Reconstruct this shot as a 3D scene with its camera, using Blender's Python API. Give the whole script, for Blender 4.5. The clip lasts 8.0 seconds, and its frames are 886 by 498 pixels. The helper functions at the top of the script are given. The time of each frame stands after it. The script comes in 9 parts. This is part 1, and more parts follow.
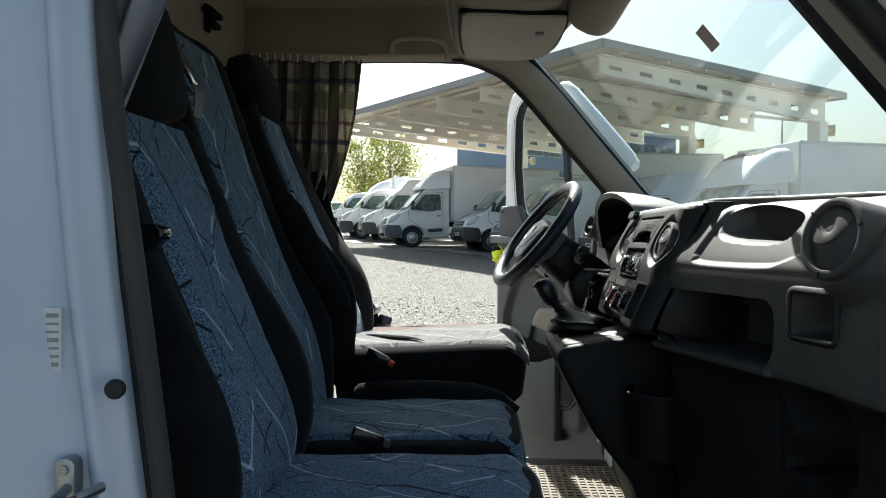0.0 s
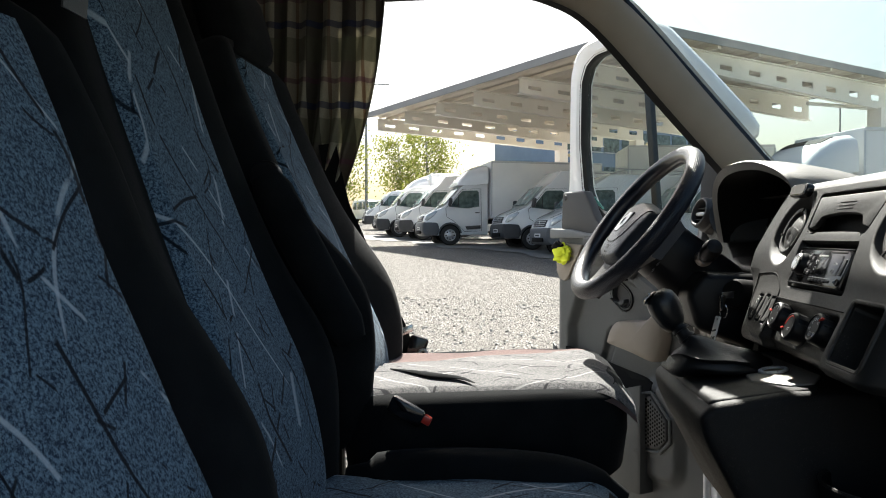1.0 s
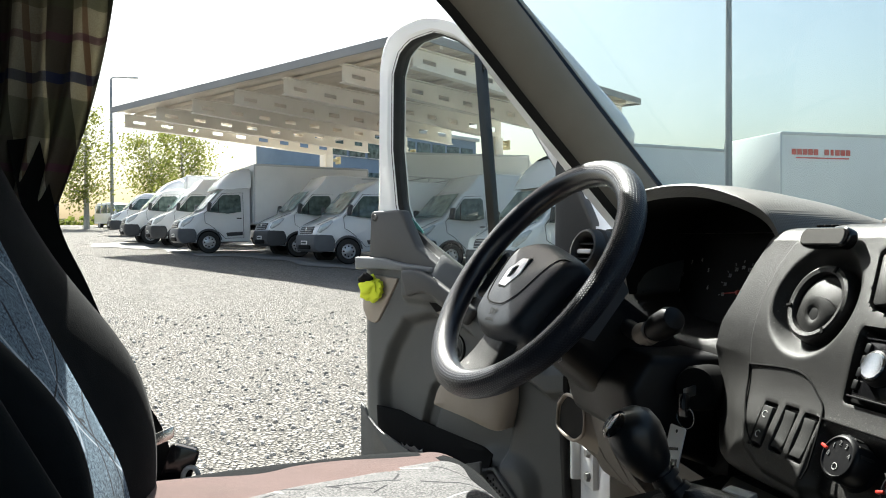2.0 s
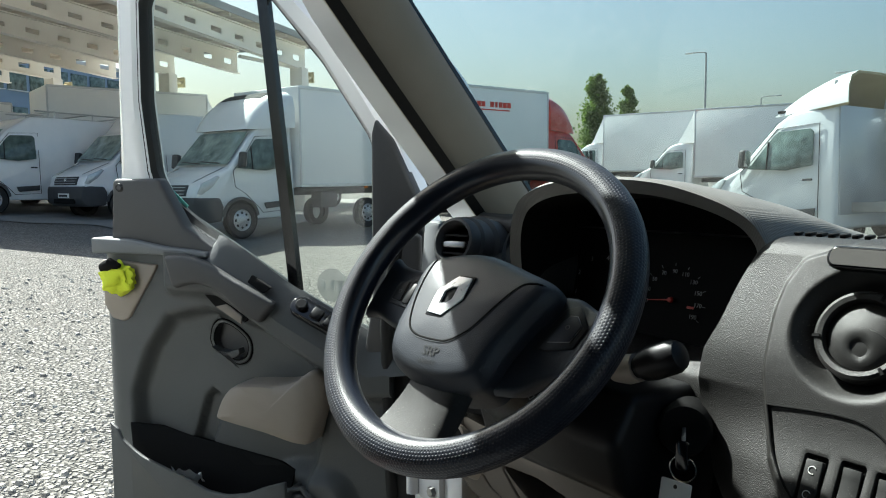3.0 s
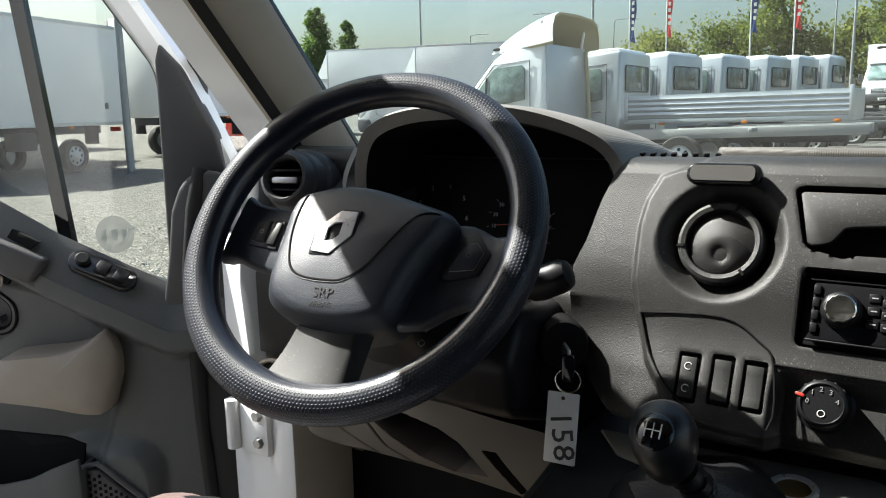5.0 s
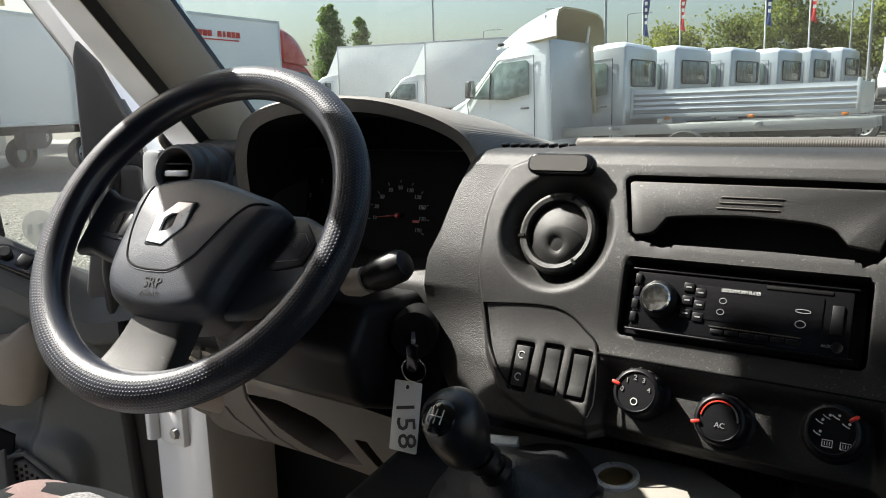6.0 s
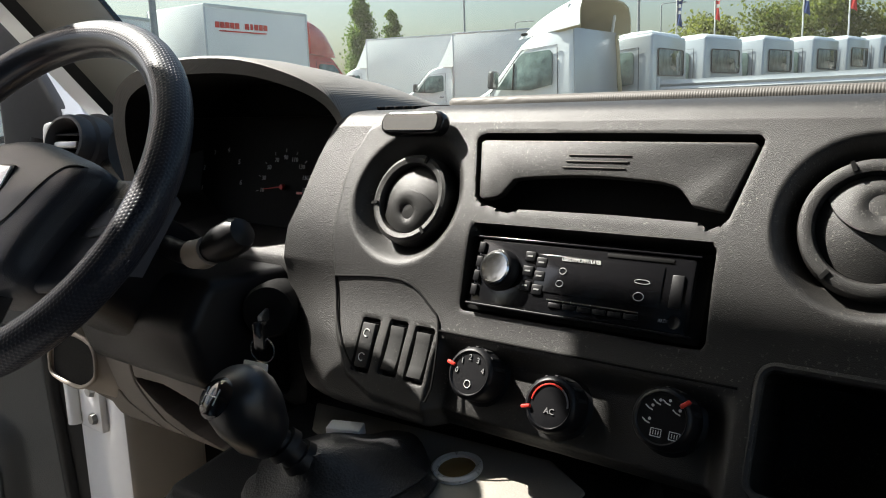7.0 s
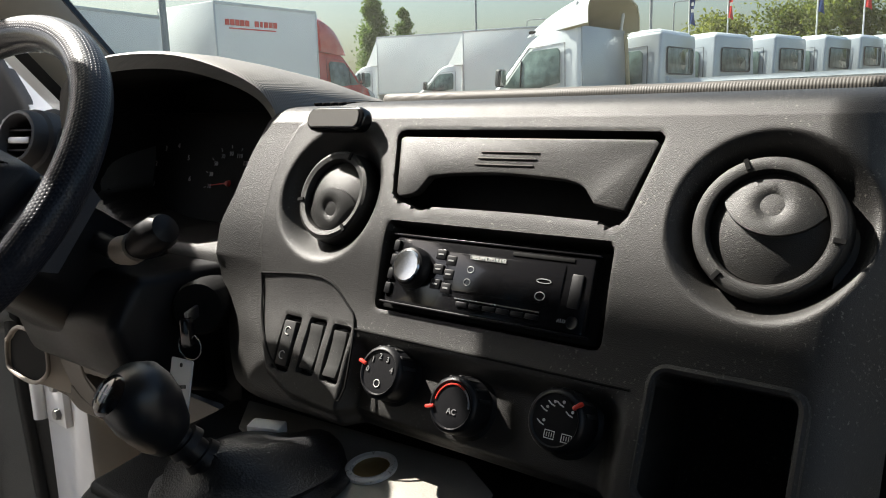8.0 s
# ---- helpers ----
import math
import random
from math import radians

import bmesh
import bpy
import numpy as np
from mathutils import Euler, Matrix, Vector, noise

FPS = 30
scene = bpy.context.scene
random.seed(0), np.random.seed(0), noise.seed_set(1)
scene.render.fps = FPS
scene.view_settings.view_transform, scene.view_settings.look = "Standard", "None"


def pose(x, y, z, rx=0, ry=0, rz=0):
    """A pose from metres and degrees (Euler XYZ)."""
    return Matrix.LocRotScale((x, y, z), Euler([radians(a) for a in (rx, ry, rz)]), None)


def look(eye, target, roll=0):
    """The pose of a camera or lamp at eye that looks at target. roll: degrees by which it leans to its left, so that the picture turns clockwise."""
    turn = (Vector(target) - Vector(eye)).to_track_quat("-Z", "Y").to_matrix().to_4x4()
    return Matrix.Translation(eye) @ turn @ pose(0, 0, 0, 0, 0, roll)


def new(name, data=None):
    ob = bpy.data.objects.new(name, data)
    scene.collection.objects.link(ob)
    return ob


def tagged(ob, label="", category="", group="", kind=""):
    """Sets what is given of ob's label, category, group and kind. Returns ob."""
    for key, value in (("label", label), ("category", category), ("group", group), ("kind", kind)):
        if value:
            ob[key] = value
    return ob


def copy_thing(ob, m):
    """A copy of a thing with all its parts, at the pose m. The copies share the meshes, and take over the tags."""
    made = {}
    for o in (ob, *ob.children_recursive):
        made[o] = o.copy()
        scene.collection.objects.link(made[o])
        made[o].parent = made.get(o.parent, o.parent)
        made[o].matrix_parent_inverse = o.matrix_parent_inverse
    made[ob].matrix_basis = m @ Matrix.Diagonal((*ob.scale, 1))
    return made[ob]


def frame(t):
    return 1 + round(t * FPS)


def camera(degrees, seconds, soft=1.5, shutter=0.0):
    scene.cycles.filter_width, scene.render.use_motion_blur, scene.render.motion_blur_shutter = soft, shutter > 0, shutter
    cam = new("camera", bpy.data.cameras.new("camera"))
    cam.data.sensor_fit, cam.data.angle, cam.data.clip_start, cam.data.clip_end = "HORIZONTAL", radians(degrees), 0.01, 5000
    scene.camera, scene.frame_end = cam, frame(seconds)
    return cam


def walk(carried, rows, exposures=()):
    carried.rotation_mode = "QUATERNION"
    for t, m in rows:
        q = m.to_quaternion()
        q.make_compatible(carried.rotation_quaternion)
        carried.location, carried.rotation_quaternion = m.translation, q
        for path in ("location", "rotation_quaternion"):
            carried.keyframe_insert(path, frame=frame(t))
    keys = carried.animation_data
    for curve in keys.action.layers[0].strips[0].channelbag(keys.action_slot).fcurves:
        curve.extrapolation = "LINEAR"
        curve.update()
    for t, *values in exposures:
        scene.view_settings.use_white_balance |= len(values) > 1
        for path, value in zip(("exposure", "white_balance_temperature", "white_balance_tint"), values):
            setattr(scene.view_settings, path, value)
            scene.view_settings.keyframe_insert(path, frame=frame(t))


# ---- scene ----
cam = camera(60.3, 8.0, soft=1.0)
PATH = [
    (0, (0.088, 0.107, 1.428), (-0.016, 2.104, 1.399), 0.5),
    (0.5, (0.066, 0.441, 1.418), (-0.16, 2.428, 1.382), 0.3),
    (1, (0.012, 0.788, 1.416), (-0.19, 2.778, 1.381), 0.0),
    (1.5, (-0.033, 1.112, 1.453), (0.023, 3.111, 1.424), -0.1),
    (1.7, (-0.049, 1.244, 1.466), (0.142, 3.234, 1.441), -0.2),
    (2.8, (-0.214, 1.728, 1.562), (0.817, 3.437, 1.434), -0.3),
    (3, (-0.241, 1.788, 1.567), (0.924, 3.404, 1.387), -0.4),
    (3.5, (-0.282, 1.904, 1.574), (1.105, 3.319, 1.304), -0.6),
    (4, (-0.313, 1.957, 1.574), (1.222, 3.201, 1.268), -0.7),
    (5.3, (-0.325, 1.892, 1.556), (1.31, 2.987, 1.202), -1.2),
    (5.5, (-0.302, 1.849, 1.558), (1.323, 2.962, 1.21), -1.4),
    (6, (-0.231, 1.773, 1.55), (1.378, 2.905, 1.19), -1.5),
    (6.5, (-0.155, 1.692, 1.529), (1.424, 2.864, 1.161), -1.7),
    (7, (-0.073, 1.667, 1.509), (1.483, 2.866, 1.134), -1.8),
    (7.5, (-0.043, 1.661, 1.496), (1.508, 2.865, 1.117), -1.7),
    (8, (-0.018, 1.608, 1.505), (1.519, 2.829, 1.126), -1.6),
]
walk(cam, [(t, look(eye, target, roll)) for t, eye, target, roll in PATH],
     exposures=[(0, 1.75, 6150, 2), (1, 1.85, 6400, 7), (1.7, 1.85, 6350, 6), (2.8, 1.65, 5950, 0), (4, 1.75, 5950, 0), (5.3, 1.95, 6350, 8), (6.5, 1.95, 6450, 9), (8, 1.9, 6550, 10)])

# ---------------------------------------------------------------- light
SUN = Vector((-0.11, 0.86, 1.0)).normalized()
world = bpy.data.worlds.new("sky")
scene.world = world
world.use_nodes = True
wn = world.node_tree.nodes
wl = world.node_tree.links
sky = wn.new("ShaderNodeTexSky")
sky.sky_type = "NISHITA"
sky.sun_disc = False
sky.sun_elevation = math.asin(SUN.z)
sky.sun_rotation = math.atan2(SUN.x, SUN.y)
sky.air_density, sky.dust_density, sky.ozone_density = 1.2, 4.0, 1.0
wn["Background"].inputs["Strength"].default_value = 0.057
wl.new(sky.outputs[0], wn["Background"].inputs["Color"])
sun = new("sun", bpy.data.lights.new("sun", "SUN"))
sun.data.energy, sun.data.angle, sun.data.color = 5.0, radians(0.55), (1.0, 0.95, 0.87)
sun.matrix_basis = look(SUN * 40, (0, 0, 0))


# ---------------------------------------------------------------- materials
class Nodes:
    """A short way to write a node material."""

    def __init__(self, name):
        self.m = bpy.data.materials.new(name)
        self.m.use_nodes = True
        self.n, self.l = self.m.node_tree.nodes, self.m.node_tree.links
        self.b = self.n["Principled BSDF"]
        self.co = self.n.new("ShaderNodeTexCoord").outputs["Object"]

    def put(self, socket, value):
        if isinstance(value, bpy.types.NodeSocket):
            self.l.new(value, socket)
        elif isinstance(value, tuple) and len(value) == 3 and socket.type == "RGBA":
            socket.default_value = (*value, 1)
        else:
            socket.default_value = value

    def noise(self, scale, detail=4, rough=0.55, stretch=None, dist=0.0):
        t = self.n.new("ShaderNodeTexNoise")
        self.put(t.inputs["Vector"], self.map(stretch) if stretch else self.co)
        t.inputs["Scale"].default_value, t.inputs["Detail"].default_value = scale, detail
        t.inputs["Roughness"].default_value, t.inputs["Distortion"].default_value = rough, dist
        return t.outputs["Fac"]

    def cells(self, scale, feature="F1", out="Distance", rnd=1.0):
        t = self.n.new("ShaderNodeTexVoronoi")
        t.feature = feature
        self.put(t.inputs["Vector"], self.co)
        t.inputs["Scale"].default_value, t.inputs["Randomness"].default_value = scale, rnd
        return t.outputs[out]

    def map(self, scale, rot=(0, 0, 0)):
        t = self.n.new("ShaderNodeMapping")
        self.put(t.inputs["Vector"], self.co)
        t.inputs["Scale"].default_value = scale
        t.inputs["Rotation"].default_value = [radians(a) for a in rot]
        return t.outputs[0]

    def ramp(self, fac, a, b, lo=0.0, hi=1.0):
        t = self.n.new("ShaderNodeMapRange")
        self.put(t.inputs[0], fac)
        for i, v in zip((1, 2, 3, 4), (a, b, lo, hi)):
            t.inputs[i].default_value = v
        return t.outputs[0]

    def math(self, op, a, b=0.0, c=0.0):
        t = self.n.new("ShaderNodeMath")
        t.operation = op
        for s, v in zip(t.inputs, (a, b, c)):
            self.put(s, v)
        return t.outputs[0]

    def mix(self, fac, a, b, kind="MIX"):
        t = self.n.new("ShaderNodeMix")
        t.data_type, t.blend_type = "RGBA", kind
        for s, v in ((t.inputs[0], fac), (t.inputs[6], a), (t.inputs[7], b)):
            self.put(s, v)
        return t.outputs[2]

    def random(self):
        return self.n.new("ShaderNodeObjectInfo").outputs["Random"]

    def bump(self, height, strength=0.3, dist=0.001):
        t = self.n.new("ShaderNodeBump")
        t.inputs["Strength"].default_value, t.inputs["Distance"].default_value = strength, dist
        self.put(t.inputs["Height"], height)
        self.put(self.b.inputs["Normal"], t.outputs[0])

    def end(self, color=None, rough=None, metal=0.0, spec=0.5, **more):
        if color is not None:
            self.put(self.b.inputs["Base Color"], color)
        if rough is not None:
            self.put(self.b.inputs["Roughness"], rough)
        self.b.inputs["Metallic"].default_value = metal
        self.b.inputs["Specular IOR Level"].default_value = spec
        for key, value in more.items():
            self.put(self.b.inputs[key.replace("_", " ")], value)
        return self.m


def surface(name, a, b, rough=0.5, wide=6.0, fine=250.0, bump=0.2, dist=0.0006, metal=0.0, spec=0.5, spread=0.12, **more):
    """Two tones by a wide noise, a fine grain in bump and gloss."""
    k = Nodes(name)
    w, f = k.noise(wide, 5), k.noise(fine, 2)
    col = k.mix(k.ramp(w, 0.3, 0.7), a, b)
    rgh = k.math("ADD", k.ramp(w, 0.25, 0.75, rough - spread / 2, rough + spread / 2), k.ramp(f, 0.3, 0.7, -spread / 3, spread / 3))
    if bump:
        k.bump(f, bump, dist)
    return k.end(col, rgh, metal, spec, **more)


def grained(name, a, b, rough=0.5, cell=420.0, bump=0.5, dist=0.0007, dust=0.0, spec=0.5):
    """Moulded plastic with a leather-like grain, and dust specks."""
    k = Nodes(name)
    c, w = k.cells(cell, "F1"), k.noise(7, 5)
    col = k.mix(k.ramp(w, 0.3, 0.7), a, b)
    if dust:
        specks = k.math("MULTIPLY", k.ramp(k.noise(520, 2), 0.62, 0.70), k.ramp(k.noise(18, 4), 0.42, 0.66))
        col = k.mix(k.math("MULTIPLY", specks, dust), col, (0.32, 0.30, 0.27))
    k.bump(k.math("ADD", c, k.math("MULTIPLY", k.noise(1400, 1), 0.25)), bump, dist)
    return k.end(col, k.ramp(w, 0.3, 0.7, rough - 0.05, rough + 0.07), 0.0, spec)


def woven(name, a, b, rough=0.5, pitch=0.0032):
    """Moulded plastic with a fine basket-weave relief."""
    k = Nodes(name)
    sep = k.n.new("ShaderNodeSeparateXYZ")
    k.l.new(k.map((1, 1, 1), (0, 0, 45)), sep.inputs[0])
    f = 2 * math.pi / pitch
    h = k.math("MULTIPLY", k.math("SINE", k.math("MULTIPLY", sep.outputs["X"], f)), k.math("SINE", k.math("MULTIPLY", sep.outputs["Y"], f)))
    w = k.noise(7, 5)
    col = k.mix(k.ramp(w, 0.3, 0.7), a, b)
    col = k.mix(k.math("MULTIPLY", k.ramp(k.noise(520, 2), 0.62, 0.70), k.ramp(w, 0.45, 0.65, 0, 0.3)), col, (0.32, 0.30, 0.27))
    k.bump(k.math("ADD", h, k.math("MULTIPLY", k.noise(900, 2), 0.4)), 0.35, 0.0005)
    return k.end(col, k.ramp(w, 0.3, 0.7, rough - 0.05, rough + 0.07), 0.0, 0.35)


def pane(name, tint, dirt=0.03, base=0.9):
    """Clear sheet glass: it lets light straight through, mirrors by Fresnel, and carries a little dust."""
    k = Nodes(name)
    k.n.remove(k.b)
    out = k.n["Material Output"]
    clear, gloss, film = k.n.new("ShaderNodeBsdfTransparent"), k.n.new("ShaderNodeBsdfGlossy"), k.n.new("ShaderNodeBsdfDiffuse")
    clear.inputs[0].default_value = (*tint, 1)
    gloss.inputs["Roughness"].default_value = 0.02
    film.inputs[0].default_value = (0.75, 0.76, 0.74, 1)
    facing = k.n.new("ShaderNodeLayerWeight").outputs["Facing"]
    shine = k.math("ADD", 0.045, k.math("MULTIPLY", k.math("POWER", facing, 5.0), 0.9))
    one, two = k.n.new("ShaderNodeMixShader"), k.n.new("ShaderNodeMixShader")
    k.put(one.inputs[0], k.ramp(k.noise(5, 6), 0.35, 0.75, dirt * 0.85, dirt * 1.15))
    k.l.new(clear.outputs[0], one.inputs[1])
    k.l.new(film.outputs[0], one.inputs[2])
    k.l.new(k.math("MULTIPLY", shine, base), two.inputs[0])
    k.l.new(one.outputs[0], two.inputs[1])
    k.l.new(gloss.outputs[0], two.inputs[2])
    k.l.new(two.outputs[0], out.inputs[0])
    return k.m


def fabric(name, ground_a, ground_b, dark, light, axes):
    """Speckled woven cloth with loose dark and pale strokes. axes: the two directions across the cloth."""
    k = Nodes(name)
    speck = k.noise(300, 3, 0.8)
    col = k.mix(k.ramp(speck, 0.40, 0.60), ground_a, ground_b)
    col = k.mix(k.ramp(k.noise(120, 4, 0.75), 0.48, 0.72, 0, 0.35), col, dark)

    def stroke(vec, freq, width, seed, cut):
        d = k.n.new("ShaderNodeVectorMath")
        d.operation = "DOT_PRODUCT"
        k.put(d.inputs[0], k.co)
        d.inputs[1].default_value = vec
        p = k.math("ADD", k.math("MULTIPLY", d.outputs["Value"], freq), k.math("MULTIPLY", k.noise(3.0 + 0.3 * seed, 1), 1.0))
        f = k.math("ABSOLUTE", k.math("SUBTRACT", k.math("FRACT", k.math("ADD", p, seed * 0.37)), 0.5))
        line = k.ramp(f, width * freq, width * freq * 0.45)
        mask = k.ramp(k.noise(8.0 + 2.3 * seed, 1), cut, cut + 0.02)
        return k.math("MULTIPLY", line, mask)

    a, b = Vector(axes[0]), Vector(axes[1])
    for vec, freq, width, seed, cut, tone, amount in (
            (a * 0.75 + b * 0.55, 7.0, 0.0030, 1.0, 0.45, light, 0.65),
            (a * 0.8 - b * 0.40, 6.0, 0.0032, 2.0, 0.46, light, 0.6),
            (a * 0.85 + b * 0.30, 9.0, 0.0026, 3.0, 0.42, dark, 0.95),
            (a * 0.45 - b * 0.85, 7.0, 0.0030, 4.0, 0.50, dark, 0.95),
            (a * 0.8 - b * 0.45, 8.0, 0.0022, 5.0, 0.48, dark, 0.9),
            (a * 0.7 + b * 0.70, 8.0, 0.0026, 6.0, 0.52, dark, 0.9)):
        col = k.mix(k.math("MULTIPLY", stroke(vec, freq, width, seed, cut), amount), col, tone)
    k.bump(speck, 0.6, 0.0012)
    return k.end(col, 0.95, 0.0, 0.06, Sheen_Weight=0.08, Sheen_Roughness=0.5)


def plaid(name):
    k = Nodes(name)
    sep = k.n.new("ShaderNodeSeparateXYZ")
    k.l.new(k.co, sep.inputs[0])
    x, z = sep.outputs["X"], sep.outputs["Z"]
    col = k.mix(k.ramp(k.noise(500, 2), 0.3, 0.7), (0.33, 0.31, 0.25), (0.44, 0.42, 0.34))

    def band(v, freq, shift, lo, hi):
        f = k.math("FRACT", k.math("ADD", k.math("MULTIPLY", v, freq), shift))
        return k.math("MULTIPLY", k.math("GREATER_THAN", f, lo), k.math("LESS_THAN", f, hi))

    col = k.mix(k.math("MULTIPLY", band(x, 11.0, 0.1, 0.0, 0.42), 0.85), col, (0.045, 0.038, 0.034))
    col = k.mix(k.math("MULTIPLY", band(x, 11.0, 0.1, 0.62, 0.70), 0.7), col, (0.16, 0.09, 0.05))
    col = k.mix(k.math("MULTIPLY", band(z, 4.6, 0.35, 0.0, 0.3), 0.55), col, (0.10, 0.11, 0.075))
    col = k.mix(k.math("MULTIPLY", band(z, 4.6, 0.35, 0.42, 0.50), 0.7), col, (0.02, 0.035, 0.10))
    col = k.mix(k.math("MULTIPLY", band(z, 4.6, 0.35, 0.74, 0.80), 0.6), col, (0.12, 0.05, 0.09))
    k.bump(k.noise(900, 2), 0.4, 0.0008)
    m = k.end(col, 0.95, 0, 0.1, Sheen_Weight=0.2)
    thin, both = k.n.new("ShaderNodeBsdfTranslucent"), k.n.new("ShaderNodeMixShader")
    k.put(thin.inputs[0], col)
    both.inputs[0].default_value = 0.4
    k.l.new(k.b.outputs[0], both.inputs[1])
    k.l.new(thin.outputs[0], both.inputs[2])
    k.l.new(both.outputs[0], k.n["Material Output"].inputs[0])
    return m


def gravel(name):
    k = Nodes(name)
    stone = k.cells(26, "F1", "Color")
    edge = k.cells(26, "DISTANCE_TO_EDGE")
    small = k.cells(75, "F1", "Color")
    g = k.mix(0.5, stone, small)
    bw = k.n.new("ShaderNodeRGBToBW")
    k.l.new(g, bw.inputs[0])
    col = k.mix(k.ramp(bw.outputs[0], 0.25, 0.75), (0.15, 0.14, 0.125), (0.42, 0.395, 0.36))
    col = k.mix(k.ramp(edge, 0.0, 0.14, 0.75, 0.0), col, (0.10, 0.09, 0.08))
    col = k.mix(k.ramp(k.noise(0.22, 5), 0.35, 0.7, 0, 0.35), col, (0.23, 0.22, 0.20))
    k.bump(k.math("ADD", k.ramp(edge, 0, 0.25), k.math("MULTIPLY", bw.outputs[0], 0.8)), 1.0, 0.03)
    return k.end(col, 0.92, 0, 0.3)


def leafy(name, a, b):
    k = Nodes(name)
    isl = k.n.new("ShaderNodeNewGeometry").outputs["Random Per Island"]
    col = k.mix(isl, a, b)
    col = k.mix(k.ramp(k.noise(1.2, 3), 0.3, 0.7, 0, 0.5), col, (a[0] * 0.6, a[1] * 0.6, a[2] * 0.5))
    m = k.end(col, 0.7, 0, 0.3)
    thin, both = k.n.new("ShaderNodeBsdfTranslucent"), k.n.new("ShaderNodeMixShader")
    k.put(thin.inputs[0], k.mix(1.0, col, (1.5, 1.5, 0.9), "MULTIPLY"))
    both.inputs[0].default_value = 0.45
    k.l.new(k.b.outputs[0], both.inputs[1])
    k.l.new(thin.outputs[0], both.inputs[2])
    k.l.new(both.outputs[0], k.n["Material Output"].inputs[0])
    return m


M = {}
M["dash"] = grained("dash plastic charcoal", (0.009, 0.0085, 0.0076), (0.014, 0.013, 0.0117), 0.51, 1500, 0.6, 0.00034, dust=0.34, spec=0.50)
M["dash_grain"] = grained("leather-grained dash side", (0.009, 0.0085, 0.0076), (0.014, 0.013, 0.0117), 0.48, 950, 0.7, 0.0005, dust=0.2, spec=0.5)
# Darker copy of the dash plastic, painting the shade low down.
M["dash_dark"] = grained("dash plastic darkened for shade", (0.007, 0.007, 0.008), (0.011, 0.011, 0.011), 0.55, 1000, 0.5, 0.0005, dust=0.15, spec=0.22)
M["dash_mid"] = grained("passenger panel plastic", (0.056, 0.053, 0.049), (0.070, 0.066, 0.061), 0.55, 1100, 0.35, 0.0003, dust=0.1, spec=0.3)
# Pad and hood colours are raised to paint sun on the dash top.
M["dash_pad"] = woven("upper dash pad paled for sun", (0.075, 0.070, 0.063), (0.100, 0.094, 0.085), 0.55)
M["hood"] = woven("cluster hood plastic paled for sun", (0.150, 0.145, 0.136), (0.190, 0.183, 0.171), 0.5)
M["black"] = surface("satin black plastic", (0.005, 0.005, 0.006), (0.008, 0.008, 0.009), 0.42, 8, 500, 0.15, 0.0003, spec=0.22)
# Near-black that paints shade in cavities; some black parts share it.
M["deep"] = surface("near-black for cavity shade and black parts", (0.004, 0.004, 0.004), (0.007, 0.007, 0.007), 0.75, 8, 300, 0.2, 0.0004, spec=0.12)
M["gloss"] = surface("gloss black plastic", (0.006, 0.006, 0.007), (0.010, 0.010, 0.011), 0.12, 6, 400, 0.0, spread=0.05)
M["vent"] = grained("vent plastic", (0.013, 0.013, 0.013), (0.019, 0.019, 0.018), 0.55, 1600, 0.3, 0.00025, dust=0.2, spec=0.35)
M["beige"] = grained("taupe moulded plastic", (0.24, 0.205, 0.17), (0.29, 0.25, 0.21), 0.55, 450, 0.4, 0.0005, dust=0.1)
M["doorgrey"] = grained("grey door plastic", (0.060, 0.064, 0.066), (0.076, 0.080, 0.081), 0.48, 600, 0.55, 0.0006, dust=0.2, spec=0.55)
M["doordark"] = grained("dark grey door plastic", (0.045, 0.045, 0.047), (0.058, 0.057, 0.058), 0.5, 500, 0.45, 0.0005)
M["headliner"] = surface("beige headliner cloth", (0.26, 0.225, 0.175), (0.31, 0.27, 0.21), 0.9, 4, 700, 0.4, 0.0008, spec=0.2)
M["pillar"] = grained("taupe pillar trim", (0.27, 0.235, 0.190), (0.32, 0.28, 0.230), 0.6, 500, 0.35, 0.0004)
M["pillargrey"] = grained("blue-grey pillar trim", (0.13, 0.138, 0.145), (0.165, 0.172, 0.18), 0.55, 500, 0.35, 0.0004)
# Darker copy of the taupe plastic, painting the shade under the column.
M["knee"] = grained("taupe plastic darkened for shade", (0.105, 0.090, 0.074), (0.130, 0.111, 0.092), 0.55, 700, 0.4, 0.0004, dust=0.1)
M["plate_pale"] = grained("pale grey console plastic", (0.21, 0.195, 0.170), (0.26, 0.243, 0.213), 0.5, 500, 0.35, 0.0004)
M["rubber"] = surface("black rubber seal", (0.012, 0.012, 0.012), (0.020, 0.020, 0.019), 0.6, 9, 200, 0.3, 0.0008, spec=0.3)
M["lip"] = surface("grey rubber lip", (0.030, 0.030, 0.027), (0.046, 0.045, 0.041), 0.65, 9, 200, 0.3, 0.0008, spec=0.3)
M["white"] = surface("white car paint", (0.78, 0.79, 0.80), (0.84, 0.84, 0.84), 0.22, 2.5, 60, 0.03, 0.0005, spread=0.06, Coat_Weight=0.5, Coat_Roughness=0.05)
M["silver"] = surface("silver car paint", (0.42, 0.44, 0.46), (0.50, 0.52, 0.54), 0.32, 2, 80, 0.03, 0.0005, metal=0.35, spread=0.06, Coat_Weight=0.5)
M["redpaint"] = surface("red car paint", (0.42, 0.035, 0.025), (0.50, 0.05, 0.03), 0.28, 2, 60, 0.02, 0.0004, Coat_Weight=0.5)
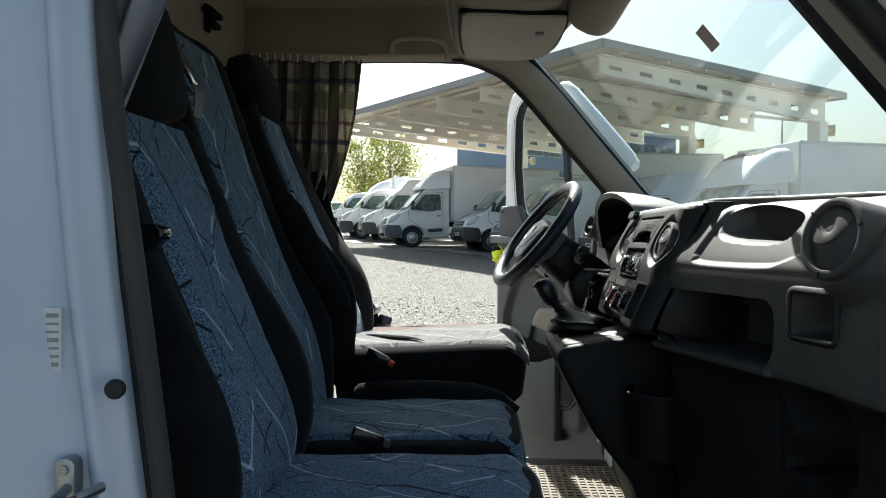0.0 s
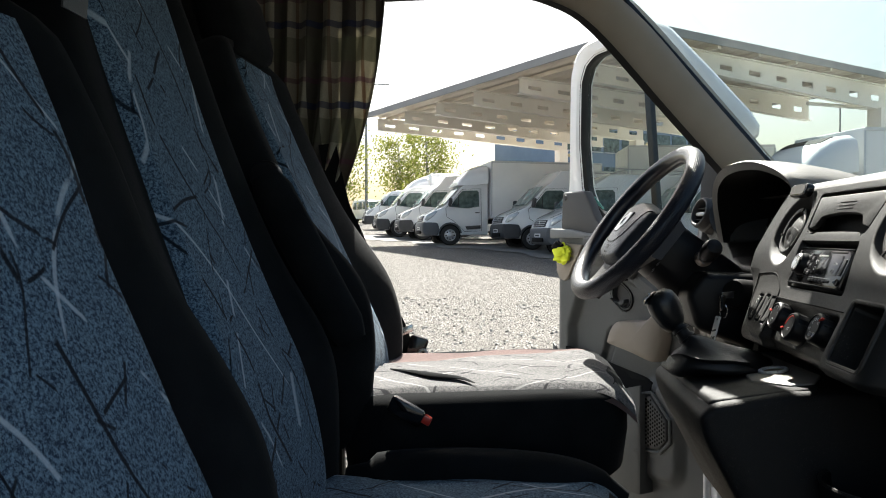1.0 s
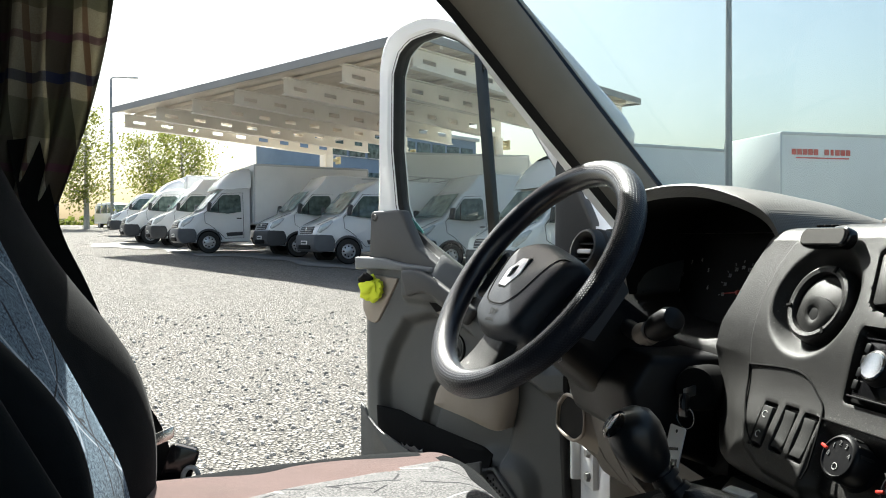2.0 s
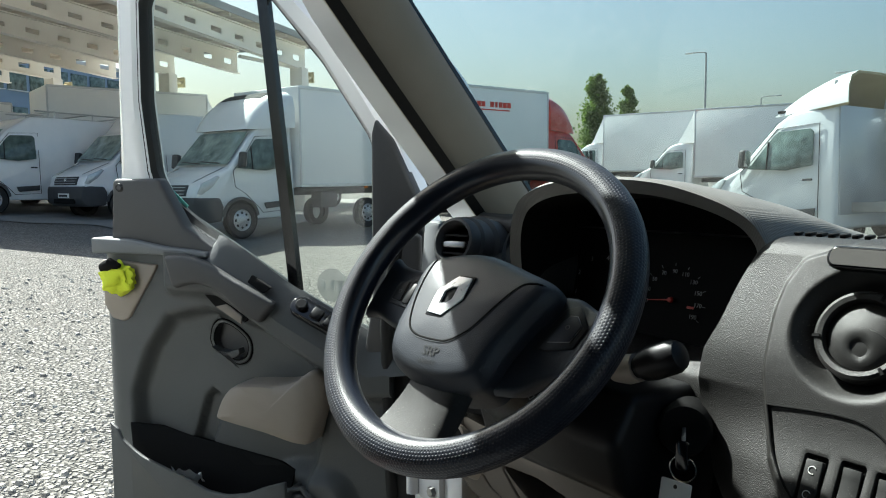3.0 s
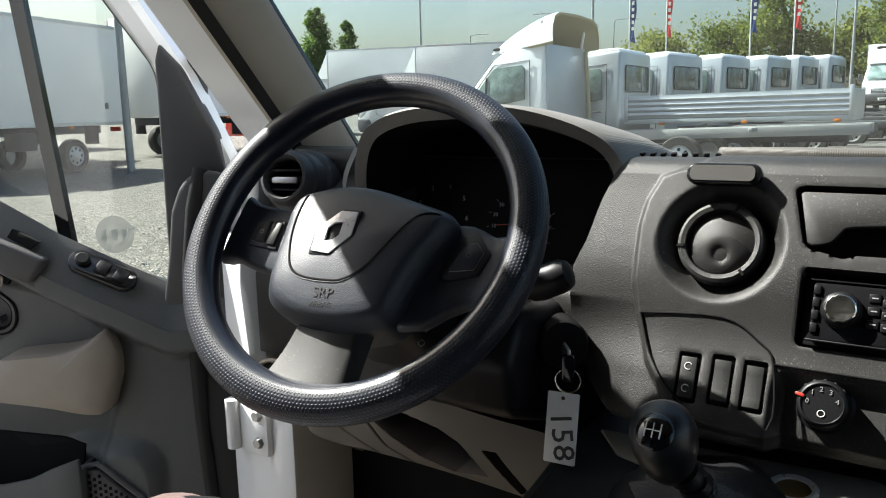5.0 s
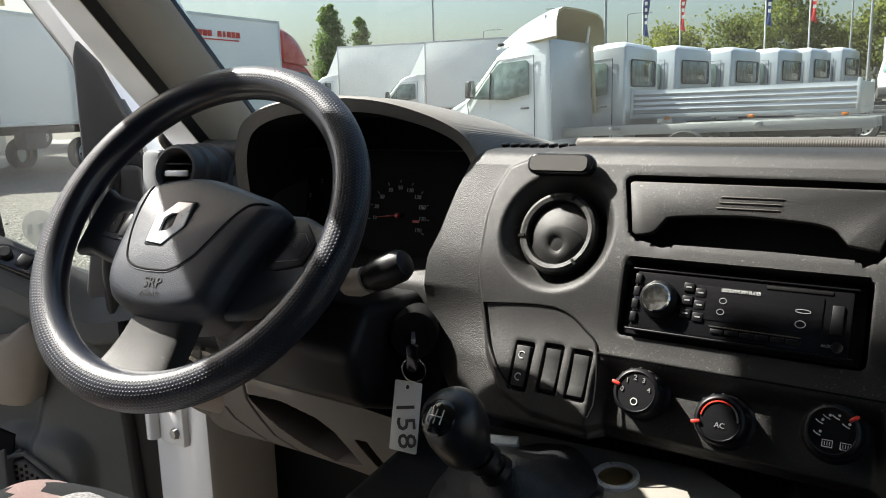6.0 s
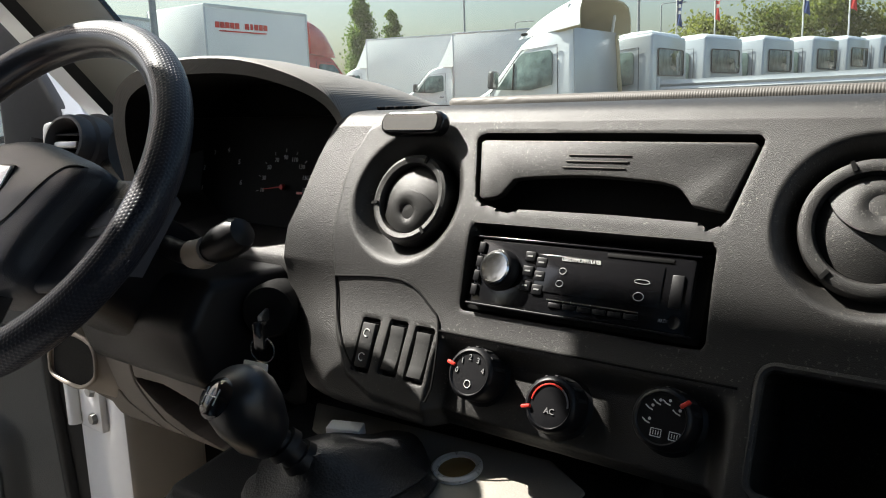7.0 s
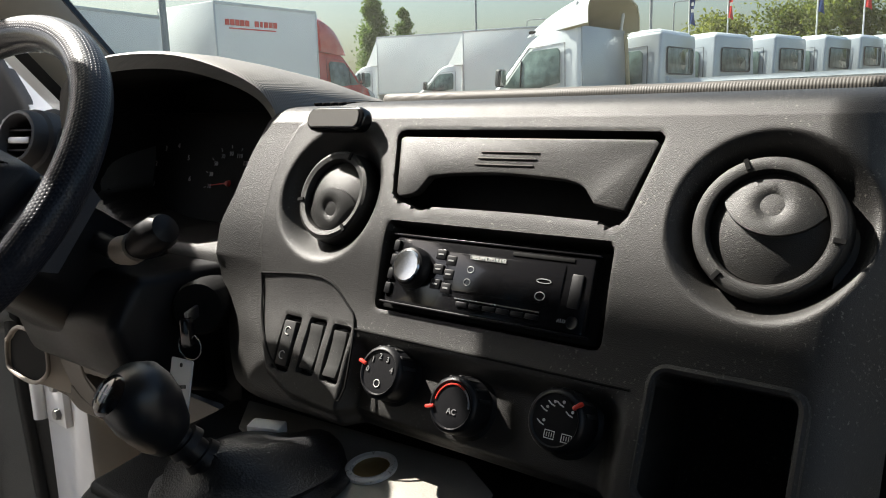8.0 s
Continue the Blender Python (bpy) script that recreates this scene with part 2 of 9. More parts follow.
# White paint darkened and blued here to hold the shade on the jamb.
M["jamb"] = surface("white body paint tinted for blue shade", (0.40, 0.46, 0.54), (0.47, 0.52, 0.59), 0.25, 2.5, 60, 0.03, 0.0005, spread=0.06, Coat_Weight=0.4, Coat_Roughness=0.08)
M["boxwall"] = surface("white box body panel", (0.76, 0.77, 0.77), (0.83, 0.83, 0.82), 0.4, 1.4, 30, 0.05, 0.001)
M["leather"] = None
M["sock"] = surface("black velour seat side", (0.007, 0.008, 0.009), (0.014, 0.015, 0.016), 0.95, 12, 500, 0.5, 0.001, spec=0.05, Sheen_Weight=0.04, Sheen_Roughness=0.4)
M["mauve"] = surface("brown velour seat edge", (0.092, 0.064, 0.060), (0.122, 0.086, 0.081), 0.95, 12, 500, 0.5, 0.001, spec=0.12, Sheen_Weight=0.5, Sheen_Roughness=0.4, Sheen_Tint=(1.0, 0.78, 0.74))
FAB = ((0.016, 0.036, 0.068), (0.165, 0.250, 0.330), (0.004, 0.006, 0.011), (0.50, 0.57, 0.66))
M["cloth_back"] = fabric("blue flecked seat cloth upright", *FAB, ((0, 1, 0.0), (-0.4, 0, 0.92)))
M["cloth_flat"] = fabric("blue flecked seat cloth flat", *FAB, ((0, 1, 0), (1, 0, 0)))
# Paler grey copy of the seat cloth, painting sun on the driver cushion.
M["cloth_sun"] = fabric("flecked seat cloth flat, greyed for sun", (0.085, 0.085, 0.088), (0.22, 0.215, 0.215), (0.025, 0.025, 0.03), (0.42, 0.42, 0.42), ((0, 1, 0), (1, 0, 0)))
M["plaid"] = plaid("checked curtain cloth")
M["curtain"] = surface("grey curtain cloth", (0.22, 0.23, 0.25), (0.30, 0.31, 0.33), 0.95, 6, 700, 0.4, 0.0008, spec=0.1)
M["chrome"] = surface("bright metal", (0.60, 0.60, 0.58), (0.72, 0.72, 0.70), 0.22, 20, 300, 0.05, 0.0002, metal=1.0)
M["steel"] = surface("dull steel", (0.32, 0.32, 0.32), (0.42, 0.42, 0.41), 0.4, 20, 300, 0.1, 0.0003, metal=1.0)
M["brass"] = surface("dull brass", (0.30, 0.22, 0.10), (0.38, 0.28, 0.13), 0.45, 30, 300, 0.1, 0.0003, metal=0.8)
M["paper"] = surface("white card", (0.72, 0.71, 0.68), (0.78, 0.77, 0.74), 0.7, 30, 400, 0.05)
M["ink"] = surface("black ink", (0.015, 0.015, 0.016), (0.022, 0.022, 0.022), 0.6, 30, 300, 0.0)
M["print"] = surface("pale print", (0.55, 0.55, 0.53), (0.62, 0.62, 0.60), 0.5, 30, 300, 0.0)
M["print_dim"] = surface("dim grey print", (0.20, 0.20, 0.20), (0.26, 0.26, 0.26), 0.5, 30, 300, 0.0)
M["red"] = surface("red plastic", (0.52, 0.03, 0.02), (0.60, 0.05, 0.03), 0.4, 20, 300, 0.0)
M["yellow"] = surface("neon yellow cloth", (0.62, 0.72, 0.02), (0.72, 0.80, 0.04), 0.8, 14, 300, 0.5, 0.002)
M["teal"] = surface("teal sticker", (0.15, 0.48, 0.42), (0.19, 0.54, 0.47), 0.5, 20, 300, 0.0)
# Weakly metallic, with a pale base that paints the shine of chrome.
M["badge"] = surface("bright badge metal", (0.72, 0.73, 0.74), (0.80, 0.80, 0.80), 0.3, 20, 300, 0.0, metal=0.35)
M["glass_ws"] = pane("windscreen glass", (0.72, 0.82, 0.80), 0.10)
M["glass_door"] = pane("door glass", (0.74, 0.80, 0.76), 0.03)
M["pale_film"] = surface("frosted white film", (0.42, 0.46, 0.45), (0.50, 0.54, 0.53), 0.6, 20, 300, 0.0, Alpha=0.45)
# Patchy pale tones paint sky reflections and seen-through interiors into the glass.
M["glass_screen"] = surface("windscreen glass with painted reflections", (0.030, 0.060, 0.058), (0.34, 0.44, 0.42), 0.05, 2.6, 20, 0.0, spread=0.04, spec=0.7)
M["glass_car"] = surface("tinted glass with painted reflections", (0.012, 0.026, 0.024), (0.17, 0.23, 0.21), 0.05, 3.2, 20, 0.0, spread=0.04, spec=0.5)
M["tyre"] = surface("tyre rubber", (0.018, 0.018, 0.018), (0.035, 0.033, 0.03), 0.85, 5, 120, 0.3, 0.002)
M["rim"] = surface("silver wheel rim", (0.42, 0.42, 0.43), (0.52, 0.52, 0.52), 0.35, 6, 100, 0.05, metal=0.6)
M["bumper"] = surface("dark grey bumper plastic", (0.035, 0.036, 0.038), (0.05, 0.05, 0.052), 0.6, 5, 200, 0.2)
M["bumper_grey"] = surface("mid grey bumper plastic", (0.08, 0.083, 0.09), (0.10, 0.104, 0.11), 0.6, 5, 200, 0.2)
M["lamp_glass"] = surface("clear lamp lens", (0.45, 0.47, 0.48), (0.62, 0.64, 0.65), 0.08, 12, 60, 0.3, 0.004, metal=0.3)
M["amber"] = surface("amber lamp lens", (0.55, 0.16, 0.02), (0.62, 0.2, 0.03), 0.25, 8, 100, 0.0)
M["gravel"] = gravel("pale crushed stone")
M["lot_shade"] = surface("grey ground under canopy shade", (0.17, 0.165, 0.155), (0.25, 0.24, 0.225), 0.9, 0.6, 60, 0.6, 0.01)
M["canopy"] = surface("off-white painted steel", (0.78, 0.73, 0.64), (0.85, 0.81, 0.72), 0.55, 0.8, 40, 0.1, 0.002)
M["deck"] = surface("corrugated roof deck", (0.66, 0.59, 0.49), (0.74, 0.67, 0.57), 0.6, 0.8, 40, 0.1, 0.002)
M["decktop"] = surface("grey roof edge", (0.26, 0.26, 0.25), (0.34, 0.33, 0.32), 0.6, 0.8, 40, 0.1, 0.002)
M["plate"] = surface("yellowed beam end cap", (0.40, 0.35, 0.20), (0.46, 0.40, 0.24), 0.6, 2, 60, 0.1)
M["pole"] = surface("galvanised pole", (0.28, 0.29, 0.30), (0.36, 0.37, 0.38), 0.5, 3, 80, 0.1, metal=0.5)
M["bluewall"] = surface("blue-grey facade", (0.13, 0.19, 0.27), (0.18, 0.25, 0.34), 0.4, 0.7, 20, 0.05)
M["flagblue"] = surface("dark blue flag cloth", (0.02, 0.04, 0.14), (0.03, 0.06, 0.18), 0.9, 3, 200, 0.2)
M["flagred"] = surface("red flag cloth", (0.50, 0.03, 0.03), (0.58, 0.05, 0.04), 0.9, 3, 200, 0.2)
M["alu"] = surface("ribbed aluminium board", (0.50, 0.51, 0.52), (0.60, 0.61, 0.62), 0.35, 2, 60, 0.05, metal=0.6)
M["cream"] = surface("tan inner moulding", (0.40, 0.34, 0.20), (0.46, 0.40, 0.25), 0.7, 2, 60, 0.2, 0.002)
M["bark"] = surface("tree bark", (0.09, 0.07, 0.05), (0.16, 0.13, 0.10), 0.9, 5, 40, 0.8, 0.02)
M["birchbark"] = surface("pale bark", (0.35, 0.33, 0.29), (0.50, 0.48, 0.43), 0.85, 5, 40, 0.6, 0.01)
M["leaf"] = leafy("leaves green", (0.085, 0.115, 0.034), (0.175, 0.19, 0.062))
M["leaf_dark"] = leafy("leaves dark green", (0.075, 0.125, 0.04), (0.14, 0.19, 0.06))
M["leaf_birch"] = leafy("leaves yellow green", (0.12, 0.145, 0.042), (0.22, 0.225, 0.075))
M["mat"] = surface("tan rubber floor mat", (0.095, 0.075, 0.054), (0.135, 0.108, 0.078), 0.8, 9, 300, 0.3)


def leather():
    """Black leather pierced by staggered rows of small holes, plain over one stretch."""
    k = Nodes("perforated black leather")
    sep = k.n.new("ShaderNodeSeparateXYZ")
    k.l.new(k.n["Texture Coordinate"].outputs["UV"], sep.inputs[0])
    u, v = k.math("MULTIPLY", sep.outputs["X"], 300.0), k.math("MULTIPLY", sep.outputs["Y"], 34.0)
    odd = k.math("MULTIPLY", k.math("FLOORED_MODULO", k.math("FLOOR", v), 2.0), 0.5)
    du = k.math("SUBTRACT", k.math("FRACT", k.math("ADD", u, odd)), 0.5)
    dv = k.math("SUBTRACT", k.math("FRACT", v), 0.5)
    d = k.math("SQRT", k.math("ADD", k.math("MULTIPLY", du, du), k.math("MULTIPLY", dv, dv)))
    plain = k.math("MULTIPLY", k.math("GREATER_THAN", sep.outputs["X"], 0.80), k.math("LESS_THAN", sep.outputs["X"], 0.955))
    inner = k.math("GREATER_THAN", k.math("ABSOLUTE", k.math("SUBTRACT", sep.outputs["Y"], 0.48)), 0.29)
    plain = k.math("MAXIMUM", plain, inner)
    hole = k.math("MULTIPLY", k.ramp(d, 0.38, 0.20), k.math("SUBTRACT", 1.0, plain))
    w = k.noise(9, 4)
    # Blue in the black paints the sheen of the sky on the leather.
    col = k.mix(k.ramp(w, 0.3, 0.7), (0.006, 0.008, 0.015), (0.010, 0.013, 0.022))
    k.bump(k.math("ADD", k.math("MULTIPLY", hole, -1.0), k.math("MULTIPLY", k.cells(900), 0.25)), 0.8, 0.0006)
    return k.end(col, k.math("SUBTRACT", k.ramp(w, 0.3, 0.7, 0.44, 0.54), k.math("MULTIPLY", inner, 0.12)), 0, 0.24, Coat_Weight=k.math("ADD", 0.25, k.math("MULTIPLY", inner, 0.55)), Coat_Roughness=0.20)


M["leather"] = leather()
M["boot"] = grained("soft black leatherette", (0.006, 0.006, 0.007), (0.009, 0.009, 0.010), 0.42, 520, 0.7, 0.0006)
M["knob"] = surface("polished black plastic", (0.005, 0.006, 0.008), (0.007, 0.008, 0.010), 0.36, 8, 500, 0.0, spread=0.05)
M["hub_dark"] = grained("spoke plastic", (0.018, 0.019, 0.021), (0.026, 0.027, 0.029), 0.40, 620, 0.5, 0.0005)
# Bluish base colour puts the sky's sheen into the airbag cover.
M["hub"] = grained("airbag cover plastic", (0.024, 0.028, 0.037), (0.032, 0.037, 0.047), 0.40, 1000, 0.5, 0.00035)


# ---------------------------------------------------------------- mesh helpers
def thing(name, label, category, at=(0, 0, 0), group="", kind=""):
    ob = new(name)
    ob.empty_display_size = 0.1
    ob.location = at
    return tagged(ob, label, category, group, kind)


def finish(name, bm, material, smooth=38):
    me = bpy.data.meshes.new(name)
    bmesh.ops.recalc_face_normals(bm, faces=bm.faces[:])
    bm.to_mesh(me)
    bm.free()
    for m in material if isinstance(material, (list, tuple)) else [material]:
        me.materials.append(m)
    if smooth:
        me.polygons.foreach_set("use_smooth", [True] * len(me.polygons))
        me.set_sharp_from_angle(angle=radians(smooth))
    return me


def part(name, bm, material, parent, label="", smooth=38):
    ob = new(name, finish(name, bm, material, smooth))
    ob.parent = parent
    if parent is not None and parent.type == "EMPTY":
        ob.matrix_parent_inverse = parent.matrix_basis.inverted() if parent.parent is None else Matrix()
    if label:
        tagged(ob, label)
    return ob


def single(name, bm, material, label, category, kind="", group="", smooth=38):
    return tagged(new(name, finish(name, bm, material, smooth)), label, category, group, kind)


def B():
    return bmesh.new()


def add_box(bm, c, s, rot=None, bev=0.0, seg=2):
    m = Matrix.Translation(c)
    if rot is not None:
        m = m @ (rot.to_4x4() if isinstance(rot, Matrix) else Euler([radians(a) for a in rot]).to_matrix().to_4x4())
    m = m @ Matrix.Diagonal((*s, 1))
    vs = bmesh.ops.create_cube(bm, size=1.0, matrix=m)["verts"]
    if bev:
        es = list({e for v in vs for e in v.link_edges})
        bmesh.ops.bevel(bm, geom=es, offset=min(bev, min(s) * 0.49), segments=seg, profile=0.5, affect="EDGES")
    return bm


def add_prism(bm, poly, place, a, b, bev=0.0, seg=2):
    """poly: 2D outline; place(u, v, w): the 3D point; from w=a to w=b."""
    lo = [bm.verts.new(place(u, v, a)) for u, v in poly]
    hi = [bm.verts.new(place(u, v, b)) for u, v in poly]
    fs = [bm.faces.new(lo), bm.faces.new(hi[::-1])]
    n = len(poly)
    for i in range(n):
        fs.append(bm.faces.new((lo[i], hi[i], hi[(i + 1) % n], lo[(i + 1) % n])))
    if bev:
        bmesh.ops.recalc_face_normals(bm, faces=fs)
        es = list({e for f in fs for e in f.edges})
        bmesh.ops.bevel(bm, geom=es, offset=bev, segments=seg, profile=0.5, affect="EDGES")
    return bm


def add_loft(bm, rings, cap=True, closed=True):
    rows = [[bm.verts.new(p) for p in r] for r in rings]
    n = len(rows[0])
    for a, b in zip(rows, rows[1:]):
        for i in range(n if closed else n - 1):
            j = (i + 1) % n
            bm.faces.new((a[i], a[j], b[j], b[i]))
    if cap and closed:
        bm.faces.new(rows[0][::-1])
        bm.faces.new(rows[-1])
    return bm


def add_tube(bm, pts, r, seg=10, closed=False, flat=1.0, up=None):
    pts = [Vector(p) for p in pts]
    n = len(pts)
    side = None
    rings = []
    for i, p in enumerate(pts):
        t = (pts[(i + 1) % n] - pts[i - 1]) if closed else (pts[min(i + 1, n - 1)] - pts[max(i - 1, 0)])
        t.normalize()
        if side is None:
            ref = Vector(up) if up else (Vector((0, 0, 1)) if abs(t.z) < 0.9 else Vector((1, 0, 0)))
            side = t.cross(ref).normalized()
        side = (side - t * side.dot(t)).normalized()
        other = t.cross(side)
        rr = r[i] if isinstance(r, (list, tuple)) else r
        rings.append([p + rr * (math.cos(a) * side + flat * math.sin(a) * other) for a in [2 * math.pi * k / seg for k in range(seg)]])
    if closed:
        rings.append(rings[0])
        rows = [[bm.verts.new(p) for p in rg] for rg in rings[:-1]]
        rows.append(rows[0])
        for a, b in zip(rows, rows[1:]):
            for i in range(seg):
                j = (i + 1) % seg
                bm.faces.new((a[i], a[j], b[j], b[i]))
        return bm
    return add_loft(bm, rings)


def add_lathe(bm, prof, m, seg=32, arc=None):
    """prof: (radius, height) pairs, turned round the z axis of m."""
    rows = []
    for r, h in prof:
        if r < 1e-6:
            rows.append([bm.verts.new(m @ Vector((0, 0, h)))])
        else:
            rows.append([bm.verts.new(m @ Vector((r * math.cos(2 * math.pi * k / seg), r * math.sin(2 * math.pi * k / seg), h))) for k in range(seg)])
    for a, b in zip(rows, rows[1:]):
        for i in range(seg):
            j = (i + 1) % seg
            if len(a) == 1 and len(b) == 1:
                continue
            if len(a) == 1:
                bm.faces.new((a[0], b[i], b[j]))
            elif len(b) == 1:
                bm.faces.new((a[i], b[0], a[j]))
            else:
                bm.faces.new((a[i], b[i], b[j], a[j]))
    return bm


def add_sheet(bm, f, us, vs):
    rows = [[bm.verts.new(f(u, v)) for u in us] for v in vs]
    for a, b in zip(rows, rows[1:]):
        for i in range(len(us) - 1):
            bm.faces.new((a[i], a[i + 1], b[i + 1], b[i]))
    return bm


def steps(a, b, n):
    return [a + (b - a) * i / n for i in range(n + 1)]


def frame_of(origin, z, x=(0, 0, 1)):
    """A pose whose z axis is z and whose y axis leans to x."""
    z = Vector(z).normalized()
    y = Vector(x)
    y = (y - z * y.dot(z)).normalized()
    m = Matrix((y.cross(z), y, z)).transposed().to_4x4()
    m.translation = origin
    return m


def blend(a, b, t):
    t = max(0.0, min(1.0, t))
    t = t * t * (3 - 2 * t)
    return a + (b - a) * t


def curve_at(pts, x):
    """A smooth line through (x, y) pairs."""
    if x <= pts[0][0]:
        return pts[0][1]
    for (x0, y0), (x1, y1) in zip(pts, pts[1:]):
        if x <= x1:
            return blend(y0, y1, (x - x0) / (x1 - x0)) if len(pts) < 2 else y0 + (y1 - y0) * (x - x0) / (x1 - x0)
    return pts[-1][1]


def smoothed(pts, n=6):
    """Catmull-Rom through the points."""
    pts = [Vector(p) for p in pts]
    out = []
    for i in range(len(pts) - 1):
        p0, p1, p2, p3 = pts[max(i - 1, 0)], pts[i], pts[i + 1], pts[min(i + 2, len(pts) - 1)]
        for k in range(n):
            t = k / n
            out.append(0.5 * ((2 * p1) + (p2 - p0) * t + (2 * p0 - 5 * p1 + 4 * p2 - p3) * t * t + (3 * p1 - p0 - 3 * p2 + p3) * t ** 3))
    out.append(pts[-1])
    return out


def rounded_rect(w, h, r, n=5):
    out = []
    for cx, cy, a0 in ((w / 2 - r, h / 2 - r, 0), (-w / 2 + r, h / 2 - r, 90), (-w / 2 + r, -h / 2 + r, 180), (w / 2 - r, -h / 2 + r, 270)):
        for k in range(n + 1):
            a = radians(a0 + 90 * k / n)
            out.append((cx + r * math.cos(a), cy + r * math.sin(a)))
    return out


def writing(name, text, size, m, material, parent, depth=0.0004, label="", align="CENTER"):
    """Letters of the built-in font as a mesh, upright along the y axis of m."""
    cu = bpy.data.curves.new(name, "FONT")
    cu.body, cu.size, cu.extrude, cu.align_x, cu.align_y = text, size, depth, align, "CENTER"
    cu.resolution_u = 2
    tmp = bpy.data.objects.new(name, cu)
    scene.collection.objects.link(tmp)
    me = bpy.data.meshes.new_from_object(tmp.evaluated_get(bpy.context.evaluated_depsgraph_get()))
    bpy.data.objects.remove(tmp)
    me.transform(m)
    me.materials.clear()
    me.materials.append(material)
    ob = new(name, me)
    ob.parent = parent
    if parent is not None and parent.type == "EMPTY":
        ob.matrix_parent_inverse = parent.matrix_basis.inverted()
    if label:
        tagged(ob, label)
    return ob


def inside(u, v, cu, cv, w, h, r):
    """Signed distance to a rounded rectangle; negative within."""
    dx, dy = abs(u - cu) - w / 2 + r, abs(v - cv) - h / 2 + r
    return math.hypot(max(dx, 0), max(dy, 0)) + min(max(dx, dy), 0) - r


def poly_inside(u, v, poly):
    """Signed distance to a polygon; negative within."""
    d, s = 1e9, 1
    n = len(poly)
    for i in range(n):
        ax, ay = poly[i]
        bx, by = poly[i - 1]
        ex, ey, wx, wy = bx - ax, by - ay, u - ax, v - ay
        t = max(0, min(1, (wx * ex + wy * ey) / (ex * ex + ey * ey)))
        d = min(d, (wx - ex * t) ** 2 + (wy - ey * t) ** 2)
        c1, c2, c3 = v >= ay, v < by, ex * wy > ey * wx
        if (c1 and c2 and c3) or (not c1 and not c2 and not c3):
            s = -s
    return s * math.sqrt(d)


# ---------------------------------------------------------------- cab shell
def ws(y, z):
    """x of the windscreen's inner face."""
    return 0.735 + 0.11 * (1 - ((y - 1.94) / 0.88) ** 2) - (z - 1.49) / 1.174


bm = B()
add_box(bm, (0.10, 1.945, 0.585), (1.50, 1.76, 0.05), bev=0.01)
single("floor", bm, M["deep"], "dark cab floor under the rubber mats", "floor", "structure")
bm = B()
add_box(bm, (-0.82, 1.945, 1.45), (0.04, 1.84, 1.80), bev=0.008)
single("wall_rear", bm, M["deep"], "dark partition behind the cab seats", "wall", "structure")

bm = B()
add_box(bm, (-0.787, 1.945, 2.17), (0.03, 1.80, 0.36), bev=0.008)
single("wall_rear_upper", bm, M["headliner"], "beige trimmed partition above the curtain", "wall", "structure")

# headliner: a shallow vault over the cab
bm = B()
def vault(u, v):
    y = 1.945 + 0.93 * u
    v = min(v, ws(y, 2.13) - 0.03)
    return Vector((v, y, 2.36 - 0.13 * abs(u) ** 3 - 0.16 * max(0.0, (v - 0.0) / 0.34) ** 2))
add_sheet(bm, vault, steps(-1, 1, 24), steps(-0.85, 0.34, 12))
add_sheet(bm, lambda u, v: vault(u, v) + Vector((0, 0, 0.05)), steps(-1, 1, 24), steps(-0.85, 0.34, 12))
single("ceiling", bm, M["headliner"], "beige cloth headliner of the cab roof", "ceiling", "structure")

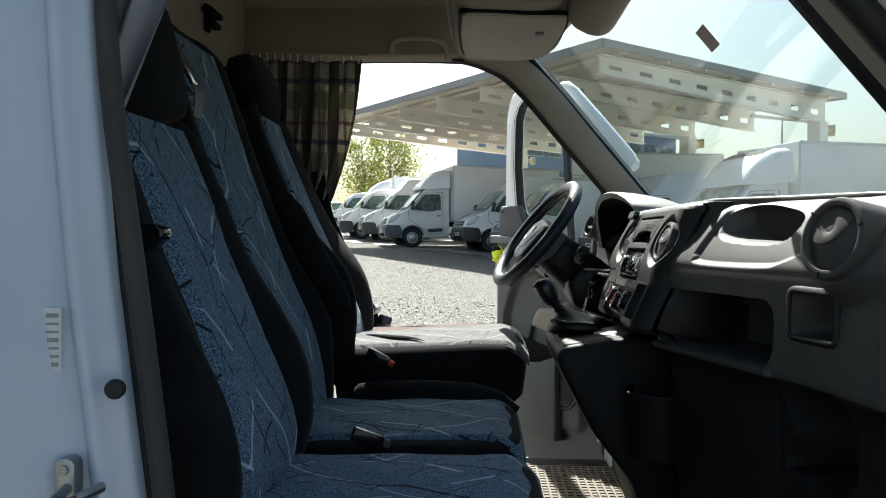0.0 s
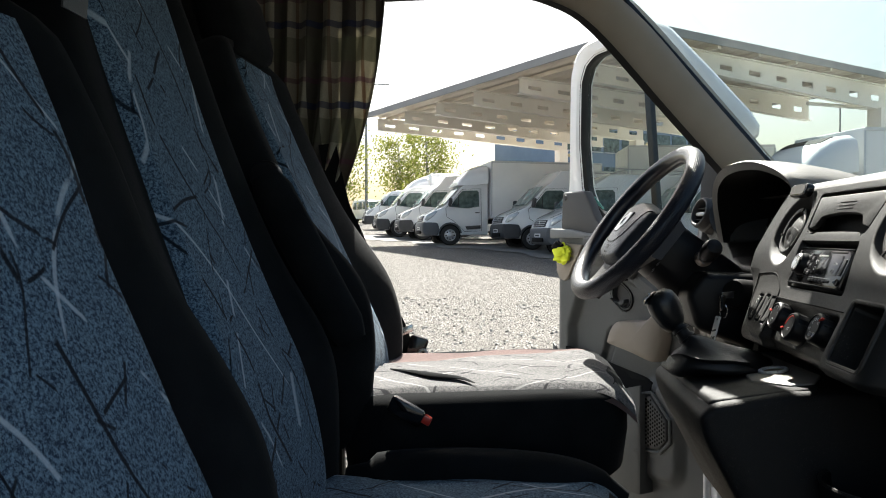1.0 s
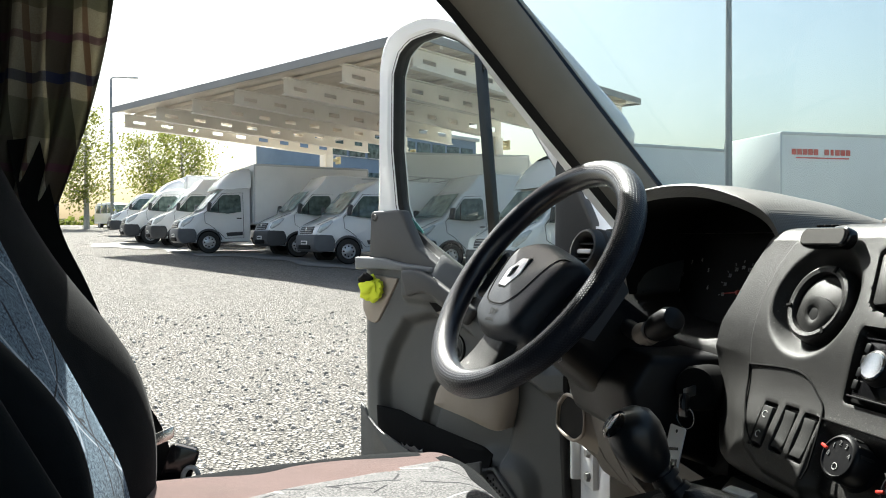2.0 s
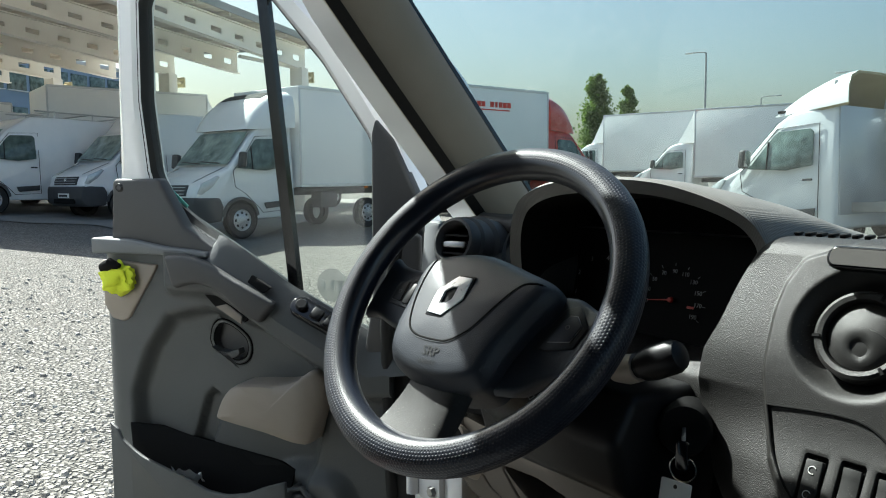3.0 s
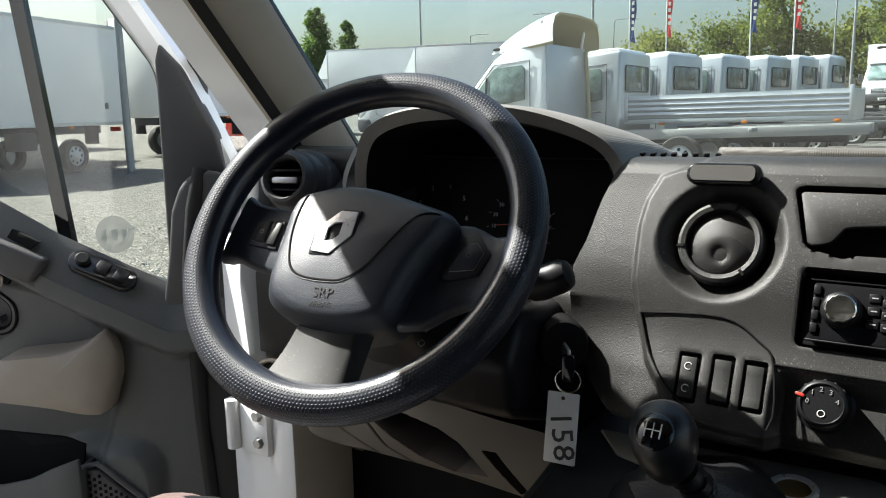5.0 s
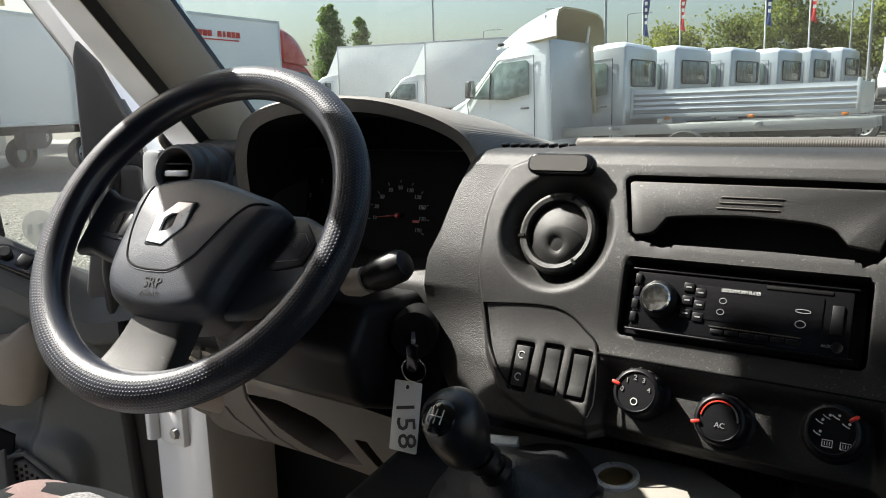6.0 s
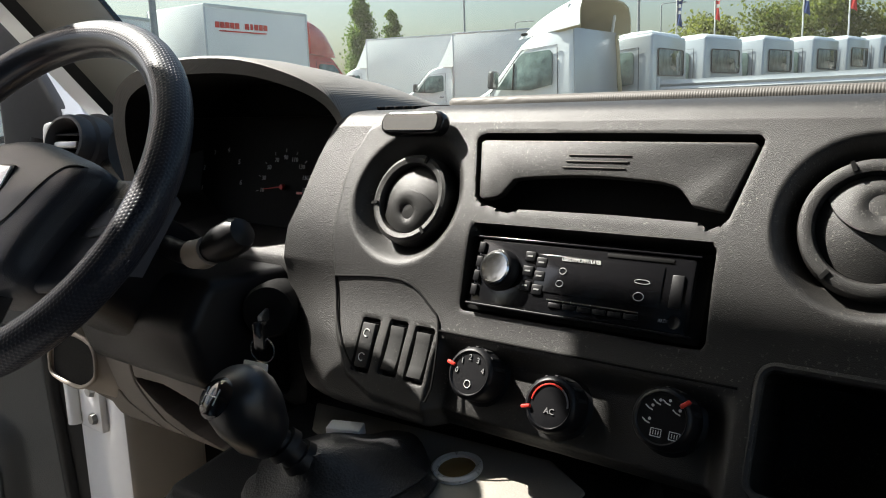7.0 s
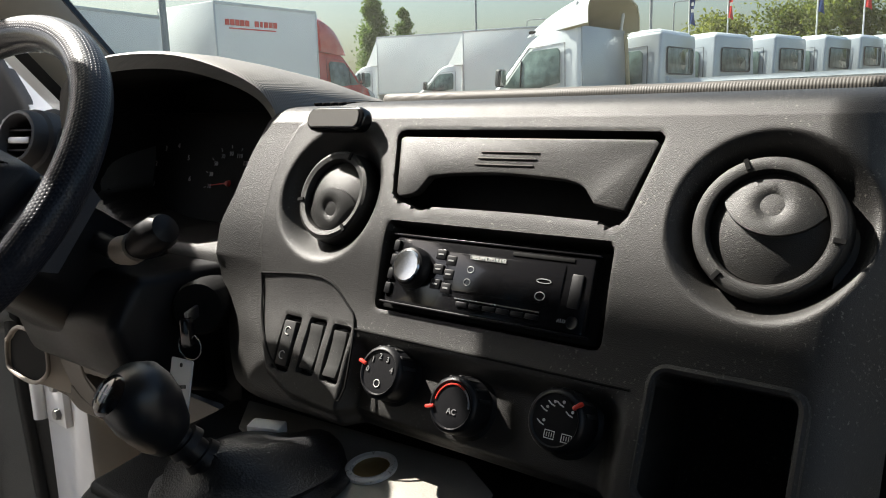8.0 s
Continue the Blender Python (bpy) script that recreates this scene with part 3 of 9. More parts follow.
for side, nm in ((1, "left"), (-1, "right")):
    Y = lambda o: 1.945 + side * o
    # upper side wall and door header
    bm = B()
    add_prism(bm, [(0.86, 2.075), (0.90, 2.06), (0.95, 2.07), (0.99, 2.12), (0.97, 2.36), (0.90, 2.36), (0.875, 2.20)], lambda u, v, w: Vector((w, Y(u), v)), -0.84, 0.16, 0.006)
    single("wall_" + nm, bm, M["headliner"], "beige trim above the cab door opening", "wall", "structure")
    # rear side wall behind the door opening: white right, near-black left
    bm = B()
    add_box(bm, (-0.66, Y(0.985), 1.36), (0.34, 0.05, 1.50), bev=0.01)
    single("wall_side_" + nm, bm, M["white"] if side < 0 else M["deep"], "body side behind the door opening", "wall", "structure")
    # door pillar trim, from dash to header
    inner = [(0.76, 1.455), (0.73, 1.49), (0.50, 1.765), (0.30, 2.00), (0.17, 2.085), (0.02, 2.115)]
    outer = [(0.64, 1.455), (0.605, 1.50), (0.40, 1.735), (0.20, 1.965), (0.09, 2.035), (-0.02, 2.065)]
    if side < 0:
        outer = [(x + 0.07, z) for x, z in outer]
    rings = []
    for p, q in zip(smoothed([(*p, 0) for p in inner], 5), smoothed([(*p, 0) for p in outer], 5)):
        (ax, az), (bx, bz) = p[:2], q[:2]
        rings.append([Vector((ax, Y(0.865), az)), Vector((ax * 0.93 + bx * 0.07 - 0.014, Y(0.858), az * 0.93 + bz * 0.07 - 0.014)), Vector(((ax + bx) / 2 - 0.022, Y(0.868), (az + bz) / 2 - 0.02)),
                      Vector((bx - 0.006, Y(0.890), bz - 0.006)), Vector((bx, Y(0.915), bz)), Vector((ax + 0.02, Y(0.90), az + 0.02))])
    bm = B()
    add_loft(bm, rings[:24])
    pil = single("trim_pillar_" + nm, bm, M["pillar"], "taupe trim over the windscreen pillar", "trim", "structure")
    bm = B()
    add_loft(bm, [[(p.lerp(r[3], 0.45) if i == 2 else p) + Vector((-0.004, -side * 0.004, -0.004)) if i in (2, 3) else p.lerp(r[3], 0.85) for i, p in enumerate(r)] for r in rings])
    single("trim_pillar_edge_" + nm, bm, M["rubber"], "black rubber along the door side of the pillar", "trim", "structure")
    # rubber seal of the door opening
    bm = B()
    path = [(0.72, 0.62), (0.71, 1.2), (0.66, 1.46), (0.618, 1.50), (0.415, 1.735), (0.215, 1.965), (0.10, 2.04), (-0.02, 2.07), (-0.33, 2.07), (-0.40, 2.03), (-0.425, 1.90), (-0.405, 1.60), (-0.375, 1.38), (-0.34, 1.12), (-0.31, 0.85), (-0.27, 0.66), (-0.10, 0.61), (0.5, 0.60)]
    add_tube(bm, smoothed([(x + (0.075 if side < 0 and x > -0.1 and z > 1.4 else 0.028 if side < 0 and x < -0.2 else -0.12 if side > 0 and x < -0.2 and z > 1.0 else 0.022 if side > 0 and z > 1.4 else 0), Y(0.93), z) for x, z in path], 5), 0.017 if side < 0 else 0.013, 10)
    single("trim_seal_" + nm, bm, M["rubber"], "black rubber seal round the door opening", "trim", "structure")
    # painted flange outside the seal
    bm = B()
    pf = [(0.80, 0.50), (0.80, 1.30), (0.745, 1.48), (0.69, 1.535), (0.47, 1.79), (0.27, 2.02), (0.14, 2.10), (-0.02, 2.125), (-0.30, 2.125)]
    pi = [(0.735, 0.50), (0.73, 1.2), (0.675, 1.46), (0.632, 1.505), (0.43, 1.74), (0.23, 1.975), (0.11, 2.055), (-0.02, 2.085), (-0.30, 2.085)]
    if side < 0:
        pf, pi = [[(x + 0.08, z) for x, z in q] for q in (pf, pi)]
    a, b = smoothed([(*p, 0) for p in pf], 5), smoothed([(*p, 0) for p in pi], 5)
    out = 0.045 if side > 0 else 0.0
    def spread(z):
        return out * min(1.0, max(0.0, (1.98 - z) / 0.15))
    add_loft(bm, [[Vector((p[0], Y(1.005 + spread(p[1])), p[1])), Vector((q[0], Y(0.99 + spread(q[1])), q[1])), Vector((q[0] - 0.004, Y(0.94), q[1] - 0.004)), Vector((p[0] + 0.02, Y(0.93), p[1] + 0.02))] for p, q in zip(a, b)])
    single("wall_pillar_" + nm, bm, M["white"], "white painted pillar at the door opening", "wall", "structure")
    # sill
    bm = B()
    add_box(bm, (0.20, Y(0.95), 0.545), (1.16, 0.16, 0.13), bev=0.02)
    single("trim_sill_" + nm, bm, M["rubber"], "black step sill of the cab door", "trim", "structure")

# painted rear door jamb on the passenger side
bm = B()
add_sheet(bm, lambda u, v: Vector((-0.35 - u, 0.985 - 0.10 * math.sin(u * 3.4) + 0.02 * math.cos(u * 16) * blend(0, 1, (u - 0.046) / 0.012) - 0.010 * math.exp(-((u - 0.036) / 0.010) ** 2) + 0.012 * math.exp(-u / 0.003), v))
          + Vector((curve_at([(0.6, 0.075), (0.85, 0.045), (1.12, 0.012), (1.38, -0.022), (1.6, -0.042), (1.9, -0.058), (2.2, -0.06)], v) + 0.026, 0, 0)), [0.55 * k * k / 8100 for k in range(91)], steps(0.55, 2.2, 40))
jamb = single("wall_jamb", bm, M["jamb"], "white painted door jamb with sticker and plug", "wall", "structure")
bm = B()
add_sheet(bm, lambda u, v: Vector((u, 1.02 + 0.02 * math.sin(u * 9), v)), steps(-0.80, -0.44, 8), steps(0.62, 2.1, 12))
add_sheet(bm, lambda u, v: Vector((u, 1.045 + 0.02 * math.sin(u * 9), v)), steps(-0.80, -0.44, 8), steps(0.62, 2.1, 12))
single("trim_jamb", bm, M["deep"], "dark inner trim behind the door seal", "trim", "structure")
# grey inner lip beside the seal
bm = B()
add_tube(bm, smoothed([(x + 0.060, 0.985, z) for x, z in ((-0.43, 2.0), (-0.425, 1.85), (-0.41, 1.60), (-0.38, 1.38), (-0.345, 1.12), (-0.315, 0.85), (-0.28, 0.66))], 5), 0.014, 10, flat=0.9)
single("trim_lip", bm, M["lip"], "grey rubber lip inside the door seal", "trim", "structure")

bm = B()
add_lathe(bm, [(0, 0.006), (0.009, 0.006), (0.0115, 0.003), (0.0115, -0.002)], frame_of((-0.330, 0.956, 1.252), (0.25, -1, 0)), 24)
single("jamb_plug", bm, M["rubber"], "round black rubber plug in the white jamb", "plug")
stk = thing("jamb_sticker", "worn grey information sticker on the white jamb", "sticker", (-0.43, 0.94, 1.30))
bm = B()
add_box(bm, (-0.410, 0.9665, 1.306), (0.020, 0.0012, 0.074), rot=(0, 0, 8))
part("sheet", bm, M["print"], stk)
for i in range(7):
    bm = B()
    add_box(bm, (-0.410, 0.9656, 1.334 - i * 0.0095), (0.014, 0.001, 0.0028 if i % 3 else 0.005), rot=(0, 0, 8))
    part("line", bm, M["print_dim"], stk)
lat = thing("door_striker", "steel door striker bolted to the white jamb", "latch", (-0.40, 0.94, 1.09))
bm = B()
add_prism(bm, rounded_rect(0.024, 0.075, 0.01), lambda u, v, w: Vector((-0.386 + u, 0.955 + w, 1.135 + v)), -0.006, 0.014, 0.0015)
part("plate", bm, M["steel"], lat)
bm = B()
add_tube(bm, [(-0.383, 0.950, 1.138), (-0.376, 0.915, 1.138), (-0.350, 0.908, 1.140), (-0.343, 0.950, 1.141)], 0.0065, 8)
part("loop", bm, M["steel"], lat)
bm = B()
add_lathe(bm, [(0, 0.004), (0.006, 0.004), (0.006, 0)], frame_of((-0.386, 0.949, 1.160), (0, -1, 0)), 6)
part("bolt", bm, M["steel"], lat)

# windscreen
win = thing("window_windscreen", "raked clear windscreen with a dusty film", "window", (0.6, 1.94, 1.5), kind="structure")
bm = B()
add_sheet(bm, lambda u, v: Vector((ws(u, v) + 0.012, u, v)), steps(1.06, 2.83, 24), steps(1.44, 2.12, 10))
pn = part("pane", bm, M["glass_ws"], win)
pn.visible_shadow = False
bm = B()
add_sheet(bm, lambda u, v: Vector((ws(u, v) + 0.009, u, v)), steps(1.06, 2.83, 24), [2.060, 2.09, 2.14])
part("black_band", bm, M["gloss"], win)
for yy in (1.065, 2.825):
    bm = B()
    add_tube(bm, [(ws(yy, z) + 0.004, yy, z) for z in steps(1.45, 2.10, 12)], 0.013, 8)
    part("edge_strip", bm, M["gloss"], win)
bm = B()
add_sheet(bm, lambda u, v: Vector((ws(u, v) + 0.010, u, v)), steps(1.675, 1.745, 2), steps(1.823, 1.864, 2))
stick = single("vignette_sticker", bm, M["pillar"], "brown rectangular sticker inside the windscreen", "sticker")

# ---------------------------------------------------------------- overhead storage and visors
oh = thing("overhead_console", "beige moulded overhead storage above the windscreen", "console", (0.2, 2.2, 2.05))
bm = B()
add_prism(bm, [(0.0, 2.12), (-0.005, 2.01), (0.005, 1.975), (0.04, 1.953), (0.24, 1.957), (0.285, 1.975), (0.318, 2.02), (0.335, 2.14), (0.10, 2.2)], lambda u, v, w: Vector((u, w, v)), 1.845, 2.40, 0.026, 4)
part("bin", bm, M["headliner"], oh)
LID = [(p.x, p.y) for p in smoothed([(0.034, 1.885, 0), (0.028, 2.05, 0), (0.032, 2.255, 0), (0.055, 2.285, 0), (0.165, 2.325, 0), (0.240, 2.300, 0), (0.268, 2.20, 0), (0.282, 2.04, 0), (0.280, 1.915, 0), (0.262, 1.898, 0), (0.195, 1.896, 0), (0.116, 1.878, 0), (0.050, 1.872, 0), (0.034, 1.885, 0)], 4)][:-1]
bm = B()
add_prism(bm, [(0.155 + (u - 0.155) * 1.05, 2.095 + (v - 2.095) * 1.025) for u, v in LID], lambda u, v, w: Vector((u, v, w)), 1.9475, 1.958, 0.001)
part("gap", bm, M["deep"], oh)
bm = B()
add_prism(bm, LID, lambda u, v, w: Vector((u, v, w)), 1.941, 1.954, 0.004, 3)
part("lid", bm, M["pillar"], oh)
# Assumed pocket: near-black block over the bin's dark near end, with a lip.
bm = B()
add_box(bm, (0.155, 1.846, 2.015), (0.22, 0.012, 0.075), bev=0.004)
part("pocket", bm, M["deep"], oh)
bm = B()
add_tube(bm, smoothed([(0.045, 1.842, 1.974), (0.16, 1.838, 1.968), (0.268, 1.842, 1.976)], 5), 0.006, 8)
part("pocket_lip", bm, M["pillar"], oh)
bm = B()
add_prism(bm, [(-0.02, 2.10), (-0.02, 2.06), (0.0, 2.045), (0.32, 2.06), (0.36, 2.12), (0.30, 2.22), (0.0, 2.22)], lambda u, v, w: Vector((u, w, v)), 1.10, 2.60, 0.012, 3)
part("shelf", bm, M["headliner"], oh)
bm = B()
add_box(bm, (0.225, 2.03, 1.939), (0.022, 0.03, 0.006), bev=0.0025)
part("latch", bm, M["pillargrey"], oh)
vis = thing("sun_visor", "folded beige sun visor at the windscreen top", "visor", (0.33, 1.8, 2.02))
bm = B()
add_prism(bm, [(0.275, 2.045), (0.280, 1.945), (0.30, 1.922), (0.330, 1.907), (0.359, 1.902), (0.385, 1.915), (0.402, 1.945), (0.400, 1.985), (0.345, 2.05)], lambda u, v, w: Vector((u, w, v)), 1.56, 1.93, 0.014, 3)
part("flap", bm, M["headliner"], vis)
bm = B()
add_tube(bm, [(0.33, 1.60, 2.05), (0.33, 2.10, 2.05)], 0.006, 8)
part("hinge_rod", bm, M["pillargrey"], vis)
gh = thing("grab_handle", "beige grab handle above the driver door", "handle", (-0.12, 2.80, 2.12))
bm = B()
add_tube(bm, smoothed([(-0.245, 2.825, 2.075), (-0.235, 2.79, 2.115), (-0.19, 2.775, 2.128), (-0.10, 2.775, 2.124), (-0.055, 2.79, 2.108), (-0.045, 2.825, 2.07)], 5), 0.011, 10)
part("grip", bm, M["headliner"], gh)
ch = thing("coat_hook", "small dark coat hook on the headliner", "hook", (-0.776, 2.43, 2.06))
bm = B()
add_box(bm, (-0.768, 2.43, 2.10), (0.016, 0.036, 0.085), bev=0.006)
add_box(bm, (-0.750, 2.43, 2.115), (0.03, 0.11, 0.018), bev=0.006)
add_box(bm, (-0.750, 2.43, 2.080), (0.03, 0.08, 0.018), bev=0.006)
part("hook", bm, M["deep"], ch)


# ---------------------------------------------------------------- dashboard
dash = thing("dashboard", "charcoal grained van dashboard with light dust", "dashboard", (0.6, 1.95, 1.2))
N_IN = Vector((0.917, 0, -0.398))
OPENING = [(2.056, 1.4770), (2.053, 1.4808), (2.046, 1.4825), (1.901, 1.4822), (1.8165, 1.4812), (1.8125, 1.4770), (1.8273, 1.4250), (1.8315, 1.4205), (1.8401, 1.4165), (1.8486, 1.4208), (1.9091, 1.4220), (1.9969, 1.4215), (2.0066, 1.4180), (2.0130, 1.4185), (2.0198, 1.4212), (2.0370, 1.4245), (2.0434, 1.4303)]
SWITCHES = [(2.190, 1.349), (2.108, 1.354), (2.072, 1.336), (2.056, 1.318), (2.054, 1.262), (2.108, 1.262), (2.145, 1.278), (2.174, 1.311)]
FACE = [(0.470, 1.232), (0.412, 1.236), (0.392, 1.247), (0.408, 1.290), (0.430, 1.335), (0.449, 1.400), (0.487, 1.479), (0.495, 1.494), (0.507, 1.503), (0.530, 1.5065), (0.565, 1.506)]
VENTS = [(2.121, 1.426, 0.043, 0.066), (1.739, 1.426, 0.046, 0.063)]


ROCKERS = ((2.133, 1.295), (2.101, 1.297), (2.071, 1.296))
ROCKER_HOLES = tuple((lambda a, b, cy=cy, cz=cz: inside(a, b, cy, cz, 0.0225, 0.0455, 0.003), 0.009) for cy, cz in ROCKERS)
EDGE = [(1.60, 1.53), (2.12, 1.53), (2.150, 1.500), (2.188, 1.485), (2.199, 1.462), (2.202, 1.437), (2.199, 1.38), (2.190, 1.345), (2.175, 1.305), (2.150, 1.272), (2.115, 1.258), (2.0, 1.252), (1.60, 1.245)]


def face_x(z):
    return curve_at([(b, a) for a, b in FACE[2:9]], z)


def set_back(y, z):
    """The panel of the heater knobs lies deeper than the rest of the face."""
    return 0.017 * blend(0, 1, (1.318 - z) / 0.026) * blend(0, 1, (2.058 - y) / 0.014) * blend(0, 1, (y - 1.803) / 0.02)


def stack(u, p):
    x, z = p
    y = 1.664 + u * (curve_at([(1.23, 2.20), (1.27, 2.245), (1.335, 2.275), (1.39, 2.275), (1.42, 2.264), (1.46, 2.256), (1.49, 2.246), (1.51, 2.235)], z) - 1.664)
    x += set_back(y, z)
    if y < 1.715:
        x += 0.045 * ((1.715 - y) / 0.055) ** 2
    if y > 2.15 and z < 1.36:
        x += 0.9 * (y - 2.15) ** 2 * (1.36 - z) / 0.12 * 4
    d = 0.0
    for test, deep in ((lambda a, b: poly_inside(a, b, OPENING), 0.050), (lambda a, b: inside(a, b, 1.9365, 1.372, 0.209, 0.071, 0.006), 0.030), (lambda a, b: inside(a, b, 1.748, 1.295, 0.092, 0.078, 0.010), 0.075)) + ROCKER_HOLES:
        s = test(y, z)
        if s < -0.0013:
            d = deep
        elif s < 0.0013:
            gy, gz = (test(y + 1e-4, z) - s) / 1e-4, (test(y, z + 1e-4) - s) / 1e-4
            y, z2 = y - gy * s, z - gz * s
            x, z = x + (face_x(z2) - face_x(z)), z2
            d = max(d, 0.0006)
    for cy, cz, r, R in VENTS:
        q = math.hypot(y - cy, (z - cz) * 1.09)
        if q < R:
            d = max(d, blend(0, 0.022, (R - q) / (R - r + 0.002)))
            if q < r - 0.003:
                d = 0.04
    d += blend(0, 0.007, poly_inside(y, z, EDGE) / 0.008 + 0.1)
    return Vector((x, y, z)) + N_IN * d


prof = [(p[0], p[1]) for p in smoothed([(a, b, 0) for a, b in FACE], 26)]
bm = B()
add_sheet(bm, stack, steps(0, 1, 400), prof)
fascia = part("centre_fascia", bm, [M["dash"], M["dash_grain"]], dash, smooth=50)
for poly in fascia.data.polygons:
    if poly.center.y > 2.10 and poly_inside(poly.center.y, poly.center.z, EDGE) > 0.003:
        poly.material_index = 1
bm = B()
ring_ = smoothed([(u, v, 0) for u, v in SWITCHES + SWITCHES[:1]], 4)
add_tube(bm, [Vector((face_x(p.y) - 0.0002, p.x, p.y)) for p in ring_], 0.0011, 6)
part("joint", bm, M["deep"], fascia)
bm = B()
add_tube(bm, [Vector((face_x(1.318) - 0.0002, 2.056 - 0.25 * s, 1.318)) for s in steps(0, 1, 6)], 0.0009, 6)
part("joint", bm, M["deep"], fascia)
bm = B()
add_tube(bm, [Vector((face_x(1.295 + v) + 0.002, 1.748 + u, 1.295 + v)) for u, v in rounded_rect(0.092, 0.078, 0.010, 4)], 0.0035, 8, closed=True)
part("bin_rim", bm, M["dash"], fascia)
# right cheek of the stack
bm = B()
cheek = [(a + 0.045 if b < 1.5 else a + 0.02, b) for a, b in FACE[2:]] + [(0.60, 1.50), (0.60, 1.20)]
add_prism(bm, cheek, lambda u, v, w: Vector((u, w, v)), 1.655, 1.672, 0.003)
part("stack_cheek", bm, M["black"], dash)
# storage flap above the radio
# near-black sheet behind the flap paints the shade in the slot
bm = B()
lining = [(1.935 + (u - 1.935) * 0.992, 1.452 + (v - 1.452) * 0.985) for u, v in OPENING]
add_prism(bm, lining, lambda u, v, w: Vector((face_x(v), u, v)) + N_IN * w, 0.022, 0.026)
part("flap_shade", bm, M["deep"], dash)
bm = B()
flap = [(2.0505, 1.4745), (2.047, 1.4765), (1.8195, 1.4758), (1.8165, 1.4735), (1.8318, 1.4285), (1.8554, 1.4320)] + [(p.x, p.y) for p in smoothed([(1.8554, 1.4320, 0), (1.8604, 1.4373, 0), (1.8666, 1.4430, 0), (1.8763, 1.4461, 0), (1.8934, 1.4480, 0), (1.9454, 1.4498, 0), (2.0022, 1.4462, 0), (2.0116, 1.4412, 0), (2.0199, 1.4316, 0), (2.0354, 1.4280, 0)], 4)][1:] + [(2.0395, 1.4300)]
add_prism(bm, flap, lambda u, v, w: Vector((face_x(v), u, v)) + N_IN * w, 0.0002, 0.009, 0.0012)
fl = part("flap", bm, M["dash"], dash, "storage flap with three raised lines")
for i in range(3):
    bm = B()
    z = 1.4650 - i * 0.0048
    add_box(bm, Vector((face_x(z), 1.935 + 0.0015 * i, z)) - N_IN * 0.0002, (0.0014, 0.054, 0.0011), bev=0.0004)
    part("raised_line", bm, M["dash_pad"], fl)


def air_vent(cy, cz, r, parent, face=N_IN, x=None, tilt=0.0, back=0.016, mt="vent"):
    """Round vent: outer ring, two louvre halves, thumb dimple."""
    o = Vector((face_x(cz) if x is None else x, cy, cz)) + face * 0.012
    m = frame_of(o, -face, (0, 0, 1)) @ Matrix.Rotation(radians(tilt), 4, "Z")
    bm = B()
    add_lathe(bm, [(r * 0.765, -0.016), (r * 0.77, 0.004), (r * 0.80, 0.0075), (r * 0.90, 0.0085), (r * 0.97, 0.007), (r, 0.003), (r + 0.0015, -back)], m, 48)
    v = part("air_vent", bm, M[mt], parent, "round black air vent")
    q = r * 0.755
    bm = B()
    add_lathe(bm, [(0, 0.0085)] + [(q * f, 0.0085 - 0.0075 * f * f) for f in (0.15, 0.3, 0.45, 0.6, 0.75, 0.88, 1.0)], m, 40)
    part("louvre", bm, M[mt], v, "domed upper vent flap")
    bm = B()
    c0 = -0.82 * q
    rings_ = []
    for f in (0.03, 0.12, 0.22, 0.32, 0.42, 0.52, 0.65, 0.8, 0.92, 0.98, 1.0):
        row = []
        for k in range(44):
            a = 2 * math.pi * k / 44
            dx, dy = math.cos(a), math.sin(a)
            far = -c0 * dy + math.sqrt(max(0.0, (c0 * dy) ** 2 - c0 * c0 + q * q))
            reach = min(far * 0.995, 1.0 * q)
            xx, yy = dx * reach * f, c0 + dy * reach * f
            zz = 0.0118 - 0.0085 * (xx * xx + yy * yy) / (q * q) - (0.0035 if f == 1.0 else 0)
            zz -= 0.0065 * math.exp(-((xx * xx + (yy + 0.40 * q) ** 2) / (0.24 * q) ** 2))
            row.append(m @ Vector((xx, yy, zz)))
        rings_.append(row)
    add_loft(bm, rings_)
    part("louvre", bm, M[mt], v, "lower vent flap with a thumb dimple")
    bm = B()
    add_lathe(bm, [(0, -0.02), (q + 0.001, -0.02), (q + 0.001, -0.012)], m, 32)
    part("throat", bm, M["deep"], v)
    for a in (60, 180, 300):
        bm = B()
        mm = m @ Matrix.Rotation(radians(a), 4, "Z") @ Matrix.Translation((r * 0.91, 0, 0.0086))
        add_box(bm, mm.translation, (0.007, 0.0028, 0.0016), rot=mm.to_3x3())
        part("notch", bm, M["deep"], v)
    return v


air_vent(2.121, 1.426, 0.043, dash, tilt=10, mt="dash")
air_vent(1.739, 1.426, 0.046, dash, face=Vector((0.93, 0.05, -0.36)), tilt=172, mt="dash")

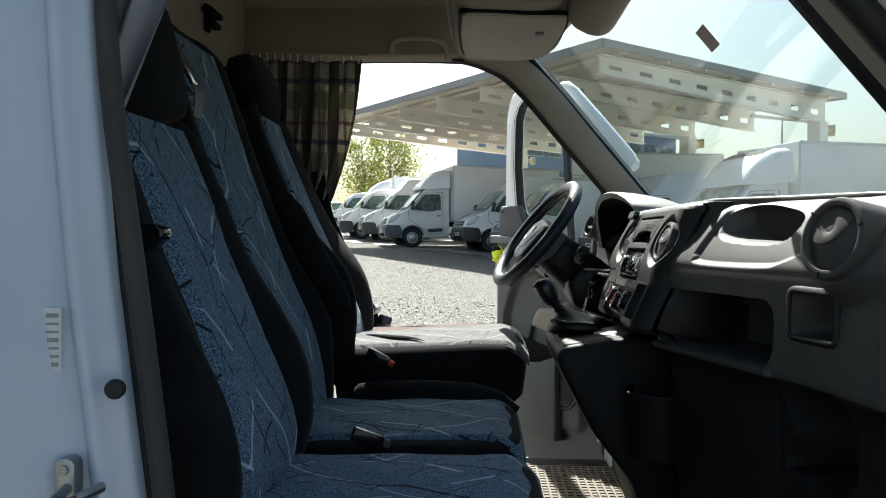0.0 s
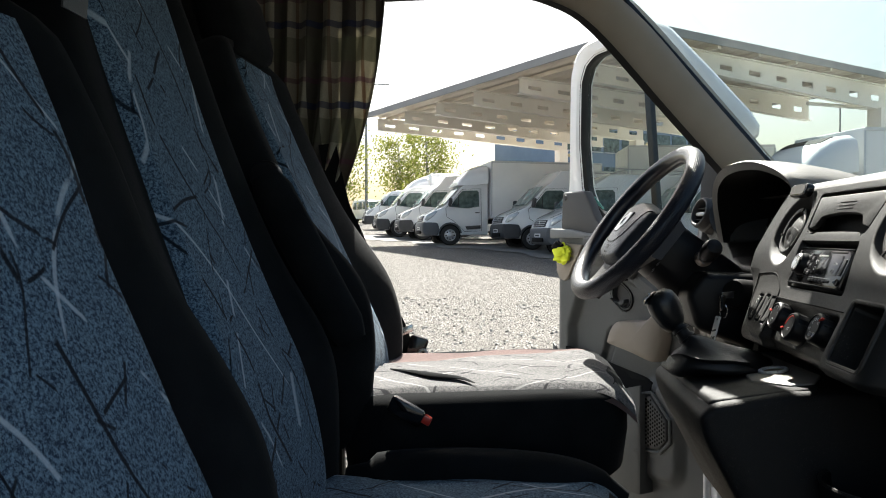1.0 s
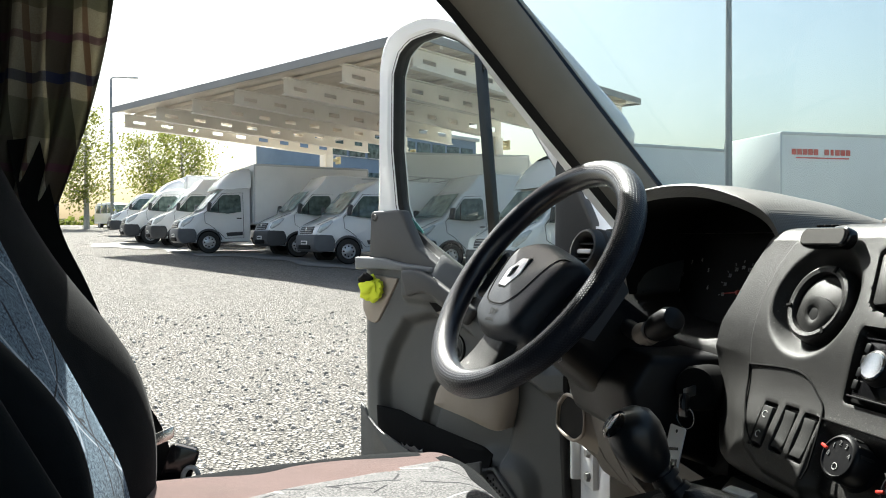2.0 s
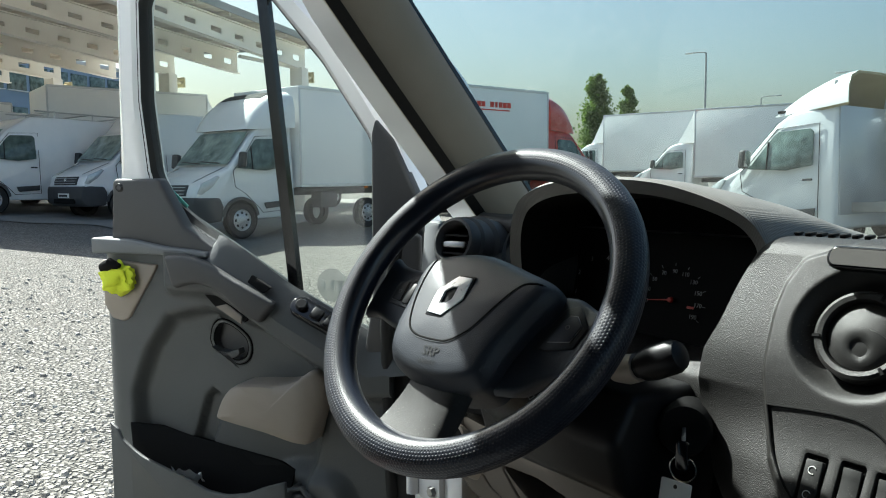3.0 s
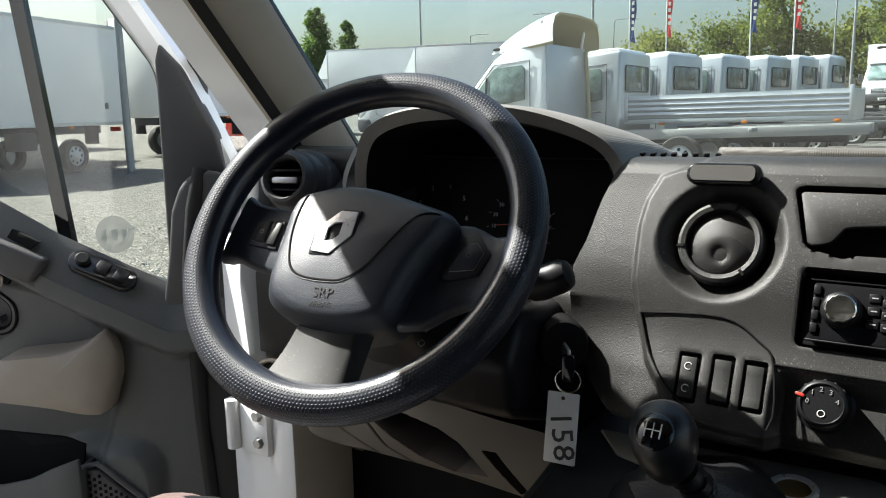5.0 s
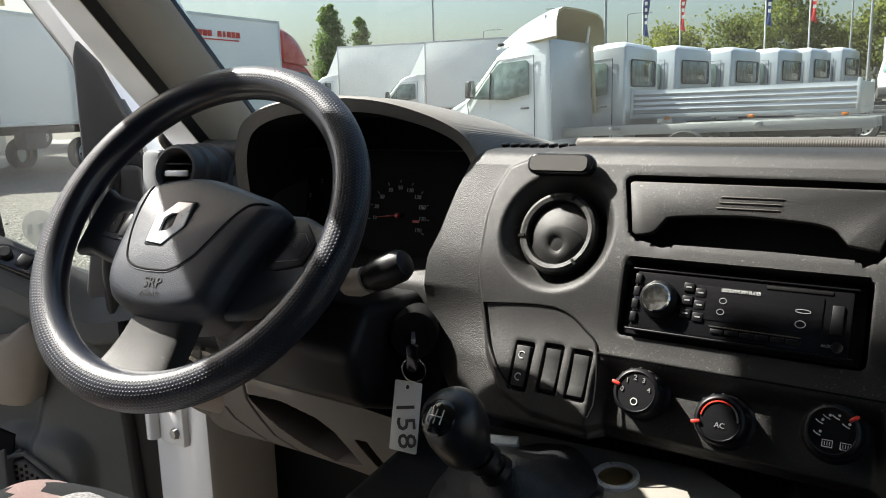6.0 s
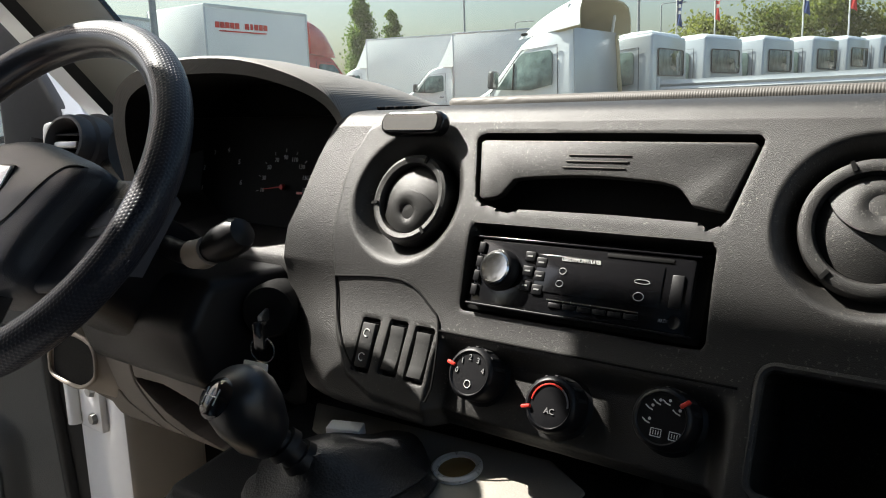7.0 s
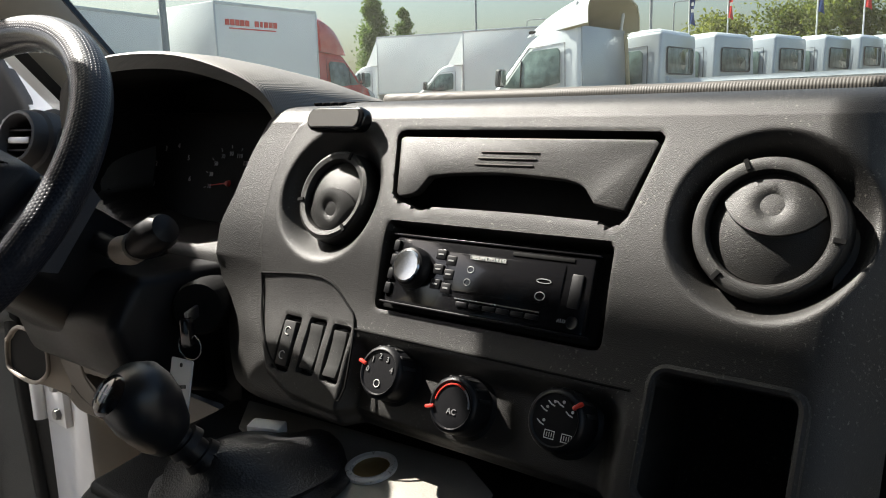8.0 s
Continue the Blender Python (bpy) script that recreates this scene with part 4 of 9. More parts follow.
# rocker switches beside the wheel
for i, (cy, cz) in enumerate(ROCKERS):
    o = Vector((face_x(cz), cy, cz))
    m = frame_of(o, -N_IN)
    bm = B()
    add_box(bm, o + N_IN * 0.0075, (0.0205, 0.046, 0.003), rot=m.to_3x3(), bev=0.001)
    fr = part("switch_frame", bm, M["black"], dash)
    bm = B()
    if i == 0:
        add_box(bm, o + N_IN * 0.0032, (0.0155, 0.041, 0.008), rot=m.to_3x3(), bev=0.0012)
    else:
        add_prism(bm, [(-0.020, 0.0050), (-0.010, 0.0030), (0.0, 0.0022), (0.010, 0.0020), (0.020, 0.0028), (0.020, -0.001), (-0.020, -0.001)],
                  lambda u, v, w: m @ Vector((w, u, v - 0.0042)), -0.0078, 0.0078, 0.0006)
    part("rocker", bm, M["vent"], fr)
    if i == 0:
        for dz in (0.011, -0.011):
            bm = B()
            add_tube(bm, [m @ Vector((0.0035 * math.cos(a), dz + 0.0035 * math.sin(a), 0.0010)) for a in steps(0.6, 5.2, 12)], 0.0005, 6)
            part("symbol", bm, M["print"], fr)


def rotary(cy, cz, marks, ring):
    o = Vector((face_x(cz) + set_back(cy, cz), cy, cz))
    m = frame_of(o, -N_IN)
    bm = B()
    add_lathe(bm, [(0.0255, -0.002), (0.0255, 0.001), (0.0225, 0.003), (0.0215, 0.021), (0.0195, 0.024), (0.018, 0.0245), (0.017, 0.0232), (0, 0.0232)], m, 48)
    k = part("rotary_knob", bm, M["black"], dash, "black heater control knob")
    for a in steps(20, 160, 6):
        bm = B()
        mm = m @ Matrix.Rotation(radians(a), 4, "Z") @ Matrix.Translation((0.0218, 0, 0.0125))
        add_box(bm, mm.translation, (0.0014, 0.003, 0.015), rot=mm.to_3x3(), bev=0.0005)
        part("rib", bm, M["vent"], k)
    bm = B()
    mm = m @ Matrix.Rotation(radians(marks), 4, "Z") @ Matrix.Translation((0.0195, 0, 0.0235))
    add_box(bm, mm.translation, (0.008, 0.003, 0.004), rot=mm.to_3x3(), bev=0.001)
    part("pointer", bm, M["red"], k)
    if ring:
        for a0, a1, mt in ((55, 125, "red"), (125, 175, "red"), (0, 55, "print_dim")):
            bm = B()
            add_tube(bm, [m @ Vector((0.0152 * math.cos(radians(a)), 0.0152 * math.sin(radians(a)), 0.0234)) for a in steps(a0, a1, 10)], 0.0008, 6)
            part("scale", bm, M[mt], k)
        writing("letters", "AC", 0.0062, m @ Matrix.Translation((0.001, -0.005, 0.0236)), M["print_dim"], k)
    return k, m


k, m = rotary(2.010, 1.2855, 165, False)
for t, a in (("0", 178), ("1", 135), ("2", 98), ("3", 60), ("4", 15)):
    writing("numeral", t, 0.0065, m @ Matrix.Translation((0.0125 * math.cos(radians(a)), 0.0125 * math.sin(radians(a)), 0.0236)), M["print_dim"], k)
bm = B()
add_tube(bm, [m @ Vector((0.003 * math.cos(a), -0.009 + 0.003 * math.sin(a), 0.0236)) for a in steps(0, 6.28, 12)], 0.0004, 5)
part("symbol", bm, M["print"], k)
rotary(1.935, 1.2765, 195, True)
k, m = rotary(1.850, 1.2845, 40, False)
for a in (150, 115, 80, 30, 200):
    bm = B()
    q = Vector((0.011 * math.cos(radians(a)), 0.011 * math.sin(radians(a)), 0.0236))
    add_tube(bm, [m @ (q + Vector((-0.0025, 0.0018, 0))), m @ q, m @ (q + Vector((0.003, -0.001, 0)))], 0.0005, 5)
    add_lathe(bm, [(0, 0.0004), (0.0011, 0.0003), (0.0011, 0)], m @ Matrix.Translation(q + Vector((0.0026, 0.0022, 0))), 8)
    part("symbol", bm, M["print"], k)
for dx in (-0.002, 0.011):
    bm = B()
    add_tube(bm, [m @ Vector((dx + u * 0.0036, -0.010 + v * 0.0026, 0.0236)) for u, v in ((-1, -1), (1, -1), (1, 1), (-1, 1), (-1, -1))], 0.0004, 5)
    for e in (-1, 0, 1):
        add_tube(bm, [m @ Vector((dx + e * 0.0018, -0.0115, 0.0236)), m @ Vector((dx + e * 0.0018, -0.0085, 0.0236))], 0.0003, 5)
    part("symbol", bm, M["print"], k)

# upper shelf of the dash and its raised pad
bm = B()
def shelf(u, v):
    x = 0.545 + 0.135 * max(0.0, min(1.0, (1.68 - u) / 0.05)) + max(0.0, 0.125 * (1.63 - u)) + v * (0.36 - 0.135 * max(0.0, min(1.0, (1.68 - u) / 0.05)))
    return Vector((x, u, 1.503 - 0.035 * v * v + 0.004 * math.sin(u * 2)))
add_sheet(bm, shelf, steps(1.06, 2.86, 40), steps(0, 1, 12))
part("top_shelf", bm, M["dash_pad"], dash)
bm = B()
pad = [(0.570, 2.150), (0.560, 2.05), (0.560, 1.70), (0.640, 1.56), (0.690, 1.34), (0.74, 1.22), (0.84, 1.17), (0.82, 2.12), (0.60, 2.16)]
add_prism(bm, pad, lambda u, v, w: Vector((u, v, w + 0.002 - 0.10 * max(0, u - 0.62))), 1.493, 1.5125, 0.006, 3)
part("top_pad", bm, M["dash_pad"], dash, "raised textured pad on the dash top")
for i in range(8):
    bm = B()
    add_box(bm, (0.572, 2.240 - i * 0.0125, 1.5055), (0.026, 0.0060, 0.004), rot=(0, 0, 14), bev=0.001)
    part("demister_slat", bm, M["deep"], dash)

# passenger side
PPROF = [(0.66, 0.66), (0.60, 0.80), (0.575, 1.00), (0.565, 1.17), (0.540, 1.205), (0.536, 1.24), (0.540, 1.32), (0.545, 1.37), (0.556, 1.40), (0.612, 1.472), (0.640, 1.492), (0.69, 1.504), (0.76, 1.500)]
SHELF_TRAY = [(1.625, 1.53), (1.618, 1.42), (1.612, 1.396), (1.585, 1.381), (1.41, 1.381), (1.365, 1.390), (1.325, 1.412), (1.295, 1.45), (1.285, 1.53)]
RECESS = [(1.598, 1.443), (1.610, 1.463), (1.606, 1.486), (1.576, 1.495), (1.500, 1.489), (1.434, 1.478), (1.405, 1.466), (1.398, 1.448), (1.411, 1.428), (1.48, 1.424), (1.565, 1.430)]
SHELF_TRAY, RECESS = [[(p.x, p.y) for p in smoothed([(u, v, 0) for u, v in q + q[:1]], 4)][:-1] for q in (SHELF_TRAY, RECESS)]
POCKET = [(1.375, 1.195), (1.345, 1.13), (1.372, 1.065), (1.26, 1.055), (1.215, 1.09), (1.208, 1.14), (1.226, 1.205)]


def passenger(u, p):
    x, z = p
    y = u
    x += 0.30 * (1.66 - y) - 0.073 if y > 1.27 else 0.044 + 0.125 * (1.27 - y)
    if y < 1.12:
        x += 0.8 * (1.12 - y)
    d = blend(0, 0.010, -poly_inside(y, z, SHELF_TRAY) / 0.012 + 0.1)
    d += max(0.014, 0.662 - p[0]) * blend(0, 1, -poly_inside(y, z, RECESS) / 0.006 + 0.3)
    d = max(d, blend(0, 0.16, -inside(y, z, 1.53, 1.275, 0.34, 0.108, 0.035) / 0.008 + 0.3))
    s = inside(y, z, 1.267, 1.316, 0.102, 0.066, 0.010)
    d = max(d, blend(0, 0.06, -s / 0.004 + 0.3))
    d = max(d, blend(0, 0.09, -poly_inside(y, z, POCKET) / 0.006 + 0.3))
    q = math.hypot(y - 1.195, z - 1.432)
    if q < 0.100:
        d -= 0.026 * blend(0, 1, (0.100 - q) / 0.040)
    if abs(z - 1.213) < 0.007 and y > 1.36:
        d -= 0.012
    if abs(y - 1.385) < 0.004 and z < 1.20:
        d += 0.004
    return Vector((x + d, y, z))


bm = B()
pp = [(p[0], p[1]) for p in smoothed([(a, b, 0) for a, b in PPROF], 16)]
pp = pp[:120] + [q for k in range(120, 185) for q in (pp[k], ((pp[k][0] + pp[k + 1][0]) / 2, (pp[k][1] + pp[k + 1][1]) / 2))] + pp[185:]
add_sheet(bm, passenger, steps(1.055, 1.70, 300), pp[66:])
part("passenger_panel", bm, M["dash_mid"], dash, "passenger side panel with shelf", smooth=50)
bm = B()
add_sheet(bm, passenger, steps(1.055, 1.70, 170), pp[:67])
part("passenger_lower", bm, M["dash_dark"], dash, "lower panel with a pocket, darkened for shade", smooth=50)
bm = B()
add_tube(bm, [Vector((0.538 + (0.30 * (0.393 - u) - 0.073 if u > 0.003 else 0.044 + 0.125 * (0.003 - u)), 1.267 + u, 1.316 + v)) for u, v in rounded_rect(0.112, 0.076, 0.014, 4)], 0.0055, 8, closed=True, flat=0.8)
part("bin_frame", bm, M["dash"], dash)
air_vent(1.192, 1.434, 0.059, dash, face=Vector((0.93, 0.30, -0.20)).normalized(), x=0.566, tilt=200, back=0.06, mt="dash_mid")
bm = B()
add_prism(bm, [(0.60, 0.70), (0.585, 1.20), (0.60, 1.40), (0.66, 1.50), (0.90, 1.47), (0.90, 0.66)], lambda u, v, w: Vector((u, w, v)), 1.035, 1.062, 0.006)
part("end_panel", bm, M["black"], dash)
# lower dash behind the console and under the stack
bm = B()
add_prism(bm, [(0.47, 1.235), (0.50, 1.19), (0.52, 1.10), (0.56, 0.95), (0.60, 0.66), (0.80, 0.66), (0.80, 1.30), (0.5, 1.30)], lambda u, v, w: Vector((u, w, v)), 1.665, 2.20, 0.008)
part("lower_panel", bm, M["dash_dark"], dash)
# bottle holder bulging from the lower panel
bm = B()
hold = frame_of((0.49, 1.825, 0.94), (0, 0, 1), (0, 1, 0))
add_lathe(bm, [(0.050, 0.0), (0.072, 0.01), (0.083, 0.14), (0.085, 0.15), (0.079, 0.15), (0.072, 0.03), (0, 0.02)], hold, 32)
bh = part("bottle_holder", bm, M["dash_dark"], dash)
bm = B()
add_tube(bm, [hold @ Vector((0.083 * math.cos(a), 0.083 * math.sin(a), 0.151)) for a in [2 * math.pi * k / 32 for k in range(32)]], 0.0028, 6, closed=True)
part("lip", bm, M["dash"], bh)

# driver side: cluster recess and vent pod
CLUST = [(2.270, 1.372), (2.262, 1.44), (2.275, 1.50), (2.34, 1.545), (2.43, 1.557), (2.50, 1.55), (2.56, 1.53), (2.578, 1.48), (2.575, 1.40), (2.52, 1.368), (2.44, 1.357), (2.35, 1.357)]
DPROF = [(0.50, 1.15), (0.47, 1.22), (0.462, 1.30), (0.464, 1.345), (0.478, 1.372), (0.482, 1.45), (0.484, 1.50), (0.50, 1.512)]


def driver(u, p):
    x, z = p
    d = blend(0, 0.10, -poly_inside(u, z, CLUST) / 0.012 + 0.2)
    if z > 1.44:
        x += 0.06 * blend(0, 1, (z - 1.44) / 0.03)
    if u > 2.74:
        x += 1.2 * (u - 2.74) ** 2 * 4
    return Vector((x + d, u, z))


bm = B()
add_sheet(bm, driver, steps(2.268, 2.852, 150), [(p[0], p[1]) for p in smoothed([(a, b, 0) for a, b in DPROF], 14)])
part("driver_panel", bm, M["dash_grain"], dash, smooth=50)

# hood over the cluster
LIP = smoothed([(0.466, 2.592, 1.40), (0.462, 2.594, 1.425), (0.452, 2.588, 1.48), (0.448, 2.576, 1.522), (0.450, 2.556, 1.546), (0.453, 2.506, 1.562), (0.462, 2.43, 1.567), (0.476, 2.36, 1.562), (0.490, 2.30, 1.545), (0.502, 2.262, 1.525), (0.508, 2.244, 1.503), (0.506, 2.236, 1.485)], 7)
bm = B()
rings = []
for p in LIP:
    row = []
    inner_y = 2.43 + (p.y - 2.43) * 0.89
    inner_z = 1.46 + (p.z - 1.46) * (0.80 if p.z > 1.46 else 1)
    row.append(Vector((0.60, inner_y, inner_z - 0.004)))
    row.append(Vector((p.x + 0.03, inner_y, inner_z)))
    row.append(Vector((p.x + 0.006, p.y * 0.25 + inner_y * 0.75, p.z * 0.25 + inner_z * 0.75)))
    row.append(p + Vector((-0.002, 0, 0)))
    row.append(p + Vector((0.004, (p.y - 2.43) * 0.01, 0.003)))
    for k in range(1, 9):
        s = k / 8
        row.append(Vector((p.x + 0.01 + 0.33 * s, 2.43 + (p.y - 2.43) * (1 + 0.25 * s), 1.485 + (p.z - 1.485) * (1 - s * s) - 0.02 * s + (0.004 if s < 0.5 else 0))))
    rings.append(row)
lining_rows = [r[:3] for r in rings]
add_loft(bm, [r[2:] for r in rings], cap=False, closed=False)
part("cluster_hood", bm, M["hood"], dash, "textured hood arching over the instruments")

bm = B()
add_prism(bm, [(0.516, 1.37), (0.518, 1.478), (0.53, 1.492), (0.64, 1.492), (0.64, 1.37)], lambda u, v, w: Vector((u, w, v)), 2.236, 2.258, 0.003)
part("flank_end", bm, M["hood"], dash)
# inner faces of the hood take near-black in place of their shade
part("hood_shade", add_loft(B(), lining_rows, cap=False, closed=False), M["deep"], dash, "near-black faces for the shade inside the hood")
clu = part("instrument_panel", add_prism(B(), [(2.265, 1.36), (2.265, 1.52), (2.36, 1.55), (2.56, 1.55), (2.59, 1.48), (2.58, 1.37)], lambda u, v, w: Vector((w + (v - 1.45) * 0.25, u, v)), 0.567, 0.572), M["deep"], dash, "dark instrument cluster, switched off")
FC = frame_of((0.5555, 2.397, 1.413), (-0.97, 0, 0.24))
for txt, a in zip(("10", "30", "50", "70", "90", "110", "130", "150", "170", "190"), steps(188, -28, 9)):
    a = radians(a)
    q = Vector((0.040 * math.cos(a), 0.037 * math.sin(a), 0.0008))
    writing("numeral", txt, 0.0078, FC @ Matrix.Translation(q), M["print_dim"], clu)
    bm = B()
    add_tube(bm, [FC @ Vector((0.047 * math.cos(a), 0.044 * math.sin(a), 0.0008)), FC @ Vector((0.051 * math.cos(a), 0.048 * math.sin(a), 0.0008))], 0.0005, 5)
    part("tick", bm, M["print_dim"], clu)
for txt, a in zip(("1", "2", "3", "4", "5", "6"), steps(200, -5, 5)):
    a = radians(a)
    writing("numeral", txt, 0.0095, FC @ Matrix.Translation((-0.125 + 0.042 * math.cos(a), 0.006 + 0.040 * math.sin(a), 0.0008)), M["print_dim"], clu)
bm = B()
add_tube(bm, [FC @ Vector((0, 0, 0.004)), FC @ Vector((-0.034, -0.004, 0.004))], [0.0010, 0.0005], 6)
add_lathe(bm, [(0, 0.006), (0.003, 0.005), (0.004, 0.001)], FC, 20)
part("needle", bm, M["red"], clu)
for q in (Vector((0.030, -0.006, 0.0008)),):
    bm = B()
    add_box(bm, FC @ q, (0.010, 0.003, 0.0006), rot=FC.to_3x3())
    part("warning_lamp", bm, M["red"], clu)

# side vent pod by the driver's door
pod = Vector((0.450, 2.720, 1.474))
PF = frame_of(pod, (-0.93, -0.25, 0.28))
bm = B()
add_lathe(bm, [(0.056, -0.12), (0.052, -0.05), (0.046, -0.045), (0.044, -0.022), (0.040, -0.018), (0.039, -0.004), (0.036, 0.002), (0.032, 0.003), (0.029, -0.002), (0.028, -0.03)], PF, 40)
podv = part("vent_pod", bm, M["doordark"], dash, "round side vent with angled vanes")
bm = B()
add_lathe(bm, [(0, -0.034), (0.029, -0.034), (0.029, -0.03)], PF, 30)
part("throat", bm, M["deep"], podv)
for dz in (-0.014, 0.0, 0.014):
    bm = B()
    w = math.sqrt(0.027 ** 2 - dz * dz)
    add_box(bm, PF @ Vector((0, dz, -0.014)), (2 * w, 0.003, 0.020), rot=PF.to_3x3() @ Matrix.Rotation(radians(24), 3, "X"), bev=0.001)
    part("vane", bm, M["black"], podv)
bm = B()
add_box(bm, PF @ Vector((0.0, -0.004, -0.006)), (0.042, 0.010, 0.008), rot=PF.to_3x3(), bev=0.003)
part("thumb_tab", bm, M["steel"], podv)
bm = B()
add_loft(bm, [[Vector((0.475 + 0.05 * s, 2.60 + 0.05 * s, 1.405 + 0.012 * k)) + Vector((-0.03 * math.sin(k / 9 * math.pi), 0, 0)) for k in range(10)] for s in steps(0, 1, 4)], cap=False, closed=False)
part("pod_bridge", bm, M["pillargrey"], dash)

# knee panel under the column: taupe, with a tray and a side pocket
TRAY = [(2.590, 1.162), (2.520, 1.166), (2.457, 1.155), (2.429, 1.142), (2.412, 1.122), (2.398, 1.098), (2.450, 1.088), (2.500, 1.100), (2.545, 1.124)]
WEDGE = [(2.392, 1.140), (2.372, 1.142), (2.338, 1.090), (2.350, 1.082)]


def knee(u, v):
    top = curve_at([(2.28, 1.186), (2.37, 1.190), (2.48, 1.199), (2.67, 1.214), (2.76, 1.20)], u)
    low = 1.060 + 0.006 * math.sin((u - 2.3) * 9)
    z = low + (top - low) * v
    x = 0.437 + 0.045 * (1 - v) ** 2 + 0.10 * max(0, (0.12 - v) / 0.12) ** 2 + 3.0 * max(0, u - 2.66) ** 2
    d = blend(0, 0.085, -poly_inside(u, z, TRAY) / 0.005 + 0.3)
    d = max(d, blend(0, 0.05, -poly_inside(u, z, WEDGE) / 0.004 + 0.2))
    for pts in ([(1.055, 2.535), (1.111, 2.638), (1.182, 2.681)], [(1.050, 2.45), (1.10, 2.560), (1.155, 2.592)]):
        d += 0.005 * max(0, 1 - abs(u - curve_at(pts, z)) / 0.0028)
    return Vector((x + d, u, z))


bm = B()
add_sheet(bm, knee, steps(2.285, 2.73, 190), steps(0, 1, 70))
kp = part("knee_panel", bm, M["knee"], dash, "taupe lower panel with an open tray", smooth=50)
# open cubby at the door end of the knee panel
MOUTH = [(p.x, p.y) for p in smoothed([(2.795, 1.176, 0), (2.75, 1.203, 0), (2.676, 1.197, 0), (2.668, 1.159, 0), (2.686, 1.139, 0), (2.727, 1.124, 0), (2.795, 1.130, 0), (2.802, 1.150, 0), (2.795, 1.176, 0)], 4)][:-1]
bm = B()
add_loft(bm, [[Vector((x, 2.735 + du + (u - 2.735) * k, 1.163 + dz + (v - 1.163) * k)) for u, v in MOUTH] for x, k, du, dz in ((0.430, 1.0, 0, 0), (0.440, 1.0, -0.012, -0.005), (0.465, 0.85, -0.06, -0.025), (0.490, 0.4, -0.13, -0.055))], cap=False)
part("cubby", bm, M["beige"], kp)
bm = B()
add_tube(bm, [Vector((0.430, u, v)) for u, v in MOUTH], 0.0032, 8, closed=True)
part("cubby_rim", bm, M["beige"], kp, "pale rim")
# near-black sheet across the mouth paints the shade inside
bm = B()
add_prism(bm, [(2.733 + (u - 2.735) * 0.97, 1.162 + (v - 1.163) * 0.97) for u, v in MOUTH], lambda u, v, w: Vector((w, u, v)), 0.4335, 0.437)
part("cubby_shade", bm, M["deep"], kp)
lip = smoothed([(0.475, 2.722, 1.205), (0.455, 2.714, 1.180), (0.450, 2.716, 1.145), (0.452, 2.732, 1.122), (0.458, 2.757, 1.111), (0.475, 2.800, 1.110), (0.50, 2.842, 1.114)], 6)
bm = B()
add_tube(bm, lip, 0.0045, 8)
part("pocket_lip", bm, M["pillar"], dash, "pale lip of the side pocket")
bm = B()
foot = [(0.486, 2.655, 1.066), (0.500, 2.70, 1.064), (0.53, 2.75, 1.066), (0.56, 2.80, 1.075)]
low_line = smoothed(foot, 12)
rows = []
for k, p in enumerate(lip):
    q = low_line[round(k * (len(low_line) - 1) / (len(lip) - 1))]
    rows.append([p.lerp(q, s) + Vector((-0.012 * math.sin(s * math.pi), 0, 0)) for s in steps(0, 1, 8)])
add_loft(bm, rows, cap=False, closed=False)
part("pocket_shell", bm, M["knee"], dash, smooth=60)
# near-black block paints the shade in the side pocket
bm = B()
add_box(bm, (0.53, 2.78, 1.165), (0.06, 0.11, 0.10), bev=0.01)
part("pocket_shade", bm, M["deep"], dash)
bm = B()
add_tube(bm, smoothed([(0.52, 2.452, 1.130), (0.505, 2.44, 1.105), (0.51, 2.41, 1.10)], 5), 0.011, 10)
part("tray_ring", bm, M["doordark"], dash)
bm = B()
add_prism(bm, [(2.255, 1.30), (2.80, 1.33), (2.80, 1.20), (2.52, 1.225), (2.27, 1.18)], lambda u, v, w: Vector((w, u, v)), 0.455, 0.60, 0.006)
part("under_panel", bm, M["dash_dark"], dash)
bm = B()
add_prism(bm, [(2.25, 1.20), (2.85, 1.20), (2.85, 0.63), (2.25, 0.63)], lambda u, v, w: Vector((w, u, v)), 0.70, 0.74, 0.004)
part("firewall", bm, M["deep"], dash)
bm = B()
add_prism(bm, [(0.48, 1.50), (0.46, 1.30), (0.47, 1.18), (0.55, 1.05), (0.75, 0.9), (0.78, 1.48)], lambda u, v, w: Vector((u, w, v)), 2.80, 2.845, 0.01)
part("end_panel", bm, M["pillargrey"], dash)

# tag stuck above the vent
hz = thing("toll_tag", "small black tag stuck on top of the dash", "tag", (0.49, 2.13, 1.49))
bm = B()
add_prism(bm, rounded_rect(0.074, 0.022, 0.010), lambda u, v, w: Vector((0.487, 2.123, 1.489)) + Vector((0.35 * v, u, 0.94 * v)) + Vector((-0.94, 0, 0.35)) * w, -0.001, 0.012, 0.003, 3)
part("case", bm, M["gloss"], hz)
# paler plate paints the satin sheen on the front of the tag
bm = B()
add_prism(bm, rounded_rect(0.064, 0.016, 0.006), lambda u, v, w: Vector((0.487, 2.124, 1.489)) + Vector((0.35 * v, u, 0.94 * v)) + Vector((-0.94, 0, 0.35)) * w, 0.012, 0.0128, 0.0)
part("face_sheen", bm, M["dash_mid"], hz)

